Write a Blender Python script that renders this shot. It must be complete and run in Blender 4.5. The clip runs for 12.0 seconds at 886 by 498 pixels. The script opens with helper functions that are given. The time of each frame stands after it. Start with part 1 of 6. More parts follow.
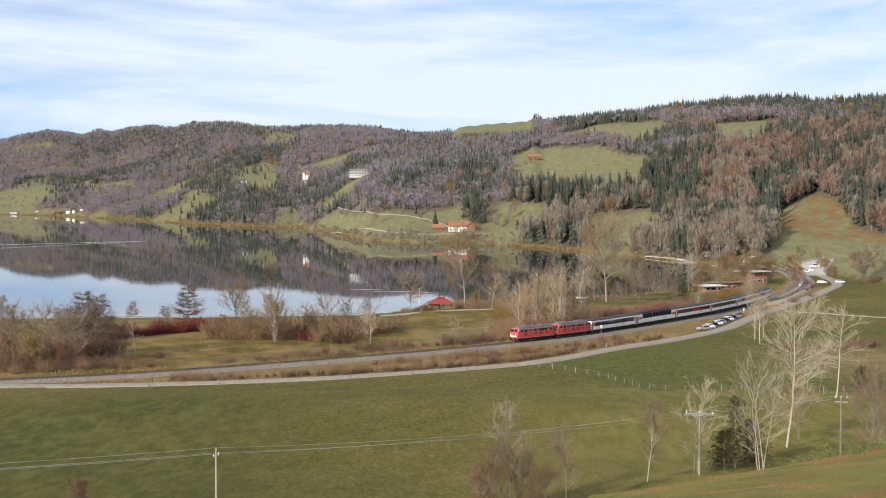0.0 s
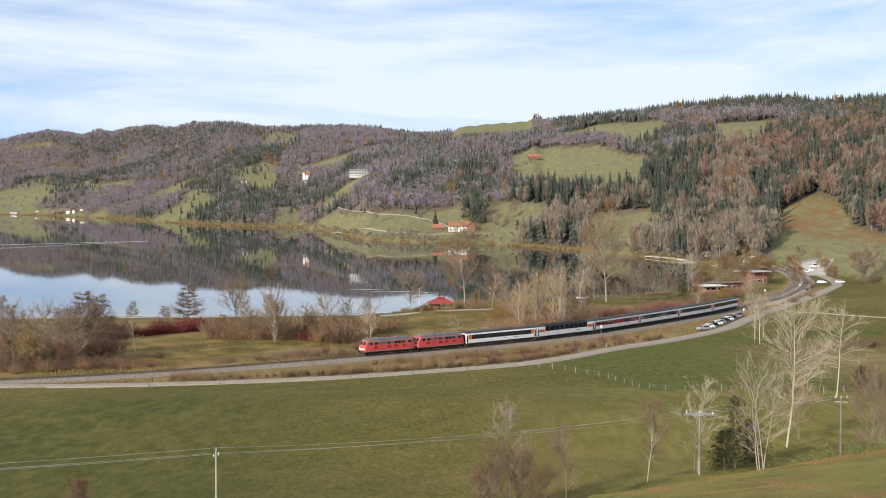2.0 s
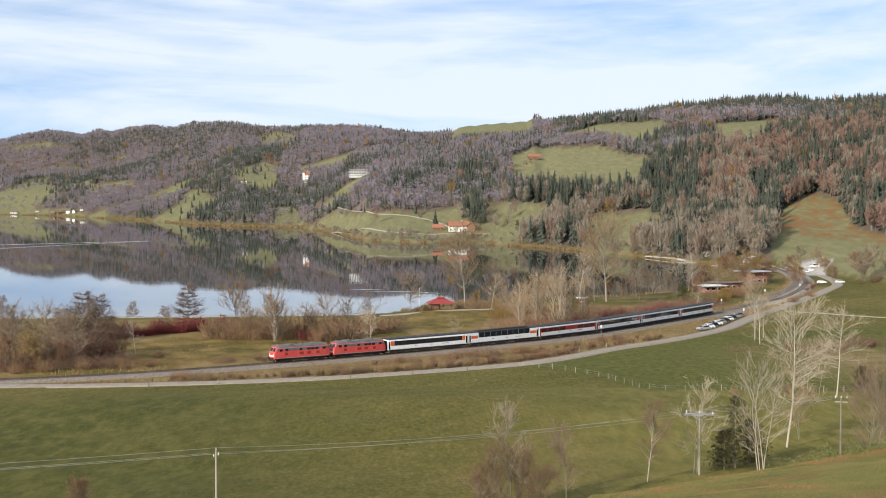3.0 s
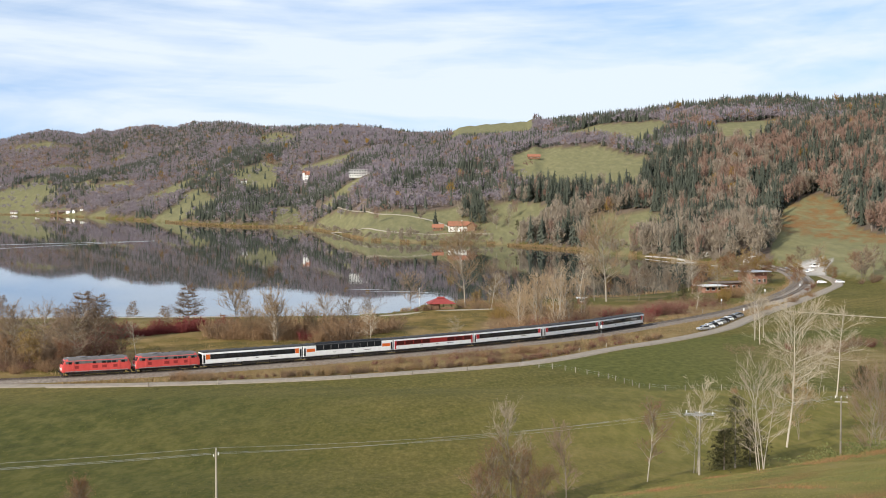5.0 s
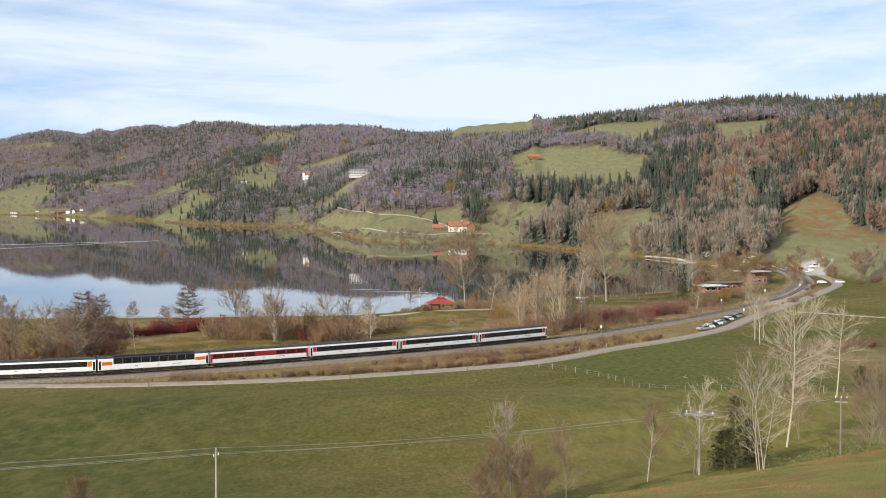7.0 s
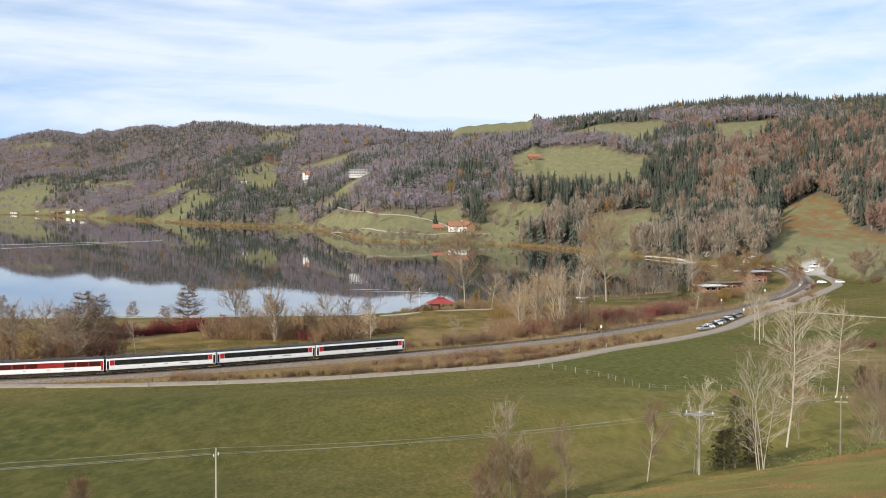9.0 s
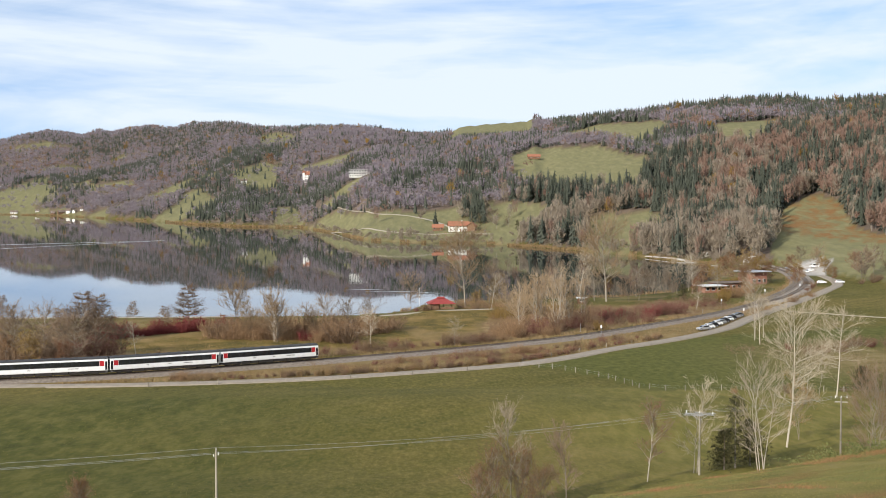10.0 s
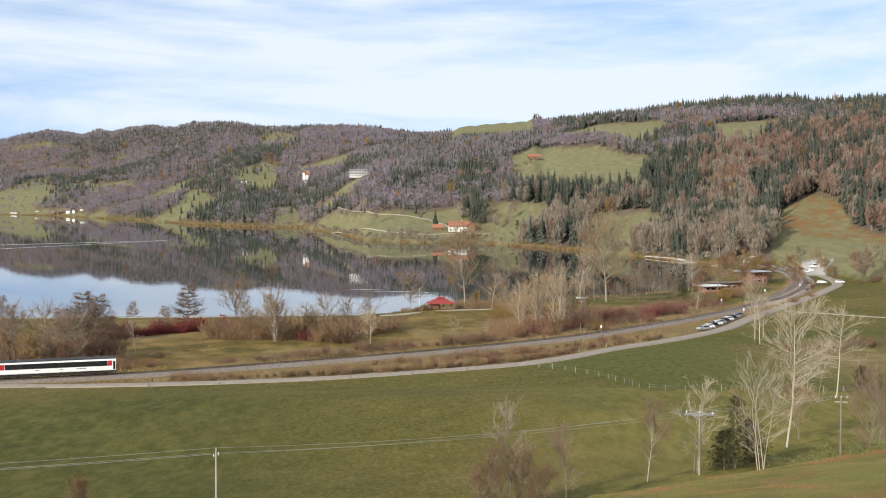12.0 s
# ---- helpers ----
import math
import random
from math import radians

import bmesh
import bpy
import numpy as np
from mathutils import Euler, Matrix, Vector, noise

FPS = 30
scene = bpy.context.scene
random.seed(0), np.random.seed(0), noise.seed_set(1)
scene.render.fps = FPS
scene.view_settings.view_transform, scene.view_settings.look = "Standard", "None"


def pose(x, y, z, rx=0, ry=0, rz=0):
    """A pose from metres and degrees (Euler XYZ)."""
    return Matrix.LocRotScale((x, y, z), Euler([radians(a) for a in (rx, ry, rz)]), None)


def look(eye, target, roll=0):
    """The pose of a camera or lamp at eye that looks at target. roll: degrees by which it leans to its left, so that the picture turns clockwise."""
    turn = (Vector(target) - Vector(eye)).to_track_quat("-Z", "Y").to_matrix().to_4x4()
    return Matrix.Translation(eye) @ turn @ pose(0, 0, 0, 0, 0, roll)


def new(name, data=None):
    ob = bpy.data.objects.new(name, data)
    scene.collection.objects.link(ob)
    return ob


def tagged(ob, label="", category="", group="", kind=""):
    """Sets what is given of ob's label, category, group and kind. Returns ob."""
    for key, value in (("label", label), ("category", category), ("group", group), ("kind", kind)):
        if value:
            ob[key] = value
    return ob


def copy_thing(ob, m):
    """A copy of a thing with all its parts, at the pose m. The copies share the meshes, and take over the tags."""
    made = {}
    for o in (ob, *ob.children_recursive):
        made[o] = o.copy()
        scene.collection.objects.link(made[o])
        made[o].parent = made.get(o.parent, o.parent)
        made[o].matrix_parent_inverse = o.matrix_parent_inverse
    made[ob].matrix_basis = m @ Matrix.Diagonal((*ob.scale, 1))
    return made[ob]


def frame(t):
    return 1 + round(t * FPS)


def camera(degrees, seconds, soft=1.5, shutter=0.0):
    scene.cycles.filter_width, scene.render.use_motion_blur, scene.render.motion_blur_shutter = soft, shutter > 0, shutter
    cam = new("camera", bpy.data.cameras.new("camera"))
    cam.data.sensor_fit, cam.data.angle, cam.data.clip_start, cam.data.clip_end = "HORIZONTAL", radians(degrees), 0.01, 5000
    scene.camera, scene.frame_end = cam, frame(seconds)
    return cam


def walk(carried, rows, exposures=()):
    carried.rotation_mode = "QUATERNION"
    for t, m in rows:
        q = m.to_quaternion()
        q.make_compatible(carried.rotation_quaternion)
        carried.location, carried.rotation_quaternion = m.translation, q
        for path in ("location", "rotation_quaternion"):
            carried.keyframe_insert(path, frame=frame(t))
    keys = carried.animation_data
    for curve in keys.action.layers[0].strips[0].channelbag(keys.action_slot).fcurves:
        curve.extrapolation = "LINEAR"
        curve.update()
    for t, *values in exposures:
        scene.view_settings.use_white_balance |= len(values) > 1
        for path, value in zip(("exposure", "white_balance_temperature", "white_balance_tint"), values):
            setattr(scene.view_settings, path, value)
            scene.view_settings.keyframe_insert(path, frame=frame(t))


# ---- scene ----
# ---- camera, standing still on the hillside above the lake ----
LENS = 34.5
EYE = (0.0, 0.0, 44.5)
TILT = 87.596
cam = camera(LENS, 12.0, soft=1.0)
STAND = pose(*EYE, TILT, 0, 0)
walk(cam, [(0, STAND), (12, STAND)], exposures=[(0, 0.50), (12, 0.50)])

# ---- sky and sun: late autumn noon, thin cirrus ----
SUN_AZ, SUN_EL = -141.0, 23.5          # degrees; azimuth from +y towards +x


def build_sky():
    w = bpy.data.worlds.new("sky")
    w.use_nodes = True
    scene.world = w
    nt = w.node_tree
    n, l = nt.nodes, nt.links
    n.clear()
    out = n.new("ShaderNodeOutputWorld")
    bg = n.new("ShaderNodeBackground")
    bg.inputs["Strength"].default_value = 0.15
    sky = n.new("ShaderNodeTexSky")
    sky.sky_type = "NISHITA"
    sky.sun_disc = False
    sky.sun_elevation = radians(SUN_EL)
    sky.sun_rotation = radians(SUN_AZ)
    sky.altitude = 700
    sky.air_density, sky.dust_density, sky.ozone_density = 1.0, 0.3, 2.0
    tc = n.new("ShaderNodeTexCoord")
    mp = n.new("ShaderNodeMapping")
    mp.inputs["Scale"].default_value = (3.0, 3.0, 15.0)
    mp.inputs["Rotation"].default_value = (0.0, 0.06, 0.0)
    mp.inputs["Location"].default_value = (0.1, 0.9, 0.6)
    l.new(tc.outputs["Generated"], mp.inputs["Vector"])
    lift = n.new("ShaderNodeVectorMath")
    lift.inputs[1].default_value = (0, 0, 0.22)
    l.new(tc.outputs["Generated"], lift.inputs[0])
    unit = n.new("ShaderNodeVectorMath")
    unit.operation = "NORMALIZE"
    l.new(lift.outputs[0], unit.inputs[0])
    l.new(unit.outputs[0], sky.inputs["Vector"])
    big = n.new("ShaderNodeTexNoise")
    big.inputs["Scale"].default_value = 0.9
    big.inputs["Detail"].default_value = 5
    big.inputs["Roughness"].default_value = 0.55
    big.inputs["Distortion"].default_value = 0.9
    l.new(mp.outputs["Vector"], big.inputs["Vector"])
    fine = n.new("ShaderNodeTexNoise")
    fine.inputs["Scale"].default_value = 3.0
    fine.inputs["Detail"].default_value = 6
    fine.inputs["Roughness"].default_value = 0.55
    fine.inputs["Distortion"].default_value = 0.4
    l.new(mp.outputs["Vector"], fine.inputs["Vector"])
    add = n.new("ShaderNodeMath")
    add.operation = "MULTIPLY_ADD"
    add.inputs[1].default_value = 0.42
    l.new(fine.outputs["Fac"], add.inputs[0])
    l.new(big.outputs["Fac"], add.inputs[2])
    ramp = n.new("ShaderNodeValToRGB")
    e = ramp.color_ramp.elements
    e[0].position, e[0].color = 0.52, (0.10, 0.10, 0.10, 1)
    e[1].position, e[1].color = 0.80, (0.90, 0.90, 0.90, 1)
    l.new(add.outputs[0], ramp.inputs["Fac"])
    mix = n.new("ShaderNodeMixRGB")
    mix.inputs["Color2"].default_value = (4.15, 4.55, 5.0, 1)
    l.new(ramp.outputs["Color"], mix.inputs["Fac"])
    l.new(sky.outputs["Color"], mix.inputs["Color1"])
    l.new(mix.outputs["Color"], bg.inputs["Color"])
    l.new(bg.outputs[0], out.inputs["Surface"])


build_sky()
sun = new("sun", bpy.data.lights.new("sun", "SUN"))
sun.data.energy, sun.data.angle, sun.data.color = 4.1, radians(0.6), (1.0, 0.93, 0.82)
_a, _e = radians(SUN_AZ), radians(SUN_EL)
_s = Vector((math.sin(_a) * math.cos(_e), math.cos(_a) * math.cos(_e), math.sin(_e)))
sun.matrix_world = look(_s * 300, (0, 0, 0))


# ---- materials ----
def nodes_of(name):
    m = bpy.data.materials.new(name)
    m.use_nodes = True
    nt = m.node_tree
    return m, nt.nodes, nt.links, nt.nodes["Principled BSDF"]


def rgba(c):
    return (*c, 1)


def surface(name, dark, light, scale=1.0, rough=0.8, metal=0.0, bump=0.3, attr="", mid=None, stretch=(1, 1, 1), contrast=(0.3, 0.7), isl=False, objrand=False, spec=0.3, bumpdist=0.02):
    """A surface whose colour runs from dark to light over two scales of noise, or over a tint attribute of the mesh."""
    m, n, l, b = nodes_of(name)
    tc = n.new("ShaderNodeTexCoord")
    mp = n.new("ShaderNodeMapping")
    mp.inputs["Scale"].default_value = stretch
    l.new(tc.outputs["Object"], mp.inputs["Vector"])
    a = n.new("ShaderNodeTexNoise")
    a.inputs["Scale"].default_value, a.inputs["Detail"].default_value = scale, 6
    a.inputs["Roughness"].default_value = 0.65
    l.new(mp.outputs[0], a.inputs["Vector"])
    fac = a.outputs["Fac"]
    if attr or isl or objrand:
        if attr:
            t = n.new("ShaderNodeAttribute")
            t.attribute_name = attr
            src = t.outputs["Fac"]
        elif isl:
            src = n.new("ShaderNodeNewGeometry").outputs["Random Per Island"]
        else:
            src = n.new("ShaderNodeObjectInfo").outputs["Random"]
        k = n.new("ShaderNodeMath")
        k.operation = "MULTIPLY_ADD"
        k.inputs[1].default_value = 0.35
        l.new(a.outputs["Fac"], k.inputs[0])
        j = n.new("ShaderNodeMath")
        j.operation = "MULTIPLY"
        j.inputs[1].default_value = 0.65
        l.new(src, j.inputs[0])
        l.new(j.outputs[0], k.inputs[2])
        fac = k.outputs[0]
    r = n.new("ShaderNodeValToRGB")
    e = r.color_ramp.elements
    e[0].position, e[0].color = contrast[0], rgba(dark)
    e[1].position, e[1].color = contrast[1], rgba(light)
    if mid:
        x = e.new((contrast[0] + contrast[1]) / 2)
        x.color = rgba(mid)
    l.new(fac, r.inputs["Fac"])
    l.new(r.outputs["Color"], b.inputs["Base Color"])
    b.inputs["Roughness"].default_value = rough
    b.inputs["Metallic"].default_value = metal
    b.inputs["Specular IOR Level"].default_value = spec
    if bump:
        f = n.new("ShaderNodeTexNoise")
        f.inputs["Scale"].default_value, f.inputs["Detail"].default_value = scale * 6, 4
        l.new(mp.outputs[0], f.inputs["Vector"])
        bp = n.new("ShaderNodeBump")
        bp.inputs["Strength"].default_value, bp.inputs["Distance"].default_value = bump, bumpdist
        l.new(f.outputs["Fac"], bp.inputs["Height"])
        l.new(bp.outputs[0], b.inputs["Normal"])
    return m


def thin_growth(m, share):
    """Lets light pass through fine twigs, needles and leaves."""
    n, l = m.node_tree.nodes, m.node_tree.links
    b, out = n["Principled BSDF"], n["Material Output"]
    tr = n.new("ShaderNodeBsdfTranslucent")
    l.new(b.inputs["Base Color"].links[0].from_socket, tr.inputs["Color"])
    mix = n.new("ShaderNodeMixShader")
    mix.inputs["Fac"].default_value = share
    l.new(b.outputs[0], mix.inputs[1])
    l.new(tr.outputs[0], mix.inputs[2])
    l.new(mix.outputs[0], out.inputs["Surface"])


# ---- building helpers ----
def mesh_of(name, verts, faces, mat, tint=None, smooth=False):
    """A mesh from arrays; faces all of one length."""
    verts, faces = np.asarray(verts, np.float32), np.asarray(faces, np.int32)
    me = bpy.data.meshes.new(name)
    k = faces.shape[1]
    me.vertices.add(len(verts))
    me.vertices.foreach_set("co", verts.ravel())
    me.loops.add(faces.size)
    me.loops.foreach_set("vertex_index", faces.ravel())
    me.polygons.add(len(faces))
    me.polygons.foreach_set("loop_start", np.arange(0, faces.size, k, dtype=np.int32))
    me.polygons.foreach_set("use_smooth", np.full(len(faces), smooth))
    if tint is not None:
        me.attributes.new("tint", "FLOAT", "POINT").data.foreach_set("value", np.asarray(tint, np.float32))
    me.update(calc_edges=True)
    me.materials.append(mat)
    return me


def part(name, bm, material, parent, label=""):
    """Links a bmesh, or a finished mesh, as one object under a thing or a part."""
    if isinstance(bm, bmesh.types.BMesh):
        me = bpy.data.meshes.new(name)
        bm.to_mesh(me)
        bm.free()
        me.materials.append(material)
    else:
        me = bm
    ob = new(name, me)
    ob.parent = parent
    return tagged(ob, label) if label else ob


def thing(name, m, label, category, group="", kind=""):
    ob = new(name)
    ob.empty_display_size = 0.1
    ob.matrix_basis = m
    return tagged(ob, label, category, group, kind)


def box(bm, x0, x1, y0, y1, z0, z1, bevel=0.0):
    g = bmesh.ops.create_cube(bm, size=1.0, matrix=Matrix.Translation(((x0 + x1) / 2, (y0 + y1) / 2, (z0 + z1) / 2)) @ Matrix.Diagonal((x1 - x0, y1 - y0, z1 - z0, 1)))
    if bevel:
        ed = list({e for v in g["verts"] for e in v.link_edges})
        bmesh.ops.bevel(bm, geom=ed, offset=bevel, segments=1, affect="EDGES")
    return bm


def boxed(*a, bevel=0.0):
    return box(bmesh.new(), *a, bevel=bevel)


def rod(bm, p, q, r0, r1, sides=6):
    p, q = Vector(p), Vector(q)
    d = q - p
    m = Matrix.Translation((p + q) / 2) @ d.to_track_quat("Z", "Y").to_matrix().to_4x4()
    bmesh.ops.create_cone(bm, cap_ends=True, segments=sides, radius1=r0, radius2=r1, depth=d.length, matrix=m)
    return bm


def rodded(*a, sides=6):
    return rod(bmesh.new(), *a, sides=sides)


def extruded(profile, x0, x1):
    """A closed profile of (y, z) drawn along x, capped."""
    bm = bmesh.new()
    rings = []
    for x in (x0, x1):
        rings.append([bm.verts.new((x, y, z)) for y, z in profile])
    k = len(profile)
    for i in range(k):
        bm.faces.new((rings[0][i], rings[1][i], rings[1][(i + 1) % k], rings[0][(i + 1) % k]))
    bm.faces.new(rings[0])
    bm.faces.new(rings[1][::-1])
    bmesh.ops.recalc_face_normals(bm, faces=bm.faces)
    return bm


# ---- the lie of the land ----
# plan rows: bearing (x over y), near shore, far shore or foot of the slope, crest's distance
LAND = [
    (-0.380, 486, 2499, 4450), (-0.310, 492, 2499, 4400), (-0.271, 493, 2393, 4300), (-0.231, 494, 2122, 4150),
    (-0.172, 496, 1785, 3900), (-0.140, 498, 1678, 3650), (-0.101, 501, 1653, 3350), (-0.053, 505, 1235, 3000),
    (-0.025, 520, 1180, 2900), (-0.012, 550, 1175, 2850), (-0.002, 556, 1171, 2800), (0.034, 572, 1147, 2650), (0.060, 578, 1095, 2550),
    (0.082, 580, 1050, 2250), (0.125, 588, 960, 2050), (0.165, 618, 878, 1950), (0.190, 700, 842, 1880), (0.204, 800, 822, 1850),
    (0.244, 763, 763, 1750), (0.310, 642, 642, 1600), (0.380, 600, 600, 1500)]
CREST = [(-0.334, 180), (-0.31, 190), (-0.295, 205), (-0.275, 219), (-0.251, 200), (-0.241, 214), (-0.231, 207), (-0.219, 215), (-0.206, 220), (-0.188, 209), (-0.174, 223), (-0.144, 211), (-0.124, 192), (-0.101, 187), (-0.073, 179), (-0.047, 168), (-0.025, 153), (-0.006, 148), (0.004, 150), (0.011, 164), (0.034, 166), (0.058, 166), (0.063, 170), (0.070, 152), (0.082, 148), (0.109, 147), (0.133, 147), (0.145, 149), (0.165, 152), (0.204, 151), (0.244, 147), (0.268, 139), (0.31, 138), (0.339, 137)]  # bearing, height of the skyline's ground
LAKE_END = 0.192


def fade(x):
    x = np.clip(x, 0, 1)
    return x * x * (3 - 2 * x)


def rough_field(x, y, seed):
    """Smooth noise between 0 and 1 on a plan grid of one metre."""
    xi, yi = np.floor(x).astype(np.int64), np.floor(y).astype(np.int64)
    fx, fy = fade(x - xi), fade(y - yi)

    def at(i, j):
        h = (i * 374761393 + j * 668265263 + seed * 1274126177) & 0xFFFFFFFF
        h = ((h ^ (h >> 13)) * 1103515245) & 0xFFFFFFFF
        return ((h ^ (h >> 16)) & 0xFFFF) / 65535.0

    a = at(xi, yi) * (1 - fx) + at(xi + 1, yi) * fx
    b = at(xi, yi + 1) * (1 - fx) + at(xi + 1, yi + 1) * fx
    return a * (1 - fy) + b * fy


def plan_row(u):
    t = np.array(LAND)
    c = np.array(CREST)
    return [np.interp(u, t[:, 0], t[:, i]) for i in (1, 2, 3)] + [np.interp(u, c[:, 0], c[:, 1])]


def bearing(x, y):
    th = np.arctan2(x, y)
    cl = np.clip(th, -0.362, 0.362)
    return np.tan(cl), np.hypot(x, y) * np.cos(cl), th


def land(x, y):
    """The ground's height."""
    x, y = np.asarray(x, float), np.asarray(y, float)
    u, d, th = bearing(x, y)
    near, far, crest, top = plan_row(u)
    # the valley floor and the shore
    flat = 1.8 + 0.25 * (rough_field(x / 35, y / 35, 3) - 0.5)
    floor = np.minimum(flat, 0.25 + np.maximum(near - d, 0) * 0.03)
    floor = np.where(u > LAKE_END, flat, floor)
    wet = (u < LAKE_END) & (d > near) & (d < far)
    bed = -np.minimum(4, 0.15 + 0.12 * np.minimum(d - near, far - d))
    z = np.where(wet, bed, floor)
    # the wooded slope beyond
    t = (d - far) / (crest - far)
    up = np.clip(t, 0, 1)
    foot = np.where(u > LAKE_END, 2.2, 0.2)
    relief = (rough_field(x / 230, y / 330, 5) - 0.5) * 74 + (rough_field(x / 90, y / 150, 8) - 0.5) * 10
    slope = foot + top * up + relief * fade(up * 4) * fade((1.0 - up) * 2.6) * np.clip(d / 3000, 0.3, 1)
    slope = slope - np.maximum(t - 1, 0) * (crest - far) * 0.12
    z = np.where(d >= far, slope, z)
    # the meadow in front, and the hillside on which the camera stands
    lift = np.clip((300 - d) / 120, 0, 1.6)
    knoll = 2.6 * np.exp(-((x + 15) / 75) ** 2 - ((y - 268) / 28) ** 2)
    field = 1.9 + 2.3 * lift ** 1.5 + knoll + (0.9 * (rough_field(x / 34, y / 26, 4) - 0.5) + 0.35 * (rough_field(x / 11, y / 9, 14) - 0.5) + 0.12 * (rough_field(x / 4, y / 5, 15) - 0.5)) * fade((300 - d) / 30)
    z = np.where(d < 302, field, z)
    k = np.interp(u, [-0.36, 0.05, 0.085, 0.105, 0.20, 0.31, 0.37], [0.262, 0.250, 0.215, 0.2015, 0.1864, 0.169, 0.155])
    brow = np.interp(u, [0.05, 0.12, 0.31], [140, 118, 118])
    hill = 42.7 - k * d - np.maximum(d - brow, 0) * 0.13 + 0.4 * (rough_field(x / 9, y / 9, 6) - 0.5) * fade(d / 60)
    behind = fade((np.abs(th) - 1.0) / 1.2)
    hill = hill * (1 - behind) + (42.7 + 0.12 * np.minimum(d, 600)) * behind
    z = np.where(d < 260, np.maximum(z, hill), z)
    z = np.maximum(z, np.where(behind > 0, hill * behind + z * (1 - behind), z))
    return z


def ground_at(x, y):
    return float(land(np.array([x]), np.array([y]))[0])
# ---- ground, lake, track and road ----
MEADOWS = [  # clearings on the far slope: bearing and share of the way up
    [(0.046, 0.36), (0.07, 0.501), (0.109, 0.517), (0.145, 0.46), (0.139, 0.269), (0.105, 0.222), (0.08, 0.21), (0.052, 0.231)],
    [(0.083, 0.828), (0.109, 0.936), (0.153, 0.893), (0.156, 0.595), (0.137, 0.54), (0.117, 0.557), (0.085, 0.637)],
    [(0.189, 0.654), (0.235, 0.816), (0.243, 0.742), (0.222, 0.48), (0.194, 0.473)],
    [(-0.156, -0.02), (-0.101, -0.02), (-0.073, 0.09), (-0.057, 0.09), (0.014, 0.138), (0.07, 0.147), (0.082, 0.128), (0.07, 0.064), (0.038, -0.02), (-0.057, -0.02), (-0.097, -0.02)],
    [(0.103, 0.127), (0.133, 0.185), (0.154, 0.194), (0.151, 0.069), (0.121, -0.02), (0.096, -0.02)],
    [(0.23, 0.027), (0.234, 0.242), (0.26, 0.34), (0.279, 0.30), (0.290, 0.20), (0.31, 0.17), (0.339, 0.15), (0.34, 0.021), (0.26, -0.02)]]
MEADOWS_FAR = [
    [(-0.318, 0.14), (-0.275, 0.368), (-0.269, 0.11), (-0.287, 0.045), (-0.239, 0.022), (-0.235, -0.02), (-0.318, -0.02)],
    [(-0.206, -0.02), (-0.18, 0.181), (-0.164, 0.213), (-0.158, 0.12), (-0.192, -0.02)],
    [(-0.15, 0.312), (-0.124, 0.436), (-0.11, 0.434), (-0.118, 0.271), (-0.14, 0.239)],
    [(-0.106, 0.40), (-0.077, 0.52), (-0.041, 0.71), (-0.031, 0.70), (-0.073, 0.455), (-0.098, 0.36)],
    [(-0.132, 0.838), (-0.116, 0.942), (-0.098, 0.861), (-0.106, 0.564), (-0.127, 0.664)],
    [(-0.118, 0.147), (-0.101, 0.094), (-0.101, -0.02), (-0.118, -0.02)],
    [(-0.251, 0.186), (-0.223, 0.241), (-0.215, 0.217), (-0.247, 0.138)],
    [(0.006, 0.70), (0.03, 0.68), (0.064, 0.74), (0.066, 1.2), (0.004, 1.2)]]
SPRUCE = [
    [(0.137, 0.445), (0.18, 0.372), (0.177, 0.188), (0.141, 0.174)],
    [(0.046, 0.232), (0.133, 0.317), (0.137, 0.171), (0.062, 0.103)],
    [(-0.033, 0.826), (0.085, 0.782), (0.085, 0.523), (0.038, 0.302), (-0.002, 0.322), (-0.049, 0.45)],
    [(0.074, 1.1), (0.34, 1.1), (0.338, 0.8), (0.243, 0.86), (0.156, 0.945), (0.085, 0.8)],
    [(-0.116, 0.262), (-0.073, 0.341), (-0.065, 0.094), (-0.097, 0.059)],
    [(0.014, 0.194), (0.031, 0.198), (0.031, 0.07), (0.014, 0.076)],
    [(0.216, 0.325), (0.252, 0.391), (0.244, 0.282), (0.22, 0.144)],
    [(-0.3, 0.8), (-0.105, 1.1), (-0.104, 0.8), (-0.26, 0.7)]]


def inside(poly, x, y):
    hit = np.zeros(np.shape(x), bool)
    for (x0, y0), (x1, y1) in zip(poly, poly[1:] + poly[:1]):
        if y0 == y1:
            continue
        hit ^= ((y0 > y) != (y1 > y)) & (x < (x1 - x0) * (y - y0) / (y1 - y0) + x0)
    return hit


def up_slope(x, y):
    u, d, _ = bearing(x, y)
    near, far, crest, top = plan_row(u)
    return u, (d - far) / (crest - far)


def open_land(x, y):
    """1 where the far slope is meadow."""
    u, t = up_slope(x, y)
    wu = u + 0.004 * (rough_field(x / 40, y / 40, 11) - 0.5)
    wt = t + 0.02 * (rough_field(x / 60, y / 60, 12) - 0.5)
    m = np.zeros(np.shape(x), bool)
    for p in MEADOWS + MEADOWS_FAR:
        m |= inside(p, wu, wt)
    return m | ((u < -0.05) & (rough_field(x / 110, y / 70, 51) > 0.77) & (t < 0.8) & (t > 0))


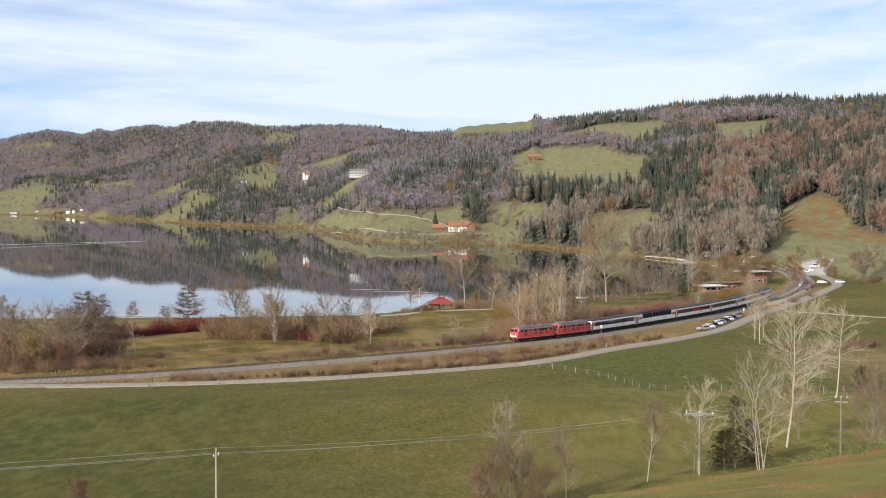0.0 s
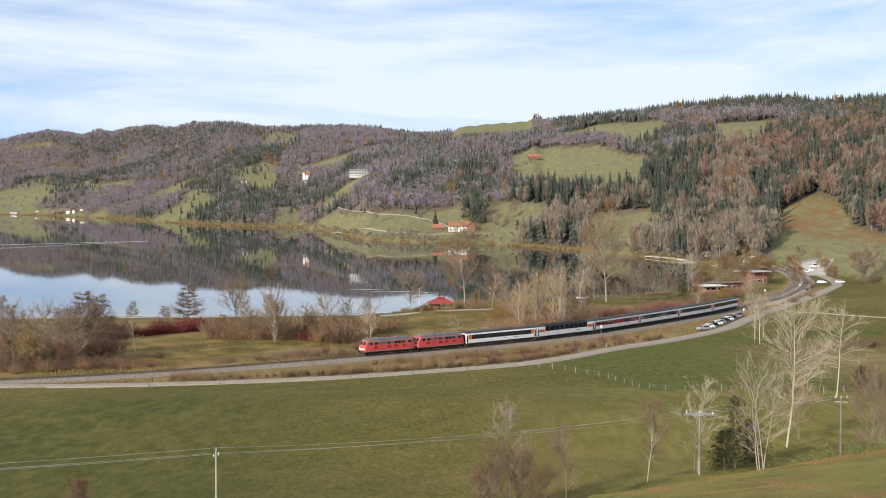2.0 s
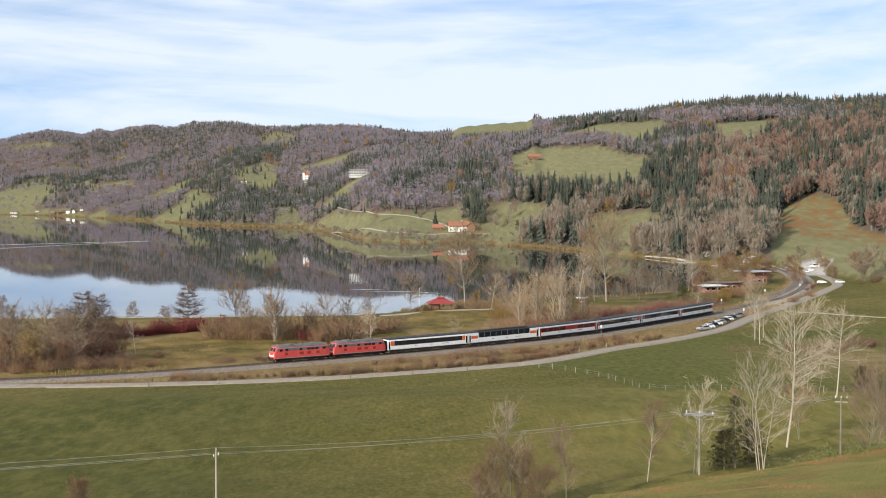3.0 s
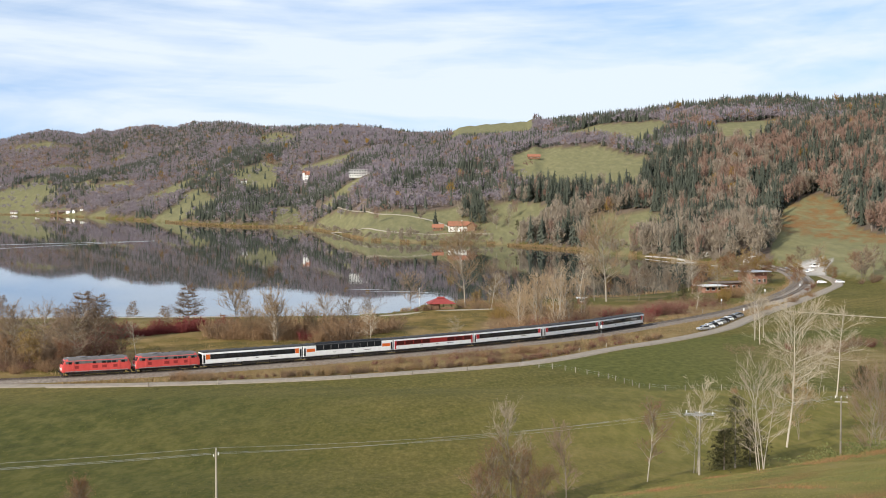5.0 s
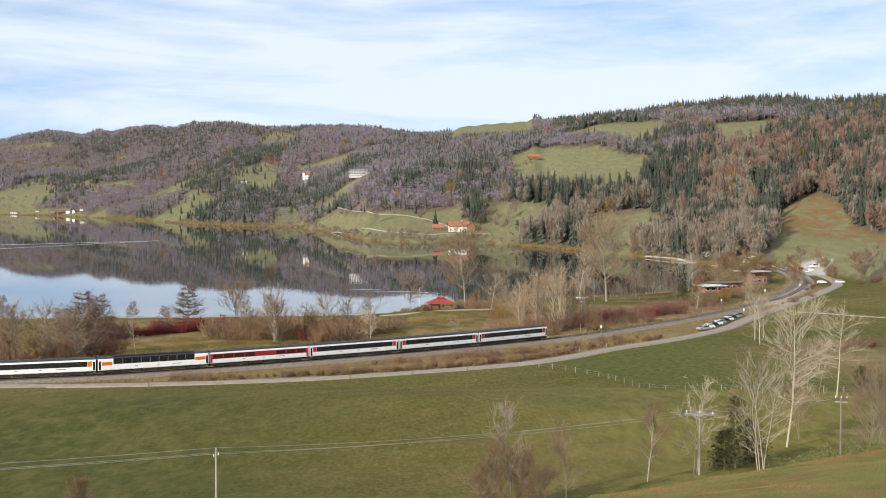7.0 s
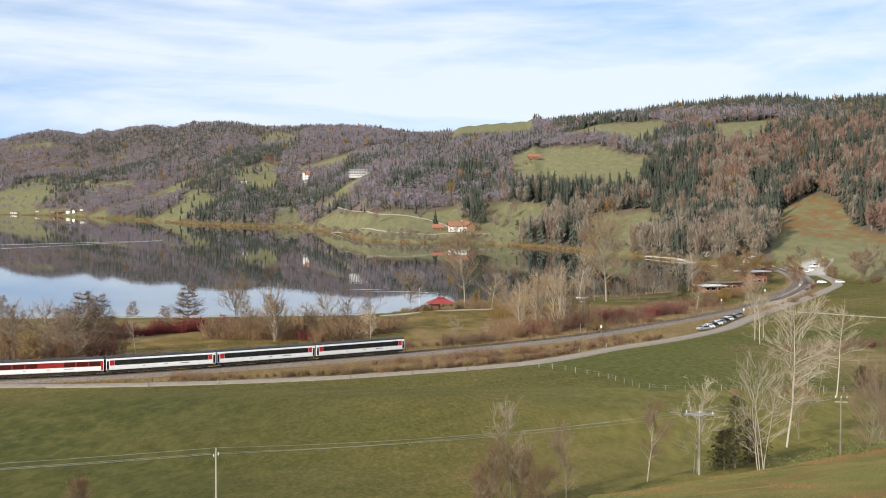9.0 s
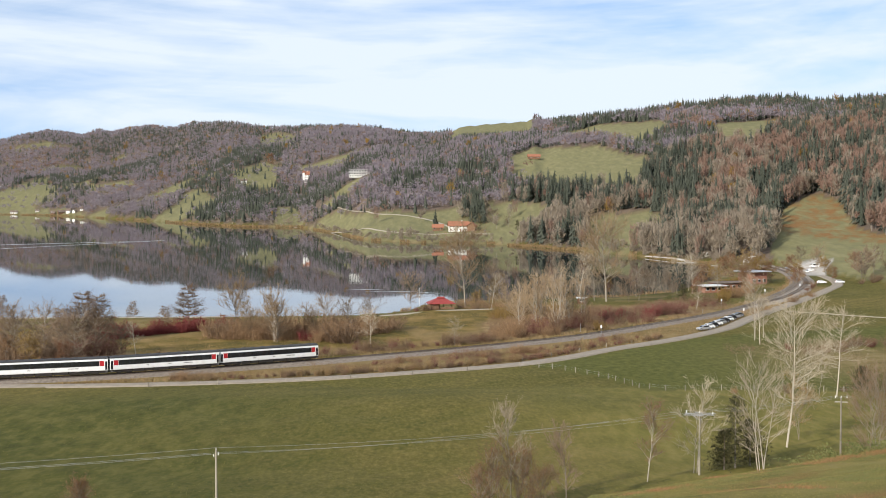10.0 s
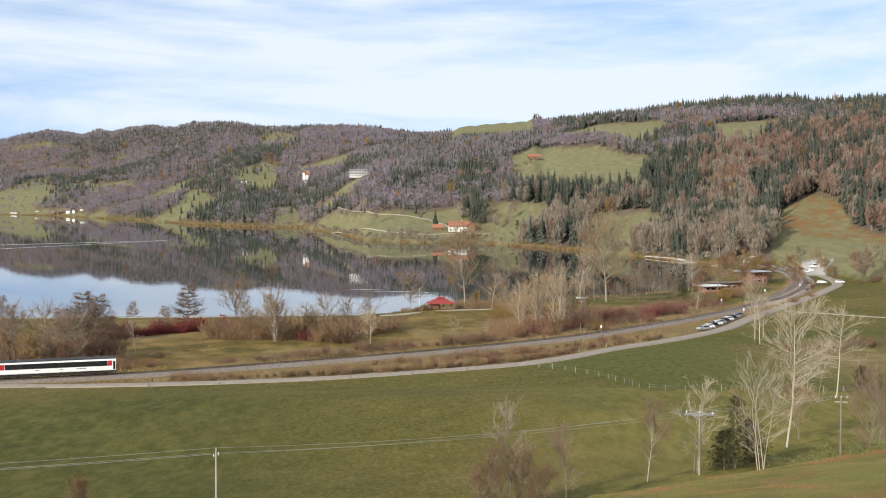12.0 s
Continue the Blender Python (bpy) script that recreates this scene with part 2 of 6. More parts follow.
def smooth_line(points, step):
    """A soft line through plan points, cut into equal steps."""
    p = np.array(points, float)
    p = np.vstack([2 * p[0] - p[1], p, 2 * p[-1] - p[-2]])
    out = []
    for i in range(1, len(p) - 2):
        for t in np.linspace(0, 1, 24, endpoint=False):
            a, b, c, e = p[i - 1], p[i], p[i + 1], p[i + 2]
            out.append(0.5 * (2 * b + (c - a) * t + (2 * a - 5 * b + 4 * c - e) * t * t + (3 * b - a - 3 * c + e) * t ** 3))
    out = np.array(out + [p[-2]])
    for _ in range(30):
        out[1:-1] = (out[:-2] + 2 * out[1:-1] + out[2:]) / 4
    s = np.r_[0, np.cumsum(np.linalg.norm(np.diff(out, axis=0), axis=1))]
    q = np.arange(0, s[-1], step)
    return np.column_stack([np.interp(q, s, out[:, 0]), np.interp(q, s, out[:, 1])])


RAIL_TOP = 2.6
TRACK_PLAN = [(-330, 268), (-240, 278), (-160, 295), (-97.9, 313.7), (-69.2, 325.9), (-45.3, 340.9), (-25.9, 353.9), (-5.0, 369.5), (17.9, 388.6), (34.8, 405.1),
              (47.8, 420.5), (68.9, 449.0), (89.0, 478.0), (108.2, 511.5), (125.8, 550.2), (144.5, 597.0), (159.0, 642.5), (168.5, 686.4), (175.3, 729.2), (178, 790)]
ROAD_PLAN = [(-330, 285), (-230, 296), (-160, 303), (-95.6, 306.3), (-77.7, 308.0), (-59.9, 310.7), (-42.0, 315.3), (-23.6, 321.6), (-4.4, 331.0), (15.9, 343.9), (30.9, 359.5), (45.4, 379.4),
             (60.9, 397.8), (74.0, 414.9), (87.5, 437.0), (99.5, 465.6), (121.4, 512.6), (140.3, 552.3), (163.9, 605.6), (175.9, 634.3), (183, 668), (186, 700)]
TRACK = smooth_line(TRACK_PLAN, 0.6)
TRACK_S = np.arange(len(TRACK)) * 0.6
ROAD = smooth_line(ROAD_PLAN, 2.0)


def ribbon(line, profile, z):
    """A strip drawn along a plan line; profile: (to the right, up)."""
    d = np.gradient(line, axis=0)
    d /= np.linalg.norm(d, axis=1)[:, None]
    side = np.column_stack([d[:, 1], -d[:, 0]])
    k, m = len(profile), len(line)
    v = np.zeros((m, k, 3))
    for j, (o, h) in enumerate(profile):
        v[:, j, :2] = line + side * o
        v[:, j, 2] = np.asarray(z) + h
    i = np.arange(m - 1)[:, None] * k + np.arange(k - 1)[None]
    f = np.stack([i, i + k, i + k + 1, i + 1], -1).reshape(-1, 4)
    return v.reshape(-1, 3), f


def away(line, x, y):
    """Distance of plan points from a line, and the side (positive: lake side)."""
    xi = np.interp(x, line[:, 0], np.arange(len(line)))
    on = np.column_stack([np.interp(xi, np.arange(len(line)), line[:, i]) for i in (0, 1)])
    return y - on[:, 1]


def ground_material():
    m, n, l, b = nodes_of("meadow_ground")
    tc = n.new("ShaderNodeTexCoord")

    def noise_at(scale, detail=5, stretch=(1, 1, 1), rot=0.0, kind="POINT"):
        mp = n.new("ShaderNodeMapping")
        mp.vector_type = kind
        mp.inputs["Scale"].default_value = stretch
        mp.inputs["Rotation"].default_value = (0, 0, rot)
        l.new(tc.outputs["Object"], mp.inputs["Vector"])
        t = n.new("ShaderNodeTexNoise")
        t.inputs["Scale"].default_value, t.inputs["Detail"].default_value = scale, detail
        t.inputs["Roughness"].default_value = 0.62
        l.new(mp.outputs[0], t.inputs["Vector"])
        return t.outputs["Fac"]

    def ramp(fac, stops):
        r = n.new("ShaderNodeValToRGB")
        e = r.color_ramp.elements
        e[0].position, e[0].color = stops[0][0], rgba(stops[0][1])
        e[1].position, e[1].color = stops[-1][0], rgba(stops[-1][1])
        for p, c in stops[1:-1]:
            e.new(p).color = rgba(c)
        l.new(fac, r.inputs["Fac"])
        return r.outputs["Color"]

    def mixed(fac, a, c):
        x = n.new("ShaderNodeMixRGB")
        l.new(fac, x.inputs["Fac"])
        l.new(a, x.inputs["Color1"])
        l.new(c, x.inputs["Color2"])
        return x.outputs["Color"]

    def attribute(name):
        a = n.new("ShaderNodeAttribute")
        a.attribute_name = name
        return a.outputs["Fac"]

    def math_node(op, a, v):
        k = n.new("ShaderNodeMath")
        k.operation = op
        l.new(a, k.inputs[0])
        if isinstance(v, float):
            k.inputs[1].default_value = v
            k.inputs[2].default_value = 1.0
        else:
            l.new(v, k.inputs[1])
        return k.outputs[0]

    grass = ramp(noise_at(0.022, 14, (1.0, 0.8, 1), 0.5), [(0.37, (0.052, 0.053, 0.010)), (0.45, (0.082, 0.075, 0.015)), (0.52, (0.118, 0.096, 0.022)), (0.60, (0.185, 0.130, 0.042))])
    tuft = ramp(noise_at(1.0, 9, (1.2, 0.32, 1), 0.15), [(0.37, (0.036, 0.040, 0.008)), (0.5, (0.092, 0.084, 0.017)), (0.63, (0.185, 0.142, 0.045))])
    k = n.new("ShaderNodeMixRGB")
    k.inputs["Fac"].default_value = 0.42
    l.new(grass, k.inputs["Color1"])
    l.new(tuft, k.inputs["Color2"])
    col = k.outputs["Color"]
    streak = ramp(noise_at(0.16, 10, (0.8, 4.5, 1), -0.75, "TEXTURE"), [(0.40, (0.060, 0.062, 0.012)), (0.5, (0.115, 0.098, 0.023)), (0.60, (0.205, 0.150, 0.055))])
    k = n.new("ShaderNodeMixRGB")
    k.inputs["Fac"].default_value = 0.22
    l.new(col, k.inputs["Color1"])
    l.new(streak, k.inputs["Color2"])
    col = k.outputs["Color"]
    grain = ramp(noise_at(1.4, 11, (1.0, 0.4, 1), 0.3), [(0.36, (0.030, 0.034, 0.007)), (0.5, (0.092, 0.083, 0.018)), (0.64, (0.20, 0.155, 0.05))])
    k = n.new("ShaderNodeMixRGB")
    k.inputs["Fac"].default_value = 0.34
    l.new(col, k.inputs["Color1"])
    l.new(grain, k.inputs["Color2"])
    col = k.outputs["Color"]
    lush = ramp(noise_at(0.7, 13, (1.0, 0.5, 1), -0.3), [(0.34, (0.058, 0.064, 0.013)), (0.5, (0.084, 0.087, 0.019)), (0.66, (0.116, 0.112, 0.029))])
    col = mixed(attribute("lush"), col, lush)
    # Darker green puts the dimness of the near left slope into the colour.
    dim_slope = ramp(noise_at(0.4, 13, (1.0, 0.4, 1), 0.8), [(0.36, (0.036, 0.042, 0.008)), (0.5, (0.062, 0.066, 0.014)), (0.64, (0.105, 0.098, 0.027))])
    col = mixed(attribute("dim_slope"), col, dim_slope)
    dry = ramp(noise_at(0.16, 10, (0.8, 0.5, 1)), [(0.36, (0.075, 0.062, 0.016)), (0.5, (0.142, 0.102, 0.028)), (0.64, (0.225, 0.150, 0.054))])
    col = mixed(attribute("dry"), col, dry)
    pasture = ramp(noise_at(0.35, 14, (1.0, 0.3, 1)), [(0.33, (0.105, 0.098, 0.022)), (0.5, (0.155, 0.134, 0.034)), (0.67, (0.212, 0.170, 0.056))])
    col = mixed(attribute("pasture"), col, pasture)
    # Far-slope meadow is greyed, with haze worked into its colour.
    upland = ramp(noise_at(0.22, 6, (1, 0.2, 1)), [(0.30, (0.138, 0.130, 0.072)), (0.5, (0.172, 0.162, 0.078)), (0.70, (0.222, 0.198, 0.106))])
    col = mixed(attribute("upland"), col, upland)
    reed = ramp(noise_at(0.2, 8), [(0.3, (0.17, 0.11, 0.05)), (0.5, (0.27, 0.18, 0.09)), (0.7, (0.36, 0.26, 0.14))])
    col = mixed(attribute("reed"), col, reed)
    litter = ramp(noise_at(0.08, 8), [(0.3, (0.095, 0.072, 0.056)), (0.7, (0.185, 0.138, 0.104))])
    col = mixed(attribute("wood"), col, litter)
    gravel = ramp(noise_at(0.4, 8), [(0.3, (0.31, 0.28, 0.245)), (0.7, (0.52, 0.48, 0.43))])
    col = mixed(attribute("gravel"), col, gravel)
    rust = math_node("MULTIPLY", attribute("bracken"), ramp(noise_at(0.16, 9, (1, 0.25, 1)), [(0.42, (0, 0, 0)), (0.60, (1, 1, 1))]))
    fern = ramp(noise_at(1.5, 6), [(0.3, (0.13, 0.065, 0.024)), (0.7, (0.26, 0.145, 0.058))])
    col = mixed(rust, col, fern)
    l.new(col, b.inputs["Base Color"])
    b.inputs["Roughness"].default_value = 0.95
    b.inputs["Specular IOR Level"].default_value = 0.1
    bp = n.new("ShaderNodeBump")
    bp.inputs["Strength"].default_value, bp.inputs["Distance"].default_value = 0.7, 0.16
    l.new(math_node("MULTIPLY", noise_at(1.1, 2), math_node("MULTIPLY_ADD", attribute("upland"), -1.0)), bp.inputs["Height"])
    l.new(bp.outputs[0], b.inputs["Normal"])
    return m


def build_ground():
    """One sheet, finest where the camera looks, out past the crest on all sides."""
    th = np.concatenate([np.linspace(-math.pi, -0.40, 60, endpoint=False), np.linspace(-0.40, 0.40, 370, endpoint=False), np.linspace(0.40, math.pi, 61)])
    r = np.concatenate([[0.0, 3, 6, 10, 15, 20], np.geomspace(25, 4950, 300)])
    T, R = np.meshgrid(th, r)
    x, y = (R * np.sin(T)).ravel(), (R * np.cos(T)).ravel()
    z = land(x, y)
    m, k = T.shape
    i = np.arange(m - 1)[:, None] * k + np.arange(k - 1)[None]
    f = np.stack([i, i + 1, i + k + 1, i + k], -1).reshape(-1, 4)
    me = mesh_of("ground", np.column_stack([x, y, z]), f, ground_material(), smooth=True)
    u, d, ang = bearing(x, y)
    near, far, crest, top = plan_row(u)
    _, t = up_slope(x, y)
    clear = open_land(x, y)
    wood = (t > 0.015) & ~clear
    lane = away(TRACK, x, y)
    back = away(ROAD, x, y)
    meadow = fade((lane - 2) / 8) * (d < near + 4) * (np.abs(ang) < 1.2)
    band = fade((back - 1.5) / 3) * (1 - fade((lane + 1) / 2)) * (d < 620)
    shore = np.exp(-((d - far) / (0.007 * far)) ** 2) * (u < LAKE_END + 0.01) * np.interp(u, [-0.2, -0.13], [0.15, 1.0]) * (0.4 + 0.6 * rough_field(u * 130, d * 0, 21))
    lush = inside([(20, 345), (27, 338), (35, 324), (41, 311), (44, 298), (58, 300), (86, 297), (150, 297), (150, 450), (75, 410), (45, 374)], x, y) * 1.0
    damp = np.exp(-((x - 108) / 26) ** 2 - ((y - 355) / 32) ** 2)
    masks = {"wood": wood * 1.0, "dry": np.clip(meadow * 1.0 * (u < 0.09) * fade((near - 38 - d) / 14) + band * 0.5 + 0.3 * fade((u - 0.04) / 0.12) * fade((150 - d) / 30) * (np.abs(ang) < 1.3) * fade((rough_field(x / 4, y / 7, 33) - 0.3) * 3), 0, 1), "lush": np.clip(lush * 0.9 +  0.75 * (d < 150) * (u > 0.05) * fade((rough_field(x / 3.2, y / 9, 35) - 0.5) * 6), 0, 1), "upland": 0.95 * (t > 0) * clear, "dim_slope": 0.9 * fade((5 - x) / 60) * fade((306 - d) / 45) * (np.abs(ang) < 1.2) * (0.55 + 0.45 * rough_field(x / 18, y / 30, 97)), "pasture": np.clip(fade((x + 5) / 45) * fade((315 - d) / 20) * (1 - lush) * (0.45 + 0.5 * rough_field(x / 22, y / 30, 37)) + 0.6 * (d < 150) * (u > 0.05), 0, 1),
             "reed": np.clip(0.5 * inside([(16, 402), (50, 432), (85, 478), (108, 522), (98, 548), (70, 524), (45, 505), (18, 500), (12, 440)], x, y) + shore * 1.0 + damp * 0.55 + band * 0.45 + 0.35 * meadow * (rough_field(x / 14, y / 14, 31) > 0.62), 0, 1),
             "gravel": inside([(180, 700), (187, 700), (197, 728), (205, 748), (203, 762), (190, 772), (182, 762), (179, 730)], x, y) * 1.0,
             "bracken": fade((u - 0.04) / 0.12) * fade((150 - d) / 30) * (np.abs(ang) < 1.3) * (0.12 + 0.7 * fade((rough_field(x / 3.5, y / 7, 39) - 0.58) * 6)) + (t > 0.13) * (u > 0.225) * clear * 1.0}
    for name, v in masks.items():
        me.attributes.new(name, "FLOAT", "POINT").data.foreach_set("value", v.astype(np.float32))
    tagged(new("ground", me), "rolling green autumn meadow and hillside round the lake", "ground", kind="structure")


def water_material():
    m, n, l, b = nodes_of("lake_water")
    b.inputs["Base Color"].default_value = (0.012, 0.018, 0.020, 1)
    b.inputs["Roughness"].default_value = 0.022
    b.inputs["IOR"].default_value = 1.333
    tc = n.new("ShaderNodeTexCoord")
    h = None
    for sc, st in ((0.12, 0.005), (0.9, 0.0018)):
        mp = n.new("ShaderNodeMapping")
        mp.inputs["Scale"].default_value = (1, 0.6, 1)
        l.new(tc.outputs["Object"], mp.inputs["Vector"])
        t = n.new("ShaderNodeTexNoise")
        t.inputs["Scale"].default_value, t.inputs["Detail"].default_value = sc, 3
        l.new(mp.outputs[0], t.inputs["Vector"])
        bp = n.new("ShaderNodeBump")
        bp.inputs["Strength"].default_value, bp.inputs["Distance"].default_value = 1.0, st
        l.new(t.outputs["Fac"], bp.inputs["Height"])
        if h:
            l.new(h, bp.inputs["Normal"])
        h = bp.outputs[0]
    l.new(h, b.inputs["Normal"])
    return m


def build_lake():
    u = np.linspace(-1.2, math.atan(LAKE_END + 0.012), 140)
    cl = np.clip(u, -0.362, 0.362)
    near, far, crest, top = plan_row(np.tan(cl))
    v, f = [], []
    for a, c, p, q in zip(u, np.cos(cl), near - 12, far + 14):
        for d in np.linspace(p / c, q / c, 20):
            v.append((d * math.sin(a), d * math.cos(a), 0.0))
    i = np.arange(len(u) - 1)[:, None] * 20 + np.arange(19)[None]
    f = np.stack([i, i + 20, i + 21, i + 1], -1).reshape(-1, 4)
    tagged(new("water", mesh_of("water", v, f, water_material(), smooth=True)), "calm dark lake mirroring the hills and sky", "lake", kind="structure")


BALLAST = surface("ballast_stone", (0.125, 0.100, 0.080), (0.29, 0.24, 0.195), 1.6, 0.95, bump=1.0, bumpdist=0.06)
PALE_BALLAST = surface("pale_ballast_stone", (0.21, 0.18, 0.15), (0.42, 0.37, 0.315), 1.6, 0.95, bump=1.0, bumpdist=0.06)
BED_SHADE = surface("shaded_ballast_stone", (0.080, 0.065, 0.053), (0.19, 0.155, 0.125), 1.6, 0.95, bump=1.0, bumpdist=0.06)
STEEL = surface("rail_steel", (0.055, 0.038, 0.030), (0.12, 0.088, 0.068), 2.0, 0.5, metal=0.35, bump=0.1)
SLEEPER = surface("sleeper_concrete", (0.11, 0.09, 0.075), (0.21, 0.178, 0.15), 1.2, 0.9, isl=True)
ASPHALT = surface("road_asphalt", (0.22, 0.183, 0.142), (0.325, 0.273, 0.215), 0.5, 0.9, bump=0.4)


def build_track():
    track = thing("railway_track", Matrix.Identity(4), "single railway track on grey ballast along the lake", "railway track", kind="structure")
    keep = TRACK[::3]
    wob = 0.35 * (rough_field(keep[:, 0] / 6, keep[:, 1] / 6, 40) - 0.5)
    v, f = ribbon(keep, [(5.4, -1.05), (3.6, -0.66), (2.2, -0.26), (1.2, -0.24), (-1.2, -0.24), (-2.1, -0.26), (-3.4, -1.05)], RAIL_TOP)
    v[:, :2] += np.repeat(wob, 7)[:, None]
    part("ballast", mesh_of("ballast", v, f[:, ::-1], BALLAST, smooth=False), None, track, "grey crushed stone ballast")
    # A dark strip of ballast stands in for shade along the rails.
    v, f = ribbon(keep, [(1.55, -0.30), (1.45, -0.215), (-1.45, -0.215), (-1.55, -0.30)], RAIL_TOP)
    part("stained_ballast", mesh_of("stained_ballast", v, f[:, ::-1], BED_SHADE), None, track, "dark strip of shade on the ballast between the rails")
    for o in (-0.75, 0.75):
        v, f = ribbon(keep, [(o - 0.075, -0.17), (o - 0.036, -0.05), (o - 0.036, 0.0), (o + 0.036, 0.0), (o + 0.036, -0.05), (o + 0.075, -0.17)], RAIL_TOP)
        part("rail", mesh_of("rail", v, f, STEEL), None, track, "rusty steel rail with worn top")
    d = np.gradient(TRACK, axis=0)
    d /= np.linalg.norm(d, axis=1)[:, None]
    s = np.column_stack([d[:, 1], -d[:, 0]])
    cube = [(-1, -1), (1, -1), (1, 1), (-1, 1)]
    v = []
    for c, a, b in zip(TRACK, d, s):
        for h in (-0.22, -0.13):
            for i, j in cube:
                p = c + a * 0.13 * i + b * 1.3 * j
                v.append((p[0], p[1], RAIL_TOP + h))
    k = np.arange(len(TRACK))[:, None, None] * 8
    q = np.array([(4, 5, 6, 7), (0, 1, 5, 4), (1, 2, 6, 5), (2, 3, 7, 6), (3, 0, 4, 7)])
    tagged(part("sleepers", mesh_of("sleepers", v, (k + q[None]).reshape(-1, 4), SLEEPER), None, track, "row of concrete sleepers"), kind="stuff")


def build_siding():
    """A second track that leaves the line before the station curve."""
    i = np.nonzero(TRACK[:, 1] > 505)[0]
    line = TRACK[i]
    d = np.gradient(line, axis=0)
    d /= np.linalg.norm(d, axis=1)[:, None]
    side = np.column_stack([d[:, 1], -d[:, 0]])
    line = (line + side * (4.6 * fade(np.arange(len(line)) * 0.6 / 60))[:, None])[::3]
    t = thing("siding_track", Matrix.Identity(4), "second railway track on pale ballast near the station", "railway track", kind="structure")
    v, f = ribbon(line, [(4.6, -1.0), (2.3, -0.30), (-2.0, -0.30), (-2.4, -0.5)], RAIL_TOP)
    part("ballast", mesh_of("ballast", v, f[:, ::-1], PALE_BALLAST), None, t, "pale weathered ballast")
    v, f = ribbon(line, [(1.35, -0.34), (1.25, -0.235), (-1.25, -0.235), (-1.35, -0.34)], RAIL_TOP)
    part("sleeper_bed", mesh_of("sleeper_bed", v, f[:, ::-1], BALLAST), None, t)
    for o in (-0.75, 0.75):
        v, f = ribbon(line, [(o - 0.075, -0.22), (o - 0.036, -0.05), (o - 0.036, 0.0), (o + 0.036, 0.0), (o + 0.036, -0.05), (o + 0.075, -0.22)], RAIL_TOP)
        part("rail", mesh_of("rail", v, f, STEEL), None, t)


def build_road():
    z = land(ROAD[:, 0], ROAD[:, 1])
    z = np.convolve(np.pad(z, 8, mode="edge"), np.ones(17) / 17, "valid")
    wide = np.interp(ROAD[:, 0], [80, 100, 175], [1.0, 1.0, 1.25])
    v, f = ribbon(ROAD, [(-3.1, -0.5), (-2.1, 0.26), (-1.9, 0.30), (0, 0.35), (1.9, 0.30), (2.1, 0.26), (3.2, -0.5)], z)
    tagged(new("road", mesh_of("road", v, f[:, ::-1], ASPHALT)), "narrow grey asphalt lane beside the railway", "road", kind="structure")


build_ground()
build_lake()
build_track()
build_siding()
build_road()
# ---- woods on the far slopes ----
# Spruce green is paled and greyed to suggest haze over the hills.
WOOD_DARK = surface("hazed_spruce_needles", (0.070, 0.080, 0.060), (0.120, 0.131, 0.102), 0.06, 0.9, bump=0, attr="tint", contrast=(0.1, 0.9), spec=0.1)
# Violet-grey bare crowns carry distance haze in their colour; WOOD_TAN has none.
WOOD_HAZED = surface("hazed_bare_crowns", (0.225, 0.190, 0.208), (0.315, 0.276, 0.300), 0.012, 0.95, bump=0, attr="tint", contrast=(0.1, 0.9), mid=(0.266, 0.226, 0.244), spec=0.1)
WOOD_TAN = surface("tan_bare_crowns", (0.245, 0.200, 0.150), (0.35, 0.294, 0.226), 0.03, 0.95, bump=0, attr="tint", contrast=(0.1, 0.9), spec=0.1)
WOOD_RUST = surface("rust_autumn_leaves", (0.222, 0.144, 0.110), (0.315, 0.208, 0.158), 0.03, 0.95, bump=0, attr="tint", contrast=(0.1, 0.9), spec=0.1)
WOOD_GOLD = surface("larch_gold_leaves", (0.17, 0.105, 0.03), (0.36, 0.225, 0.07), 0.05, 0.95, bump=0, attr="tint", contrast=(0.1, 0.9), spec=0.1)
WOOD_TRUNK = surface("pale_trunks", (0.20, 0.175, 0.15), (0.40, 0.36, 0.31), 0.5, 0.9, bump=0, attr="tint", contrast=(0.1, 0.9), spec=0.1)


for growth in (WOOD_DARK, WOOD_HAZED, WOOD_TAN, WOOD_RUST, WOOD_GOLD):
    thin_growth(growth, 0.34)


def spruce_form(rng, sprays):
    """A unit spruce: a slim dark core under many drooping sprays. Triangles, height 1."""
    v, f = [(0.0, 0.0, 0.96)], []
    wide = rng.uniform(0.85, 1.15)
    for i in range(5):
        t = 2 * math.pi * i / 5
        v.append((0.085 * wide * math.cos(t), 0.085 * wide * math.sin(t), 0.10))
    for i in range(5):
        f.append((0, 1 + i, 1 + (i + 1) % 5))
    for k in range(sprays):
        h = 1.0 - math.sqrt((k + rng.uniform(0, 1)) / sprays) * 0.93
        rad = (0.018 + 0.165 * wide * (1 - h) ** 0.78) * rng.uniform(0.7, 1.2)
        t = rng.uniform(0, 6.283)
        out = np.array([math.cos(t), math.sin(t), 0.0])
        side = np.array([-math.sin(t), math.cos(t), rng.normal(0, 0.5)])
        w = (0.016 + 0.36 * rad) * rng.uniform(0.7, 1.2)
        p = out * rad * 0.30 + np.array([0, 0, h + 0.20 * rad])
        q = out * rad + np.array([0, 0, h - rad * rng.uniform(0.25, 0.75)])
        m = (p + q) / 2
        i = len(v)
        v += [tuple(p), tuple(m + side * w * 0.5), tuple(q), tuple(m - side * w * 0.5)]
        f += [(i, i + 1, i + 2), (i, i + 2, i + 3)]
    return np.array(v), np.array(f)


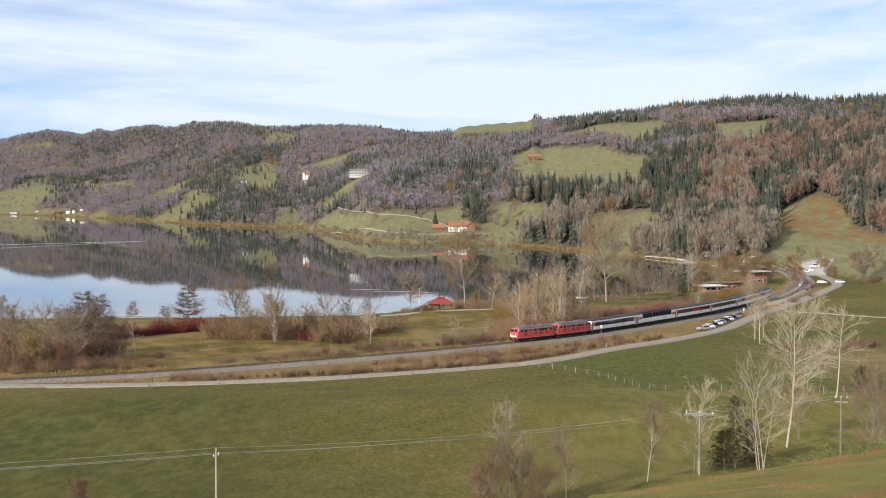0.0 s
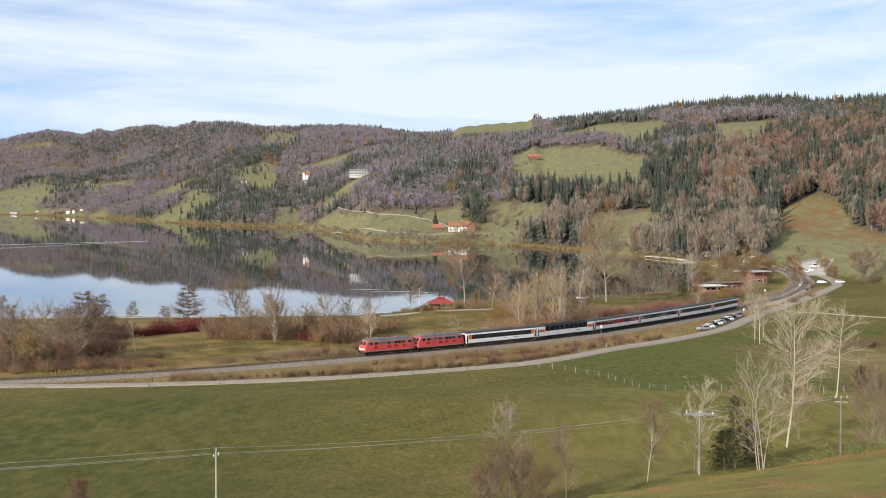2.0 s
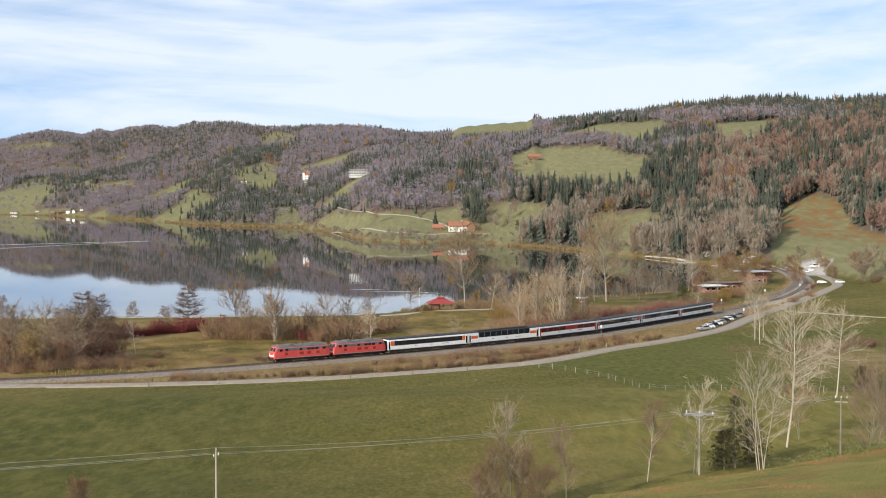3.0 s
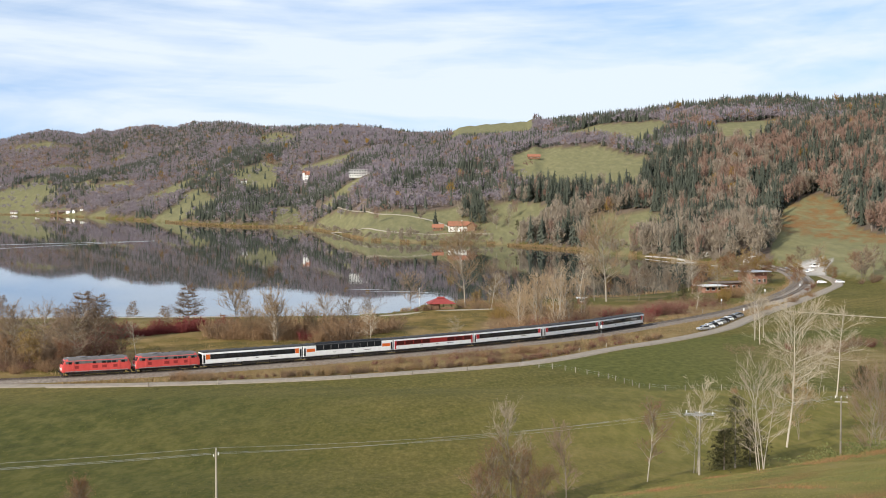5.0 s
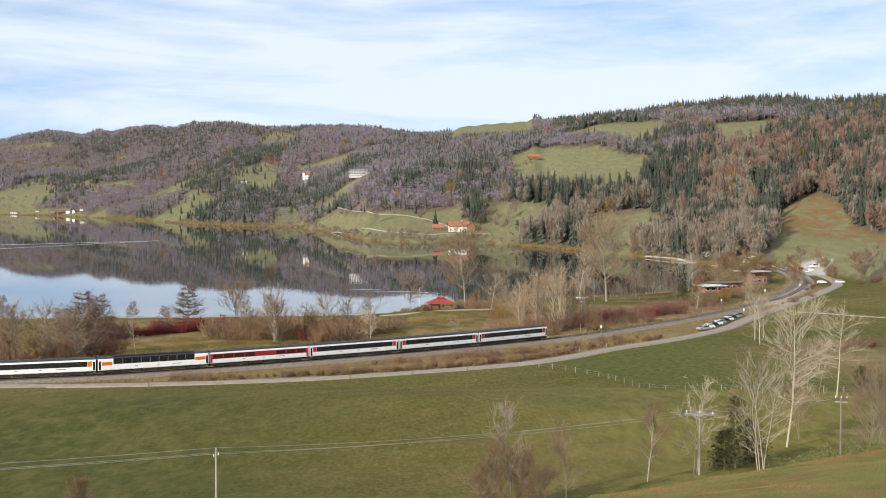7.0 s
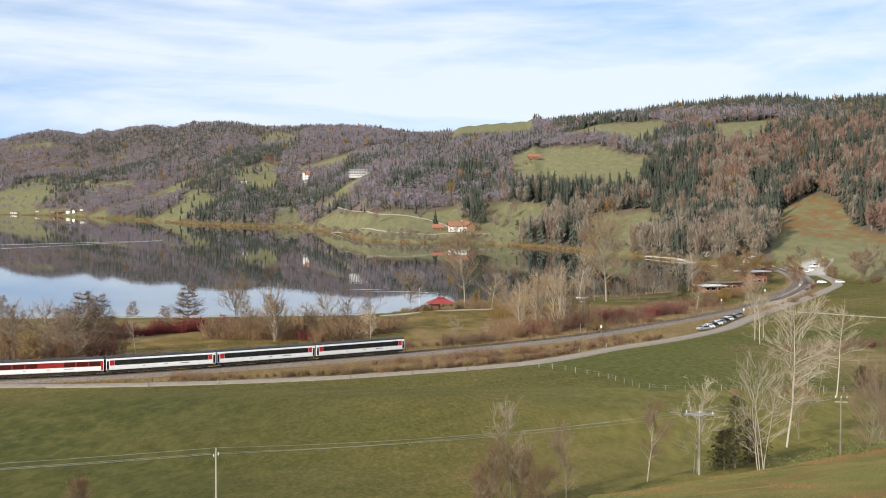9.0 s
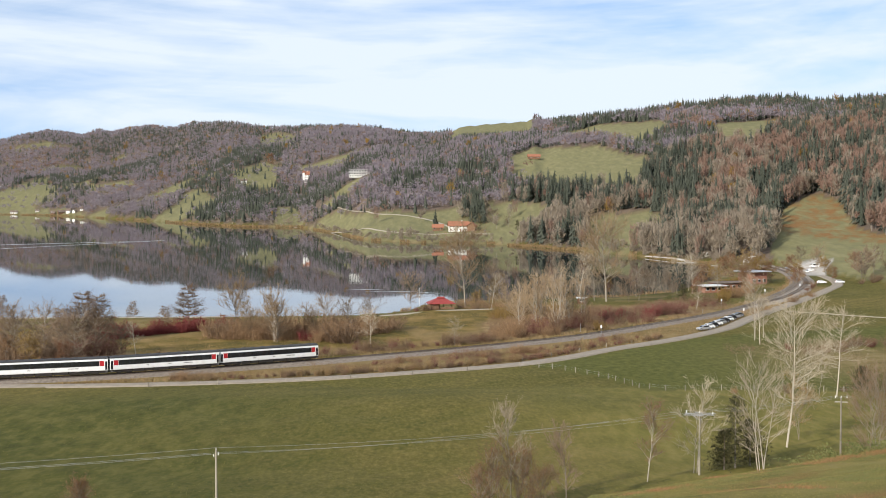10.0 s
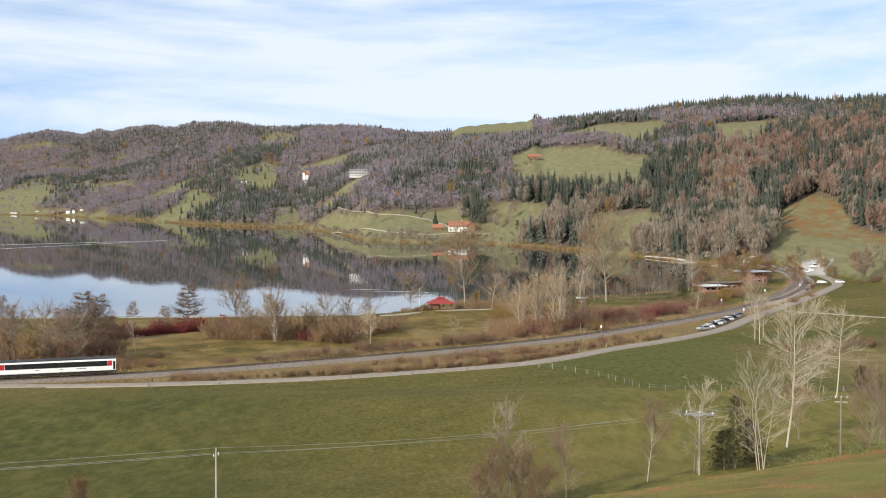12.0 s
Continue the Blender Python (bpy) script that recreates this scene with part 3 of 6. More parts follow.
def bare_form(rng, flakes, slim, fine=1.0):
    """A unit leafless crown: many thin upright twig slivers filling an oval. Triangles, height 1."""
    v, f = [], []
    for _ in range(flakes):
        t = rng.uniform(0, 6.28)
        h = rng.uniform(0.26, 0.97)
        w = 0.24 * slim * math.sqrt(max(0.02, 1 - ((h - 0.55) / 0.48) ** 2)) * rng.uniform(0.3, 1.0)
        p = np.array([w * math.cos(t), w * math.sin(t), h])
        d = np.array([p[0] * 0.5, p[1] * 0.5, 0.22]) + rng.normal(0, 0.09, 3)
        d *= rng.uniform(0.10, 0.20) / np.linalg.norm(d)
        s = np.cross(d, rng.normal(0, 1, 3))
        s *= fine * rng.uniform(0.018, 0.040) / np.linalg.norm(s)
        i = len(v)
        v += [p - d * 0.5 + s, p - d * 0.5 - s, p + d]
        f.append((i, i + 1, i + 2))
    return np.array(v), np.array(f)


def crown_form(rng, sprays, wide, fine=1.0):
    """A unit rounded leafless crown of ragged sprays round a few lobes. Triangles, height 1."""
    v, f = [], []
    lobes = [(rng.normal(0, 0.10 * wide), rng.normal(0, 0.10 * wide), rng.uniform(0.42, 0.78), rng.uniform(0.13, 0.22)) for _ in range(5)]
    for k in range(sprays):
        lx, ly, lz, lr = lobes[k % 5]
        n = rng.normal(0, 1, 3)
        n /= np.linalg.norm(n)
        p = np.array([lx, ly, lz]) + n * lr * np.array([wide, wide, 1.0]) * rng.uniform(0.5, 1.0)
        d = n * np.array([1, 1, 0.5]) + np.array([0, 0, 0.8]) + rng.normal(0, 0.35, 3)
        d *= rng.uniform(0.09, 0.19) / np.linalg.norm(d)
        s = np.cross(d, rng.normal(0, 1, 3))
        s *= fine * rng.uniform(0.022, 0.048) / np.linalg.norm(s)
        i = len(v)
        v += [p - d * 0.5 + s, p - d * 0.5 - s, p + d * 0.7]
        f.append((i, i + 1, i + 2))
    return np.array(v), np.array(f)


def stem_form(rng):
    v, f = [], []
    for k, (x, y) in enumerate(((0.012, 0), (-0.006, 0.010), (-0.006, -0.010))):
        v += [(x, y, -0.08), (x * 0.4, y * 0.4, 0.75)]
    for k in range(3):
        a, b = 2 * k, 2 * ((k + 1) % 3)
        f += [(a, b, b + 1), (a, b + 1, a + 1)]
    return np.array(v), np.array(f)


def planted(name, forms, pos, height, width, rng, mat, label, category):
    """Plants unit forms at places, joined into one wood."""
    V, F, C = [], [], []
    base = 0
    pick = rng.integers(0, len(forms), len(pos))
    tint = rng.uniform(0, 1, len(pos))
    ang = rng.uniform(0, 6.28, len(pos))
    for k, (v, f) in enumerate(forms):
        idx = np.nonzero(pick == k)[0]
        if not len(idx):
            continue
        c, s = np.cos(ang[idx])[:, None], np.sin(ang[idx])[:, None]
        w, h = (height * width)[idx][:, None], height[idx][:, None]
        x = (v[:, 0] * c - v[:, 1] * s) * w + pos[idx, 0][:, None]
        y = (v[:, 0] * s + v[:, 1] * c) * w + pos[idx, 1][:, None]
        z = v[:, 2] * h + pos[idx, 2][:, None]
        V.append(np.stack([x, y, z], -1).reshape(-1, 3))
        F.append((f[None] + (base + np.arange(len(idx)) * len(v))[:, None, None]).reshape(-1, 3))
        C.append(np.repeat(tint[idx], len(v)))
        base += len(idx) * len(v)
    if not V:
        return
    me = mesh_of(name, np.vstack(V), np.vstack(F), mat, np.concatenate(C))
    tagged(new(name, me), label, category, kind="stuff")


def build_woods():
    rng = np.random.default_rng(5)
    n = 64000
    u = rng.uniform(-0.335, 0.335, n)
    t = rng.uniform(0.0, 1.06, n) ** 1.0
    near, far, crest, top = plan_row(u)
    d = far + (crest - far) * t
    x, y = u * d, d
    # fewer where the slope is near, as trees show larger there
    keep = rng.uniform(0, 1, n) < np.clip(d / 2600, 0.34, 1.0)
    clear = open_land(x, y)
    lone = clear & (rng.uniform(0, 1, n) < np.where(u < -0.1, 0.10, 0.02)) & (t > 0.03) & (u < 0.06) & ~((u > -0.01) & (t > 0.6))
    lone |= inside(SPRUCE[5], u, t)
    keep &= ~clear | lone
    keep &= (t > 0.012)
    x, y, u, t, d = x[keep], y[keep], u[keep], t[keep], d[keep]
    z = land(x, y)
    pos = np.column_stack([x, y, z])
    n = len(x)
    grove = 0.5 * rough_field(x / 130, y / 200, 61) + 0.5 * rough_field(x / 44, y / 64, 64)
    edge = np.where(u < -0.05, 0.555, np.where(u > 0.15, 0.50, 0.53))
    grove = np.where(u < -0.05, 0.7 * rough_field(x / 170, y / 330, 68) + 0.3 * rough_field(x / 44, y / 64, 64), grove)
    dark = 0.10 + 0.74 * fade((grove - edge + 0.06) / 0.22)
    wu, wt = u + 0.012 * (rough_field(x / 45, y / 45, 62) - 0.5), t + 0.05 * (rough_field(x / 45, y / 70, 67) - 0.5)
    for p, share in zip(SPRUCE, (0.86, 0.72, 0.46, 0.80, 0.72, 0.9, 0.8, 0.5)):
        dark = np.where(inside(p, wu, wt), share, dark)
    kind = rng.uniform(0, 1, n)
    spruce = kind < dark
    rest = ~spruce
    patch = rough_field(x / 90, y / 120, 63)
    k2 = rng.uniform(0, 1, n)
    rust = rest & (k2 < np.where(u > 0.07, 0.10, 0.03) + np.where(u > 0.07, 0.5, 0.22) * fade((patch - 0.45) / 0.3) * (t > 0.15))
    rust |= rest & (u > 0.235) & (t > 0.10) & (t < 0.75) & (k2 < 0.7)
    gold = rest & ~rust & (k2 > 0.994)
    bare = rest & ~rust & ~gold
    # Beyond this distance bare crowns take the haze-tinted colour.
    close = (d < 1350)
    far_s = [spruce_form(rng, 13) for _ in range(8)]
    near_s = [spruce_form(rng, 76) for _ in range(10)]
    far_b = [crown_form(rng, 36, 1.3, 1.15) for _ in range(12)]
    near_b = [crown_form(rng, 135, 0.9, 0.55) for _ in range(6)] + [bare_form(rng, 120, 0.95, 0.5) for _ in range(6)]
    tall = rng.uniform(0.6, 1.15, n) * np.where((u < -0.03) & (t > 0.9), 0.9, 1.0) * np.where((u > 0.06) & (t > 0.88), 1.1, 1.0)
    for sel, form, hgt, wid, mat, label, cat in (
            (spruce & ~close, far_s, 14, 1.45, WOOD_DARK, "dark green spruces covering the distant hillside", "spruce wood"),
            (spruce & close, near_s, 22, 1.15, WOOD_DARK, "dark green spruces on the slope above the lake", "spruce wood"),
            (bare & ~close, far_b, 12, 1.25, WOOD_HAZED, "leafless grey-brown broadleaf wood on the distant hills", "leafless wood"),
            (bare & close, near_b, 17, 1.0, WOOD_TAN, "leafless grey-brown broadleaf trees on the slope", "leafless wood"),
            (rust & ~close, far_b, 12, 1.25, WOOD_RUST, "rust-brown beech wood on the hills", "beech wood"),
            (rust & close, near_b, 17, 0.9, WOOD_RUST, "rust-brown beeches on the slope", "beech wood"),
            (gold, near_b, 16, 1.2, WOOD_GOLD, "scattered golden larches among bare trees", "larch trees")):
        planted(cat.replace(" ", "_"), form, pos[sel], tall[sel] * hgt, np.full(sel.sum(), wid), rng, mat, label, cat)
    # scrub along the far shore
    m = 420
    su = rng.uniform(-0.17, 0.20, m)
    sn, sf, sc, st = plan_row(su)
    sd = sf + (sc - sf) * rng.uniform(0.0, 0.035, m) * (0.3 + rough_field(su * 40, su * 0, 66))
    sx, sy = su * sd, sd
    planted("shore_scrub", near_b, np.column_stack([sx, sy, land(sx, sy)]), rng.uniform(2.0, 6.5, m), np.full(m, 1.5), rng, WOOD_TAN, "brown leafless scrub along the far shore", "scrub")
    trunks = (bare | rust) & (rng.uniform(0, 1, n) < 0.75)
    planted("tree_trunks", [stem_form(rng)], pos[trunks], tall[trunks] * 15, np.full(trunks.sum(), 0.8), rng, WOOD_TRUNK, "pale bare trunks standing in the hillside woods", "tree trunks")


build_woods()
# ---- the train: two diesel locomotives and six coaches ----
RED = surface("traffic_red_paint", (0.48, 0.055, 0.048), (0.62, 0.085, 0.075), 0.8, 0.42, bump=0.05, spec=0.5)
WHITE = surface("coach_white_paint", (0.78, 0.78, 0.77), (0.90, 0.90, 0.89), 0.7, 0.38, bump=0.05, spec=0.5)
ROOF = surface("dusty_grey_roof", (0.030, 0.030, 0.032), (0.062, 0.061, 0.063), 0.6, 0.7, bump=0.1)
LOCO_ROOF = surface("weathered_loco_roof", (0.085, 0.080, 0.080), (0.165, 0.155, 0.155), 0.6, 0.65, bump=0.1)
GLASS = surface("dark_window_band", (0.010, 0.011, 0.013), (0.026, 0.028, 0.032), 0.8, 0.12, bump=0, spec=0.6)
PANE = surface("coach_pane", (0.010, 0.012, 0.015), (0.024, 0.028, 0.033), 0.8, 0.06, bump=0, spec=0.8)
PANE_RED = surface("red_reflecting_pane", (0.040, 0.010, 0.010), (0.080, 0.016, 0.015), 0.8, 0.1, bump=0, spec=0.6)
GRILLE = surface("dark_red_grille", (0.20, 0.022, 0.020), (0.32, 0.04, 0.036), 1.5, 0.6, bump=0.3)
UNDER = surface("underframe_grime", (0.016, 0.014, 0.013), (0.05, 0.043, 0.038), 1.5, 0.9, bump=0.2)
DOOR_RED = surface("door_red_paint", (0.36, 0.018, 0.024), (0.48, 0.03, 0.036), 0.8, 0.4, bump=0.05)
DOOR_ORANGE = surface("door_orange_paint", (0.58, 0.105, 0.015), (0.72, 0.155, 0.025), 0.8, 0.4, bump=0.05)
BAND_RED = surface("dining_red_band", (0.23, 0.018, 0.017), (0.33, 0.030, 0.026), 0.9, 0.4, bump=0.05)
PANO = surface("tinted_roof_glass", (0.010, 0.011, 0.013), (0.022, 0.024, 0.027), 0.8, 0.75, bump=0, spec=0.1)
RUBBER = surface("gangway_rubber", (0.012, 0.012, 0.012), (0.03, 0.03, 0.03), 2, 0.85)
SILVER = surface("grey_equipment", (0.18, 0.18, 0.18), (0.34, 0.34, 0.34), 1.5, 0.5, metal=0.3)
LAMPGLASS = surface("lamp_glass", (0.75, 0.75, 0.72), (0.9, 0.9, 0.86), 4, 0.1, bump=0)


def loft(sections):
    """Closed rings of equal count joined along x, capped."""
    bm = bmesh.new()
    rings = [[bm.verts.new(p) for p in s] for s in sections]
    for a, b in zip(rings, rings[1:]):
        k = len(a)
        for i in range(k):
            bm.faces.new((a[i], b[i], b[(i + 1) % k], a[(i + 1) % k]))
    bm.faces.new(rings[0])
    bm.faces.new(rings[-1][::-1])
    bmesh.ops.recalc_face_normals(bm, faces=bm.faces)
    return bm


def bogie(parent, x, base, wheel):
    bm = boxed(x - base / 2 - 0.7, x + base / 2 + 0.7, -1.15, 1.15, 0.42, 0.74, bevel=0.06)
    for s in (-1, 1):
        box(bm, x - base / 2 - 0.45, x + base / 2 + 0.45, s * 1.05 - 0.09, s * 1.05 + 0.09, 0.32, 0.88, bevel=0.04)
        for a in (-0.5, 0.5):
            box(bm, x + a * base - 0.2, x + a * base + 0.2, s * 1.18 - 0.1, s * 1.18 + 0.1, 0.26, 0.66, bevel=0.03)
    b = part("bogie", bm, UNDER, parent)
    for a in (-0.5, 0.5):
        w = bmesh.new()
        for s in (-1, 1):
            rod(w, (x + a * base, s * 0.69, wheel), (x + a * base, s * 0.83, wheel), wheel, wheel, 18)
            rod(w, (x + a * base, s * 0.66, wheel), (x + a * base, s * 0.70, wheel), wheel + 0.03, wheel + 0.03, 18)
        rod(w, (x + a * base, -0.9, wheel), (x + a * base, 0.9, wheel), 0.09, 0.09, 8)
        part("wheelset", w, STEEL, b)


def side_panel(parent, name, x0, x1, z0, z1, mat, off, label=""):
    """A panel let into both sides, standing a little proud of the wall at half width off."""
    for s in (1, -1):
        y = s * off
        part(name, boxed(x0, x1, min(y, y - s * 0.05), max(y, y - s * 0.05), z0, z1, bevel=0.015), mat, parent, label)


def roof_profile(half, low, top, n=9):
    pts = []
    for i in range(n + 1):
        a = math.pi * i / n
        pts.append((half * math.cos(a) if 0 < i < n else half * (1 if i == 0 else -1), low + (top - low) * math.sin(a) ** 0.75))
    return pts


def coach(kind, label, first=RED):
    """kind: plain, panorama or dining. The nose of travel is +x; 26.4 m over the buffers."""
    c = thing("passenger_coach", Matrix.Identity(4), label, "railway coach", "coaches of the train")
    H, half = 13.02, 1.41
    side = [(half - 0.06, 1.00), (half, 1.18), (half, 3.25), (half - 0.05, 3.62), (-half + 0.05, 3.62), (-half, 3.25), (-half, 1.18), (-half + 0.06, 1.00)]
    part("body", extruded(side, -H, H), WHITE, c, "glossy white painted coach body")
    roof = extruded([(y, z) for y, z in roof_profile(half - 0.03, 3.60, 4.05)], -H, H)
    part("roof", roof, ROOF, c, "dusty dark grey ribbed roof")
    for i in range(10):
        x = -11.2 + i * 2.5
        part("roof_vent", boxed(x - 0.35, x + 0.35, -0.35, 0.35, 4.0, 4.12, bevel=0.05), ROOF, c)
    door = DOOR_ORANGE if first is DOOR_ORANGE else DOOR_RED
    off = half + 0.012
    if kind == "panorama":
        side_panel(c, "window_band", -9.6, 9.6, 2.28, 3.62, PANO, off, "tall dark panorama glazing")
        for i in range(9):
            x = -9.45 + i * 2.12
            side_panel(c, "window_post", x + 1.94, x + 2.04, 2.34, 3.50, SILVER, off + 0.018)
            side_panel(c, "window_pane", x, x + 1.86, 2.34, 3.50, PANO, off + 0.018)
        cap = extruded([(half + 0.0, 3.40), (half - 0.22, 3.86), (half - 0.60, 4.04), (-half + 0.60, 4.04), (-half + 0.22, 3.86), (-half, 3.40)], -9.5, 9.5)
        for v in cap.verts:
            v.co.z += 0.03
        part("roof_glazing", cap, PANO, c, "curved dark roof glazing")
        for a, b in ((9.8, 12.2), (-12.3, -9.8)):
            side_panel(c, "end_panel", a, b, 2.1, 2.85, door, off, "bright orange end panel")
    else:
        band = BAND_RED if kind == "dining" else GLASS
        e0, e1 = (-12.9, 12.9) if kind == "dining" else (-11.15, 11.15)
        side_panel(c, "window_band", e0, e1, 2.02, 3.20, band, off)
        k = 9 if kind == "dining" else 11
        w = (e1 - e0 - 1.0) / k
        for i in range(k):
            x = e0 + 0.5 + i * w
            if kind == "dining" and i in (3, 4):
                continue
            side_panel(c, "window_pane", x + 0.16, x + w - 0.16, 2.12, 3.10, PANE if kind != "dining" else PANE_RED, off + 0.018)
        if kind != "dining":
            side_panel(c, "end_panel", 11.2, 12.25, 2.02, 3.20, door, off, "brightly painted end panel beside the door")
            side_panel(c, "end_panel", -12.2, -11.2, 2.02, 3.20, door, off)
    for x in (12.42, -12.9):
        side_panel(c, "door", x, x + 0.50, 1.15, 3.05, GLASS if kind != "dining" else door, off + 0.004, "folding entrance door")
        side_panel(c, "door_step", x, x + 0.5, 0.62, 0.70, SILVER, off + 0.02)
    for i in range(3):
        x = -6.5 + i * 5.2
        part("writing_bar", boxed(x, x + (2.2 if i == 0 else 0.7), off + 0.0, off + 0.012, 1.62, 1.72), UNDER, c)
    for s in (-1, 1):
        part("gangway", boxed(min(s * H, s * 13.2), max(s * H, s * 13.2), -0.95, 0.95, 1.05, 3.35, bevel=0.06), RUBBER, c)
        # Added dark end block and broad coupler stand in for the shaded gap.
        part("end_underframe", boxed(min(s * 11.3, s * 13.05), max(s * 11.3, s * 13.05), -1.2, 1.2, 0.42, 1.0, bevel=0.05), UNDER, c)
        part("coupler", boxed(min(s * 13.0, s * 13.2), max(s * 13.0, s * 13.2), -0.5, 0.5, 0.45, 1.0, bevel=0.03), UNDER, c)
        bogie(c, s * 9.5, 2.5, 0.46)
        for y in (-0.87, 0.87):
            part("buffer", rodded((s * 13.0, y, 1.05), (s * 13.19, y, 1.05), 0.10, 0.22, sides=12), SILVER, c)
    for a, b, z in ((-7.6, -4.5, 0.30), (-4.3, -1.1, 0.34), (-0.9, 2.9, 0.28), (3.1, 5.0, 0.34), (5.2, 7.6, 0.30)):
        part("equipment_box", boxed(a, b, -1.25, 1.25, z, 1.0, bevel=0.05), UNDER, c)
    return c


def locomotive(label):
    """A four-axle diesel locomotive, 16.4 m over the buffers, cabs at both ends."""
    c = thing("diesel_locomotive", Matrix.Identity(4), label, "locomotive", "locomotives of the train")
    half = 1.52

    def ring(x, low, z1, z2, w):
        return [(x, w - 0.05, low), (x, w, low + 0.2), (x, w, z1), (x, w - 0.30, z2), (x, -w + 0.30, z2), (x, -w, z1), (x, -w, low + 0.2), (x, -w + 0.05, low)]

    part("body", loft([ring(-7.72, 1.0, 2.2, 2.35, 1.18), ring(-7.55, 0.95, 2.45, 2.6, 1.40), ring(-7.05, 0.95, 3.30, 3.72, 1.46), ring(-6.4, 0.95, 3.38, 3.86, half),
                       ring(6.4, 0.95, 3.38, 3.86, half), ring(7.05, 0.95, 3.30, 3.72, 1.46), ring(7.55, 0.95, 2.45, 2.6, 1.40), ring(7.72, 1.0, 2.2, 2.35, 1.18)]), RED, c, "faded traffic-red body shell")
    top = [(half - 0.02, 3.40), (half - 0.30, 3.90), (0.75, 4.16), (-0.75, 4.16), (-half + 0.30, 3.90), (-half + 0.02, 3.40)]
    part("roof", loft([[(x, y * k, z if z < 3.5 else z - dz) for y, z in top] for x, k, dz in ((-7.0, 0.94, 0.14), (-6.2, 1.0, 0), (6.2, 1.0, 0), (7.0, 0.94, 0.14))]), LOCO_ROOF, c, "weathered grey roof with exhaust stains")
    off = half + 0.012
    side_panel(c, "upper_side", -6.9, 6.9, 2.78, 3.40, LOCO_ROOF, off, "weathered grey upper side band")
    off += 0.02
    for i, (a, b) in enumerate(((5.5, 6.25), (4.0, 4.75), (-2.1, -1.2), (-3.2, -2.3), (-4.3, -3.4), (-6.3, -5.5), (0.2, 0.9))):
        side_panel(c, "cab_window" if i in (0, 5) else "side_window", a, b, 2.72, 3.22, GLASS, off, "dark side window")
    for a, b in ((4.0, 4.9), (-4.6, -3.7), (-0.2, 1.0), (-2.2, -1.2)):
        side_panel(c, "vent_grille", a, b, 1.70, 2.35, GRILLE, off, "slatted dark red ventilation grille")
    for a in (4.98, -5.3):
        side_panel(c, "door", a, a + 0.5, 1.15, 3.15, RED, off + 0.006, "red cab door")
    side_panel(c, "sill_stripe", -7.0, 7.0, 1.0, 1.16, SILVER, off, "light grey sill line")
    for s in (-1, 1):
        glass = bmesh.new()
        for y in (-0.68, 0.68):
            q = [(7.53, y - 0.56, 2.72), (7.53, y + 0.56, 2.72), (7.13, y + 0.52, 3.52), (7.13, y - 0.52, 3.52)]
            inner = [glass.verts.new((s * (p[0] + 0.03), p[1], p[2])) for p in q]
            outer = [glass.verts.new((s * (p[0] - 0.06), p[1], p[2])) for p in q]
            glass.faces.new(inner)
            for i in range(4):
                glass.faces.new((inner[i], inner[(i + 1) % 4], outer[(i + 1) % 4], outer[i]))
        bmesh.ops.recalc_face_normals(glass, faces=glass.faces)
        part("windscreen", glass, GLASS, c, "two-piece dark windscreen")
        part("front_bib", boxed(min(s * 7.60, s * 7.76), max(s * 7.60, s * 7.76), -1.15, 1.15, 1.45, 1.78, bevel=0.03), WHITE, c, "white bib stripe across the nose")
        for y in (-0.95, 0.95):
            part("headlight", rodded((s * 7.6, y, 1.98), (s * 7.78, y, 1.98), 0.16, 0.14, sides=14), LAMPGLASS, c)
            part("buffer", rodded((s * 7.6, y * 0.92, 1.05), (s * 8.2, y * 0.92, 1.05), 0.12, 0.24, sides=12), UNDER, c)
        part("plough", boxed(min(s * 7.45, s * 7.75), max(s * 7.45, s * 7.75), -1.3, 1.3, 0.25, 0.72, bevel=0.05), UNDER, c)
        bogie(c, s * 4.3, 2.8, 0.5)
    part("fuel_tank", boxed(-2.2, 2.2, -1.3, 1.3, 0.35, 0.97, bevel=0.12), UNDER, c)
    part("solebar", boxed(-7.5, 7.5, -1.42, 1.42, 0.78, 0.98, bevel=0.03), UNDER, c)
    for x in (-0.8, 0.9):
        part("exhaust", rodded((x, 0, 4.1), (x, 0, 4.34), 0.22, 0.2, sides=10), UNDER, c)
    for x, w in ((-3.5, 1.0), (3.2, 1.2)):
        part("roof_fan", rodded((x, 0, 4.1), (x, 0, 4.26), w, w * 0.95, sides=16), LOCO_ROOF, c)
    part("horn", boxed(5.9, 6.3, -0.5, 0.5, 4.0, 4.22, bevel=0.05), SILVER, c)
    return c


TRAIN = [(locomotive("leading traffic-red diesel locomotive with grey roof"), 8.2), (locomotive("second traffic-red diesel locomotive with grey roof"), 8.2)]
for look_of, words, colour in (("plain", "white first-class coach with black window band, orange ends", DOOR_ORANGE),
                               ("panorama", "white panorama coach with tall dark glazing, orange ends", DOOR_ORANGE),
                               ("dining", "white dining coach with red window band", RED),
                               ("plain", "white coach with black window band, red ends", RED),
                               ("plain", "white coach with black window band, red ends", RED),
                               ("plain", "last white coach with black window band, red ends", RED)):
    TRAIN.append((coach(look_of, words, colour), 13.2))
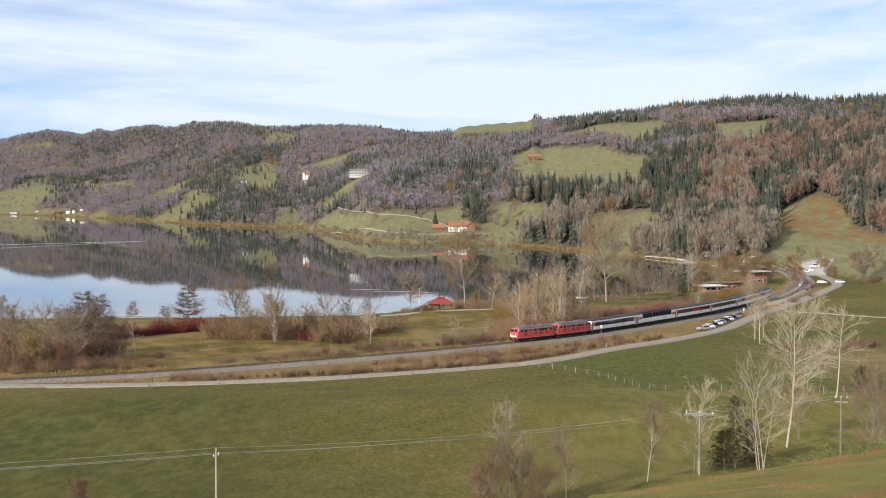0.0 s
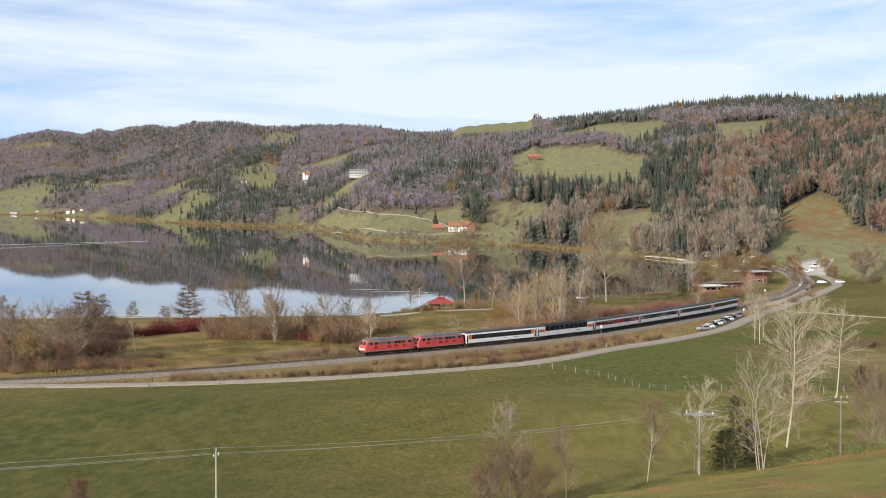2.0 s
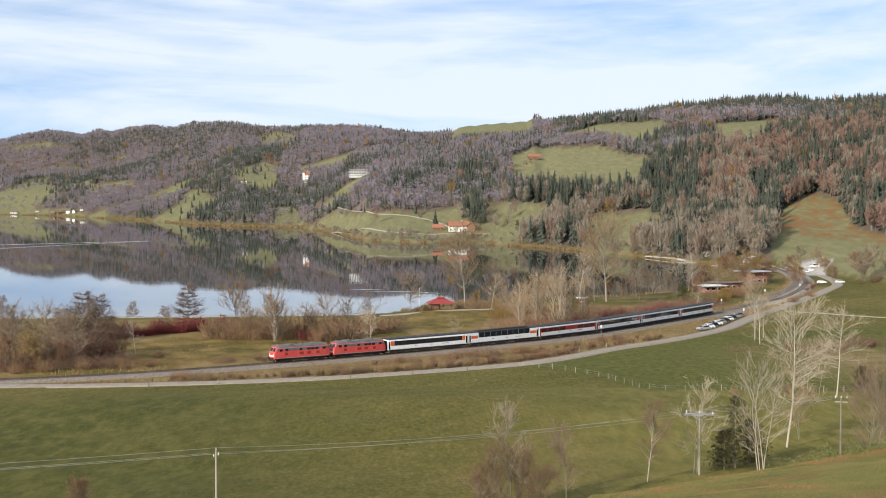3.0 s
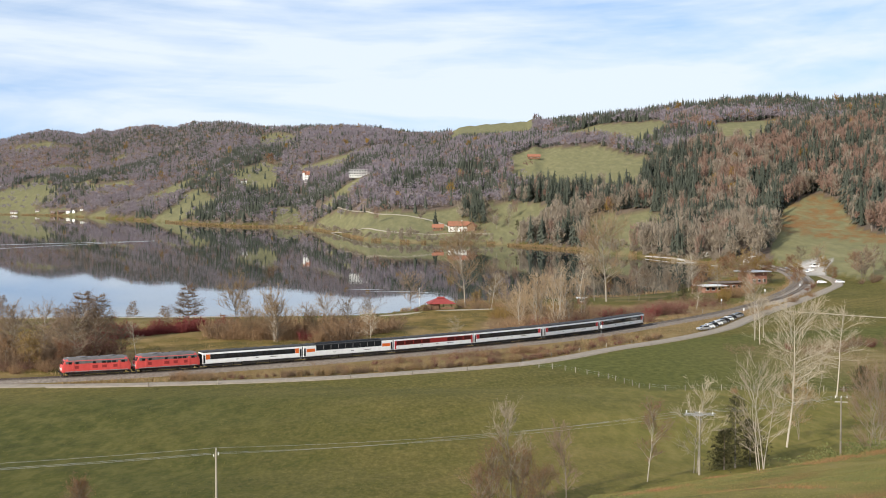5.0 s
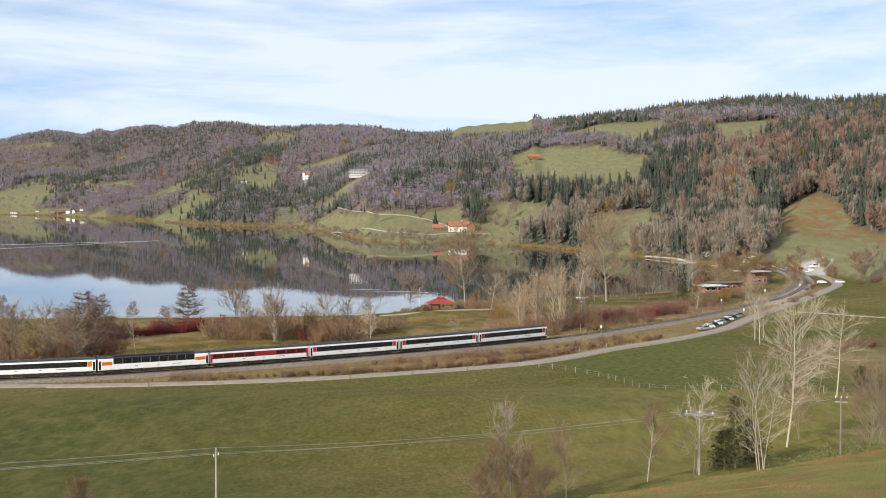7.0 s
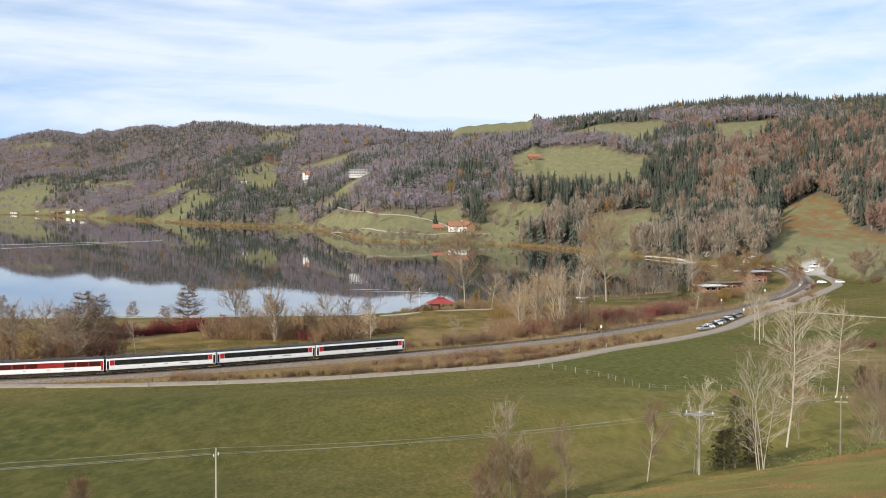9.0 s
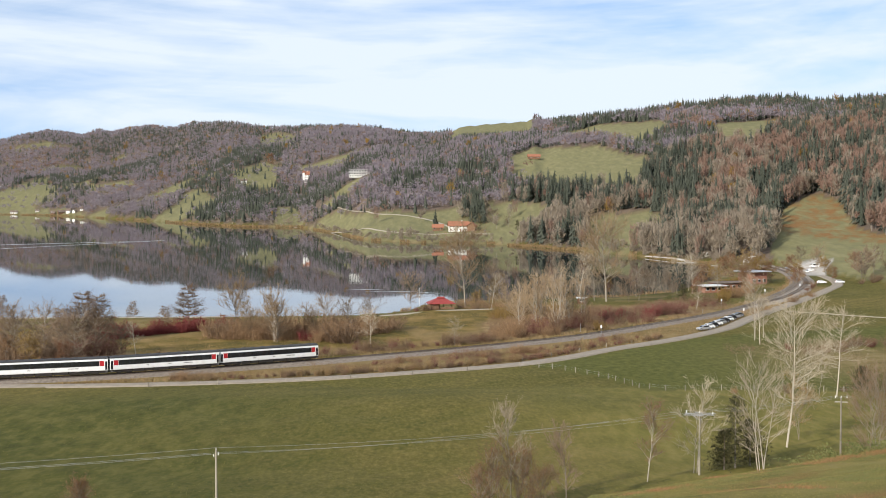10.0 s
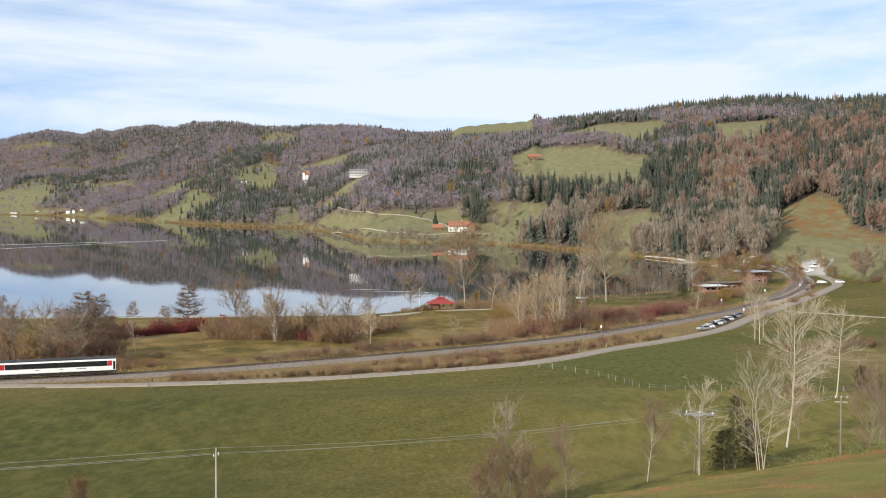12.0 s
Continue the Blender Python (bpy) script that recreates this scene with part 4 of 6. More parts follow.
# ---- trees and shrubs round the track ----
BARK_PALE = surface("pale_birch_bark", (0.25, 0.215, 0.17), (0.46, 0.405, 0.33), 1.5, 0.85, bump=0.2, objrand=True)
BARK_GREY = surface("grey_brown_bark", (0.13, 0.105, 0.08), (0.27, 0.23, 0.185), 1.5, 0.9, bump=0.2, objrand=True)
TWIG_PALE = surface("pale_twigs", (0.245, 0.198, 0.138), (0.41, 0.345, 0.250), 0.8, 0.9, bump=0, objrand=True)
TWIG_GREY = surface("grey_brown_twigs", (0.145, 0.098, 0.064), (0.28, 0.20, 0.135), 0.8, 0.9, bump=0, objrand=True)
TWIG_WILLOW = surface("tan_willow_twigs", (0.25, 0.172, 0.098), (0.43, 0.315, 0.195), 0.8, 0.9, bump=0, objrand=True)
LEAF_BROWN = surface("withered_brown_leaves", (0.12, 0.06, 0.03), (0.27, 0.155, 0.08), 1.0, 0.9, bump=0, isl=True, contrast=(0.1, 0.8))
LEAF_RUST = surface("red_brown_leaves", (0.13, 0.06, 0.035), (0.26, 0.135, 0.075), 1.0, 0.9, bump=0, isl=True, contrast=(0.1, 0.8))
SHRUB_OCHRE = surface("ochre_shrub_twigs", (0.205, 0.122, 0.066), (0.37, 0.24, 0.135), 0.5, 0.95, bump=0, isl=True, contrast=(0.1, 0.8))
SHRUB_BROWN = surface("brown_shrub_twigs", (0.125, 0.08, 0.05), (0.27, 0.182, 0.115), 0.5, 0.95, bump=0, isl=True, contrast=(0.1, 0.8))
SHRUB_RED = surface("dogwood_red_twigs", (0.15, 0.030, 0.032), (0.30, 0.078, 0.070), 0.5, 0.9, bump=0, isl=True, contrast=(0.1, 0.8))
SHRUB_MAUVE = surface("red_brown_shrub_twigs", (0.13, 0.055, 0.042), (0.26, 0.13, 0.095), 0.5, 0.9, bump=0, isl=True, contrast=(0.1, 0.8))
SHRUB_GOLD = surface("yellow_shrub_leaves", (0.17, 0.105, 0.03), (0.32, 0.21, 0.07), 0.5, 0.9, bump=0, isl=True, contrast=(0.1, 0.8))
NEEDLES = surface("dark_green_needles", (0.034, 0.034, 0.014), (0.115, 0.105, 0.046), 0.8, 0.85, bump=0, isl=True, contrast=(0.1, 0.8))
STRAW = surface("dry_golden_grass", (0.155, 0.102, 0.050), (0.37, 0.255, 0.13), 0.3, 0.95, bump=0, isl=True, contrast=(0.1, 0.8))
GREEN_TUFT = surface("green_grass_tufts", (0.075, 0.078, 0.020), (0.185, 0.155, 0.052), 0.3, 0.95, bump=0, isl=True, contrast=(0.1, 0.8))
FERN = surface("rusty_bracken", (0.17, 0.092, 0.040), (0.36, 0.205, 0.095), 0.5, 0.95, bump=0, isl=True, contrast=(0.1, 0.8))
HILL_TUFT = surface("hillside_grass_tufts", (0.105, 0.105, 0.028), (0.31, 0.25, 0.09), 0.3, 0.95, bump=0, isl=True, contrast=(0.1, 0.8))
BRAMBLE = surface("bramble_leaves", (0.085, 0.105, 0.030), (0.21, 0.21, 0.075), 0.5, 0.8, bump=0, isl=True, contrast=(0.1, 0.8))


for growth in (LEAF_BROWN, LEAF_RUST, SHRUB_OCHRE, SHRUB_BROWN, SHRUB_RED, SHRUB_MAUVE, SHRUB_GOLD, NEEDLES, STRAW, GREEN_TUFT, HILL_TUFT, FERN, BRAMBLE, TWIG_GREY, TWIG_WILLOW):
    thin_growth(growth, 0.28)


class Wood:
    """Gathers tubes and leaves into plain arrays."""

    def __init__(self):
        self.v, self.f, self.n = [], [], 0

    def tube(self, pts, radii, sides):
        pts = np.asarray(pts, float)
        d = np.gradient(pts, axis=0)
        d /= np.linalg.norm(d, axis=1)[:, None] + 1e-9
        ref = np.array([0.31, 0.87, 0.38])
        a = np.cross(d, ref)
        a /= np.linalg.norm(a, axis=1)[:, None] + 1e-9
        b = np.cross(d, a)
        ang = np.arange(sides) * 2 * math.pi / sides
        ring = pts[:, None] + (a[:, None] * np.cos(ang)[None, :, None] + b[:, None] * np.sin(ang)[None, :, None]) * np.asarray(radii)[:, None, None]
        k = len(pts)
        i = (np.arange(k - 1)[:, None] * sides + np.arange(sides)[None])
        j = (np.arange(k - 1)[:, None] * sides + (np.arange(sides)[None] + 1) % sides)
        self.f.append(np.stack([i, j, j + sides, i + sides], -1).reshape(-1, 4) + self.n)
        self.v.append(ring.reshape(-1, 3))
        self.n += k * sides

    def flake(self, p, d, s):
        p, d, s = np.asarray(p), np.asarray(d), np.asarray(s)
        self.v.append(np.array([p - s * 0.4, p + d * 0.5 - s, p + d, p + d * 0.5 + s]))
        self.f.append(np.array([[0, 1, 2, 3]]) + self.n)
        self.n += 4

    def mesh(self, name, mat):
        return mesh_of(name, np.vstack(self.v), np.vstack(self.f), mat)


def grow(rng, p, d, length, droop, wander, steps=4):
    """A bending branch line from p along d."""
    out = [np.array(p, float)]
    d = np.array(d, float)
    for _ in range(steps):
        d = d + rng.normal(0, wander, 3) + np.array([0, 0, droop])
        d /= np.linalg.norm(d)
        out.append(out[-1] + d * length / steps)
    return out


def bare_tree(seed, height, spread, first, limbs, subs, twigs, rise, bark, twig, thin=0.02, stems=1, leaf=None, leaves=0, leaf_size=0.12, tiered=False, shape=1.0, label="", name="tree", girth=0.0085):
    """A leafless tree: trunk with limbs, and a crown of branches and fine twigs. spread: crown radius."""
    rng = np.random.default_rng(seed)
    tree = thing(name, Matrix.Identity(4), label, "tree")
    t, c, lv = Wood(), Wood(), Wood()
    tips = []
    for s in range(stems):
        lean = rng.normal(0, 0.05 if stems == 1 else 0.13, 2)
        base = (0, 0, -0.4) if stems == 1 else (rng.normal(0, 0.35), rng.normal(0, 0.35), -0.3)
        tall = height * (1 if s == 0 else rng.uniform(0.7, 0.98))
        trunk = np.array(grow(rng, base, (lean[0], lean[1], 1), tall, 0.12, 0.065, 9))
        r = height * girth * (1 if stems == 1 else 0.62)
        t.tube(trunk, np.linspace(r, r * 0.10, 10), 7)
        n = limbs // stems
        for i in range(n):
            h = first + (0.98 - first) * ((i + rng.uniform(0, 1)) / n)
            if tiered:
                h = first + (0.98 - first) * (round((h - first) * 11) / 11.0)
            k = h * 9
            p = trunk[int(min(k, 8))] * (1 - (k - int(min(k, 8)))) + trunk[int(min(k, 8)) + 1] * (k - int(min(k, 8)))
            q = (h - first) / (1 - first)
            if tiered:
                reach = spread * (1 - q) ** 0.7 * rng.uniform(0.65, 1.1) + 0.35
            else:
                reach = spread * (0.35 + 1.0 * math.sin(math.pi * min(1, q * 0.82 + 0.14)) ** shape) * rng.uniform(0.6, 1.15)
            a = rng.uniform(0, 6.283)
            out = np.array([math.cos(a), math.sin(a), rise * (0.6 + 0.9 * q) + rng.normal(0, 0.10)])
            out /= np.linalg.norm(out)
            limb = grow(rng, p, out, reach, 0.02 if tiered else 0.055, 0.10 if tiered else 0.17, 5)
            lr = max(thin * 1.5, r * 0.28 * (1 - q * 0.7))
            (t if not tiered else c).tube(limb, np.linspace(lr, thin, 6), 4)
            for j in range(subs):
                m = rng.uniform(0.25, 1.0) * 5
                m0 = int(min(m, 4))
                p2 = limb[m0] + (limb[m0 + 1] - limb[m0]) * (m - m0)
                d2 = (limb[m0 + 1] - limb[m0])
                d2 = d2 / np.linalg.norm(d2) + rng.normal(0, 0.45, 3) * (np.array([1, 1, 0.3]) if tiered else 1) + np.array([0, 0, 0.0 if tiered else 0.25])
                d2 /= np.linalg.norm(d2)
                ln = reach * rng.uniform(0.22, 0.5)
                sub = grow(rng, p2, d2, ln, 0.05, 0.13, 2)
                c.tube(sub, np.linspace(thin * 1.25, thin * 0.6, 3), 3)
                for w in range(twigs):
                    p3 = sub[rng.integers(1, 3)]
                    d3 = d2 + rng.normal(0, 0.55, 3) + np.array([0, 0, 0.2])
                    d3 /= np.linalg.norm(d3)
                    reach3 = d3 * ln * rng.uniform(0.4, 0.85)
                    s3 = np.cross(d3, rng.normal(0, 1, 3))
                    c.flake(p3, reach3, s3 * thin * 0.8 / (np.linalg.norm(s3) + 1e-9))
                    tips.append(p3 + reach3)
    part("trunk", t.mesh("trunk", bark), None, tree)
    part("crown", c.mesh("crown", twig), None, tree, "fine bare twigs")
    if leaf and tips:
        for _ in range(leaves):
            p = tips[rng.integers(0, len(tips))] + rng.normal(0, 0.25, 3)
            d = rng.normal(0, 1, 3)
            d *= leaf_size / np.linalg.norm(d)
            s = np.cross(d, rng.normal(0, 1, 3))
            lv.flake(p, d, s * 0.4 * leaf_size / (np.linalg.norm(s) + 1e-9))
        part("leaves", lv.mesh("leaves", leaf), None, tree, "last withered leaves")
    return tree


def shrub_mesh(seed, mat, stems=60, flakes=560, upright=1.0, thin=0.018):
    """A unit shrub, about 1 high and 1.2 wide, of thin stems and many small sprigs."""
    rng = np.random.default_rng(seed)
    w = Wood()
    for _ in range(stems):
        a, o = rng.uniform(0, 6.283), rng.uniform(0, 0.35)
        lean = rng.uniform(0, 0.75) / upright
        d = np.array([math.cos(a) * lean, math.sin(a) * lean, 1])
        d /= np.linalg.norm(d)
        ln = rng.uniform(0.55, 1.05) * (1.0 - 0.25 * lean)
        g = grow(rng, (math.cos(a) * o, math.sin(a) * o, -0.05), d, ln, 0.03, 0.12, 3)
        w.tube([g[0], g[1], g[3]], [thin * 0.6, thin * 0.5, thin * 0.2], 3)
        for _ in range(max(1, flakes // stems)):
            k = rng.uniform(0.30, 1.0) * 3
            k0 = min(int(k), 2)
            p = g[k0] + (g[k0 + 1] - g[k0]) * (k - k0) + rng.normal(0, 0.05, 3)
            e = d * 0.25 + rng.normal(0, 0.65, 3)
            e *= rng.uniform(0.05, 0.13) / np.linalg.norm(e)
            s = np.cross(e, rng.normal(0, 1, 3))
            w.flake(p, e, s * rng.uniform(0.005, 0.011) / (np.linalg.norm(s) + 1e-9))
    return w.mesh("shrub", mat)


def put(proto, x, y, scale=1.0, turn=0.0, sink=0.0):
    ob = copy_thing(proto, pose(x, y, ground_at(x, y) - sink, 0, 0, turn))
    ob.scale = (scale,) * 3
    return ob


def discard(ob):
    for o in [*ob.children_recursive, ob]:
        bpy.data.objects.remove(o)


def build_trees():
    rng = np.random.default_rng(77)

    def plant(protos, places, unit):
        for i, (x, y, h) in enumerate(places):
            put(protos[i % len(protos)], x, y, h / unit, rng.uniform(0, 360))
        for p in protos:
            discard(p)

    tiered = [bare_tree(10 + i, 14, 4.3, 0.14, 90, 5, 5, 0.10, BARK_GREY, TWIG_GREY, 0.045, tiered=True, leaf=LEAF_BROWN, leaves=2200, leaf_size=0.15, label="tall grey-brown larch with tiered bare branches", name="larch") for i in range(2)]
    plant(tiered, [(-150.0, 484, 9.3), (-99.5, 394.7, 17.0), (-109.1, 406.1, 10.5), (-80.9, 453.3, 15.0), (-83.4, 425.1, 9.3), (-104.5, 480, 7.2), (-96, 399, 15.5)], 14)
    broad = [bare_tree(20 + i, 12, 4.2, 0.22, 38, 6, 6, 0.45, BARK_GREY, TWIG_GREY, 0.036, shape=0.6, label="rounded leafless grey-brown lakeside tree", name="broadleaf_tree") for i in range(3)]
    plant(broad, [(-26.9, 417.5, 9.3), (-40.0, 420.7, 7.8), (-11.3, 512, 12.5), (17.4, 536, 12.2), (74.8, 544.4, 10.5), (70.5, 540, 9.0), (90.1, 559.0, 9.0), (-99.2, 351.9, 12.5), (191.6, 759.7, 9.0),
                  (190.8, 650, 14.0), (-102.1, 340.5, 10.5), (-34.5, 426.2, 10.0), (-22.0, 440, 8.0), (-88, 366, 11.5), (-92, 360, 12.5), (-86, 352, 10.0), (-89, 346, 11.0), (196, 662, 13.0), (203, 672, 12.0), (-104, 352, 11.0), (-94, 346, 10.0), (-110, 362, 12.0), (-82, 362, 8.0), (44.6, 1237, 14.0), (56, 1215, 9.0)], 12)
    tawny = [bare_tree(30 + i, 13, 4.2, 0.16, 50, 6, 6, 0.7, BARK_GREY, TWIG_WILLOW, 0.04, shape=0.5, stems=2, label="broad tawny crown of bare willow twigs", name="willow_tree") for i in range(2)]
    plant(tawny, [(-68.6, 470, 13.6), (-46.4, 396.9, 13.0), (26.2, 467.9, 10.0), (22.1, 478.8, 9.5),
                  (133.3, 640, 12.9), (-55, 405, 9.5), (-37, 409, 8.0), (191.9, 732.0, 12.0), (38, 520, 11), (30, 505, 10), (24, 450, 10)], 13)
    pale = [bare_tree(40 + i, 20, 5.0, 0.30, 30, 6, 6, 0.62, BARK_PALE, TWIG_PALE, 0.032, shape=0.7, label="tall pale-barked leafless poplar", name="poplar_tree", girth=0.010) for i in range(3)]
    plant(pale, [ (53.4, 560, 17.2), (58.8, 553.1, 14.9), (101.9, 582.3, 15.7), (-79.4, 367.1, 8.1), (-19.5, 380.1, 10.5), (3.2, 388.8, 7.1), (90.0, 505, 9.3),
                 (83.0, 582.0, 9.0), (112.3, 582.3, 11.5), (17.5, 513.5, 12.0), (78, 575, 11), (97, 590, 14), (104, 603, 13), (87.3, 391.5, 13.0), (88.1, 402.1, 17.0), (92.0, 408, 12.0), (48, 575, 14)], 20)
    alder = [bare_tree(60 + i, 15, 3.0, 0.12, 44, 6, 6, 1.5, BARK_PALE, TWIG_WILLOW, 0.034, shape=0.6, stems=4, label="upright many-stemmed tan alder without leaves", name="alder_tree") for i in range(2)]
    plant(alder, [(28.8, 435.9, 17.0), (34.4, 431.1, 18.6), (40.2, 447.9, 15.5), (37, 440, 15.0), (31, 452, 15.0), (24, 442, 13.0), (45, 456, 14.0), (-50, 408, 13.0), (-47, 398, 11.5)], 15)
    poplar = [bare_tree(70, 22, 8.2, 0.26, 54, 8, 7, 0.75, BARK_PALE, TWIG_WILLOW, 0.036, shape=0.5, girth=0.013, label="old pale poplar with wide bare crown", name="poplar_tree")]
    plant(poplar, [(8.1, 519, 24.8), (62.5, 544.4, 27.5)], 22)
    autumn = [bare_tree(50 + i, 11, 3.6, 0.16, 34, 6, 5, 0.6, BARK_GREY, TWIG_WILLOW, 0.03, shape=0.5, leaf=m, leaves=1800, leaf_size=0.42, label=w, name="autumn_tree") for i, (m, w) in enumerate(((LEAF_BROWN, "broad tree with withered brown leaves"), (SHRUB_GOLD, "tree with thin yellow autumn foliage"), (LEAF_RUST, "tree with rusty red-brown autumn leaves")))]
    plant(autumn, [(128, 598, 9.0), (141, 655, 12.0), (147, 652, 6.0), (152, 662, 8.0), (117, 612, 9.0), (150, 690, 8.0), (146, 720, 9.0), (160, 720, 8.0), (130, 655, 10.0), (120, 650, 8.0),
                   (163, 655, 8.0), (155, 625, 7.0), (168, 690, 9.0), (20, 540, 9.0), (100, 560, 7.0), (-104, 338, 6.5), (-98, 337, 7.0), (-91, 339, 5.5), (-108, 344, 7.0), (188, 700, 8.0), (200, 690, 9.0), (180, 660, 6.0), (12, 520, 5.0), (-292.7, 2419, 20.0)], 11)
    # the row at the foot of the hillside
    def lone_tree(x, y, h, **args):
        tr = bare_tree(int(x * 10), h, thin=0.0185, name="young_tree" if h < 13 else "pasture_tree", **args)
        tr.matrix_basis = pose(x, y, ground_at(x, y))

    lone_tree(35.9, 203.8, 12.6, spread=3.4, first=0.26, limbs=26, subs=7, twigs=6, rise=0.9, bark=BARK_PALE, twig=TWIG_PALE, stems=2, label="young pale two-stemmed birch without leaves")
    lone_tree(28.3, 196.2, 10.6, spread=2.4, first=0.25, limbs=24, subs=8, twigs=9, rise=1.1, bark=BARK_PALE, twig=TWIG_GREY, leaf=LEAF_RUST, leaves=700, leaf_size=0.17, label="slim young tree with last red-brown leaves")
    lone_tree(46.0, 205.2, 15.8, spread=4.3, first=0.16, limbs=48, subs=7, twigs=6, rise=0.95, bark=BARK_PALE, twig=TWIG_PALE, stems=4, label="many-stemmed pale leafless ash above a dark conifer")
    lone_tree(55.2, 227.7, 22.8, spread=5.6, first=0.30, limbs=40, subs=9, twigs=10, rise=0.55, bark=BARK_PALE, twig=TWIG_PALE, label="tall pale leafless tree with wide limbs", girth=0.008)
    lone_tree(79.8, 287.9, 17.4, spread=4.6, first=0.35, limbs=30, subs=8, twigs=9, rise=0.35, bark=BARK_PALE, twig=TWIG_PALE, label="pale leafless tree by the pasture fence")
    lone_tree(77.3, 291.7, 8.6, spread=2.0, first=0.35, limbs=16, subs=5, twigs=3, rise=0.9, bark=BARK_PALE, twig=TWIG_PALE, label="slender pale sapling by the fence")
    lone_tree(74.6, 290.5, 9.4, spread=2.0, first=0.35, limbs=16, subs=5, twigs=3, rise=0.9, bark=BARK_PALE, twig=TWIG_PALE, label="slender leaning pale sapling")
    lone_tree(8.6, 178.3, 12.9, spread=2.6, first=0.25, limbs=30, subs=8, twigs=9, rise=0.95, bark=BARK_PALE, twig=TWIG_PALE, label="pale young birch rising from brown scrub")
    lone_tree(15.3, 177.3, 10.3, spread=2.3, first=0.22, limbs=30, subs=8, twigs=9, rise=1.1, bark=BARK_GREY, twig=TWIG_GREY, label="thin grey leafless sapling")
    lone_tree(59.5, 236, 11.0, spread=3.0, first=0.2, limbs=24, subs=8, twigs=9, rise=0.9, bark=BARK_GREY, twig=TWIG_WILLOW, stems=2, leaf=SHRUB_GOLD, leaves=700, leaf_size=0.2, label="small tree with some yellow leaves")
    lone_tree(62.6, 205, 14.0, spread=4.6, first=0.12, limbs=84, subs=7, twigs=7, rise=1.0, bark=BARK_GREY, twig=TWIG_GREY, stems=3, leaf=LEAF_BROWN, leaves=1400, leaf_size=0.17, label="brown-twigged shrubby tree at the hillside's edge")
    # dense brown shrub around the foreground birch
    for i, (x, y, h, w) in enumerate(((6.4, 177.5, 8.3, 1.0), (9.8, 178.5, 7.6, 1.0), (4.6, 177, 5.5, 0.9), (12.0, 178, 5.2, 0.9), (-44.5, 174, 4.2, 0.9))):
        t = bare_tree(600 + i, h, h * 0.36, 0.08, 44, 6, 5, 1.2, BARK_GREY, TWIG_GREY, 0.018, stems=4, leaf=LEAF_BROWN, leaves=1500, leaf_size=0.15, name="hazel_bush", label="dense brown hazel bush with withered leaves")
        t.matrix_basis = pose(x, y, ground_at(x, y))
    # the dark conifer under the ash
    for i, (x, y, h, r) in enumerate(((42.9, 208, 10.4, 3.4), (45.6, 210.5, 7.0, 2.8), (41.0, 206.5, 5.6, 2.7), (88.5, 300, 5.0, 2.6), (31.5, 1222, 14.0, 3.6), (62.0, 1190, 9.0, 2.6), (92.5, 548, 6.0, 2.2))):
        rng2 = np.random.default_rng(900 + i)
        con = thing("conifer", pose(x, y, ground_at(x, y)), "dark green bushy conifer beside leafless trees" if y > 300 else "dark green bushy conifer under a leafless ash", "conifer tree")
        t, c = Wood(), Wood()
        t.tube([(0, 0, -0.4), (0, 0, h * 0.5), (0, 0, h * 0.97)], [0.16, 0.09, 0.02], 6)
        for k in range(115):
            q = rng2.uniform(0.02, 1)
            a = rng2.uniform(0, 6.283)
            reach = r * (1 - q) ** 0.55 * rng2.uniform(0.3, 1.3) + 0.35
            lim = grow(rng2, (0, 0, h * q), (math.cos(a), math.sin(a), 0.45), reach, -0.10, 0.1, 4)
            c.tube(lim, [0.03, 0.025, 0.02, 0.014, 0.006], 3)
            for m in range(24):
                p = lim[rng2.integers(1, 5)] + rng2.normal(0, 0.10, 3)
                d = np.array([math.cos(a), math.sin(a), -0.1]) + rng2.normal(0, 0.7, 3)
                d *= rng2.uniform(0.25, 0.55) / np.linalg.norm(d)
                s = np.cross(d, rng2.normal(0, 1, 3))
                c.flake(p, d, s * 0.05 / (np.linalg.norm(s) + 1e-9))
        part("trunk", t.mesh("trunk", BARK_GREY), None, con)
        part("crown", c.mesh("crown", NEEDLES), None, con)


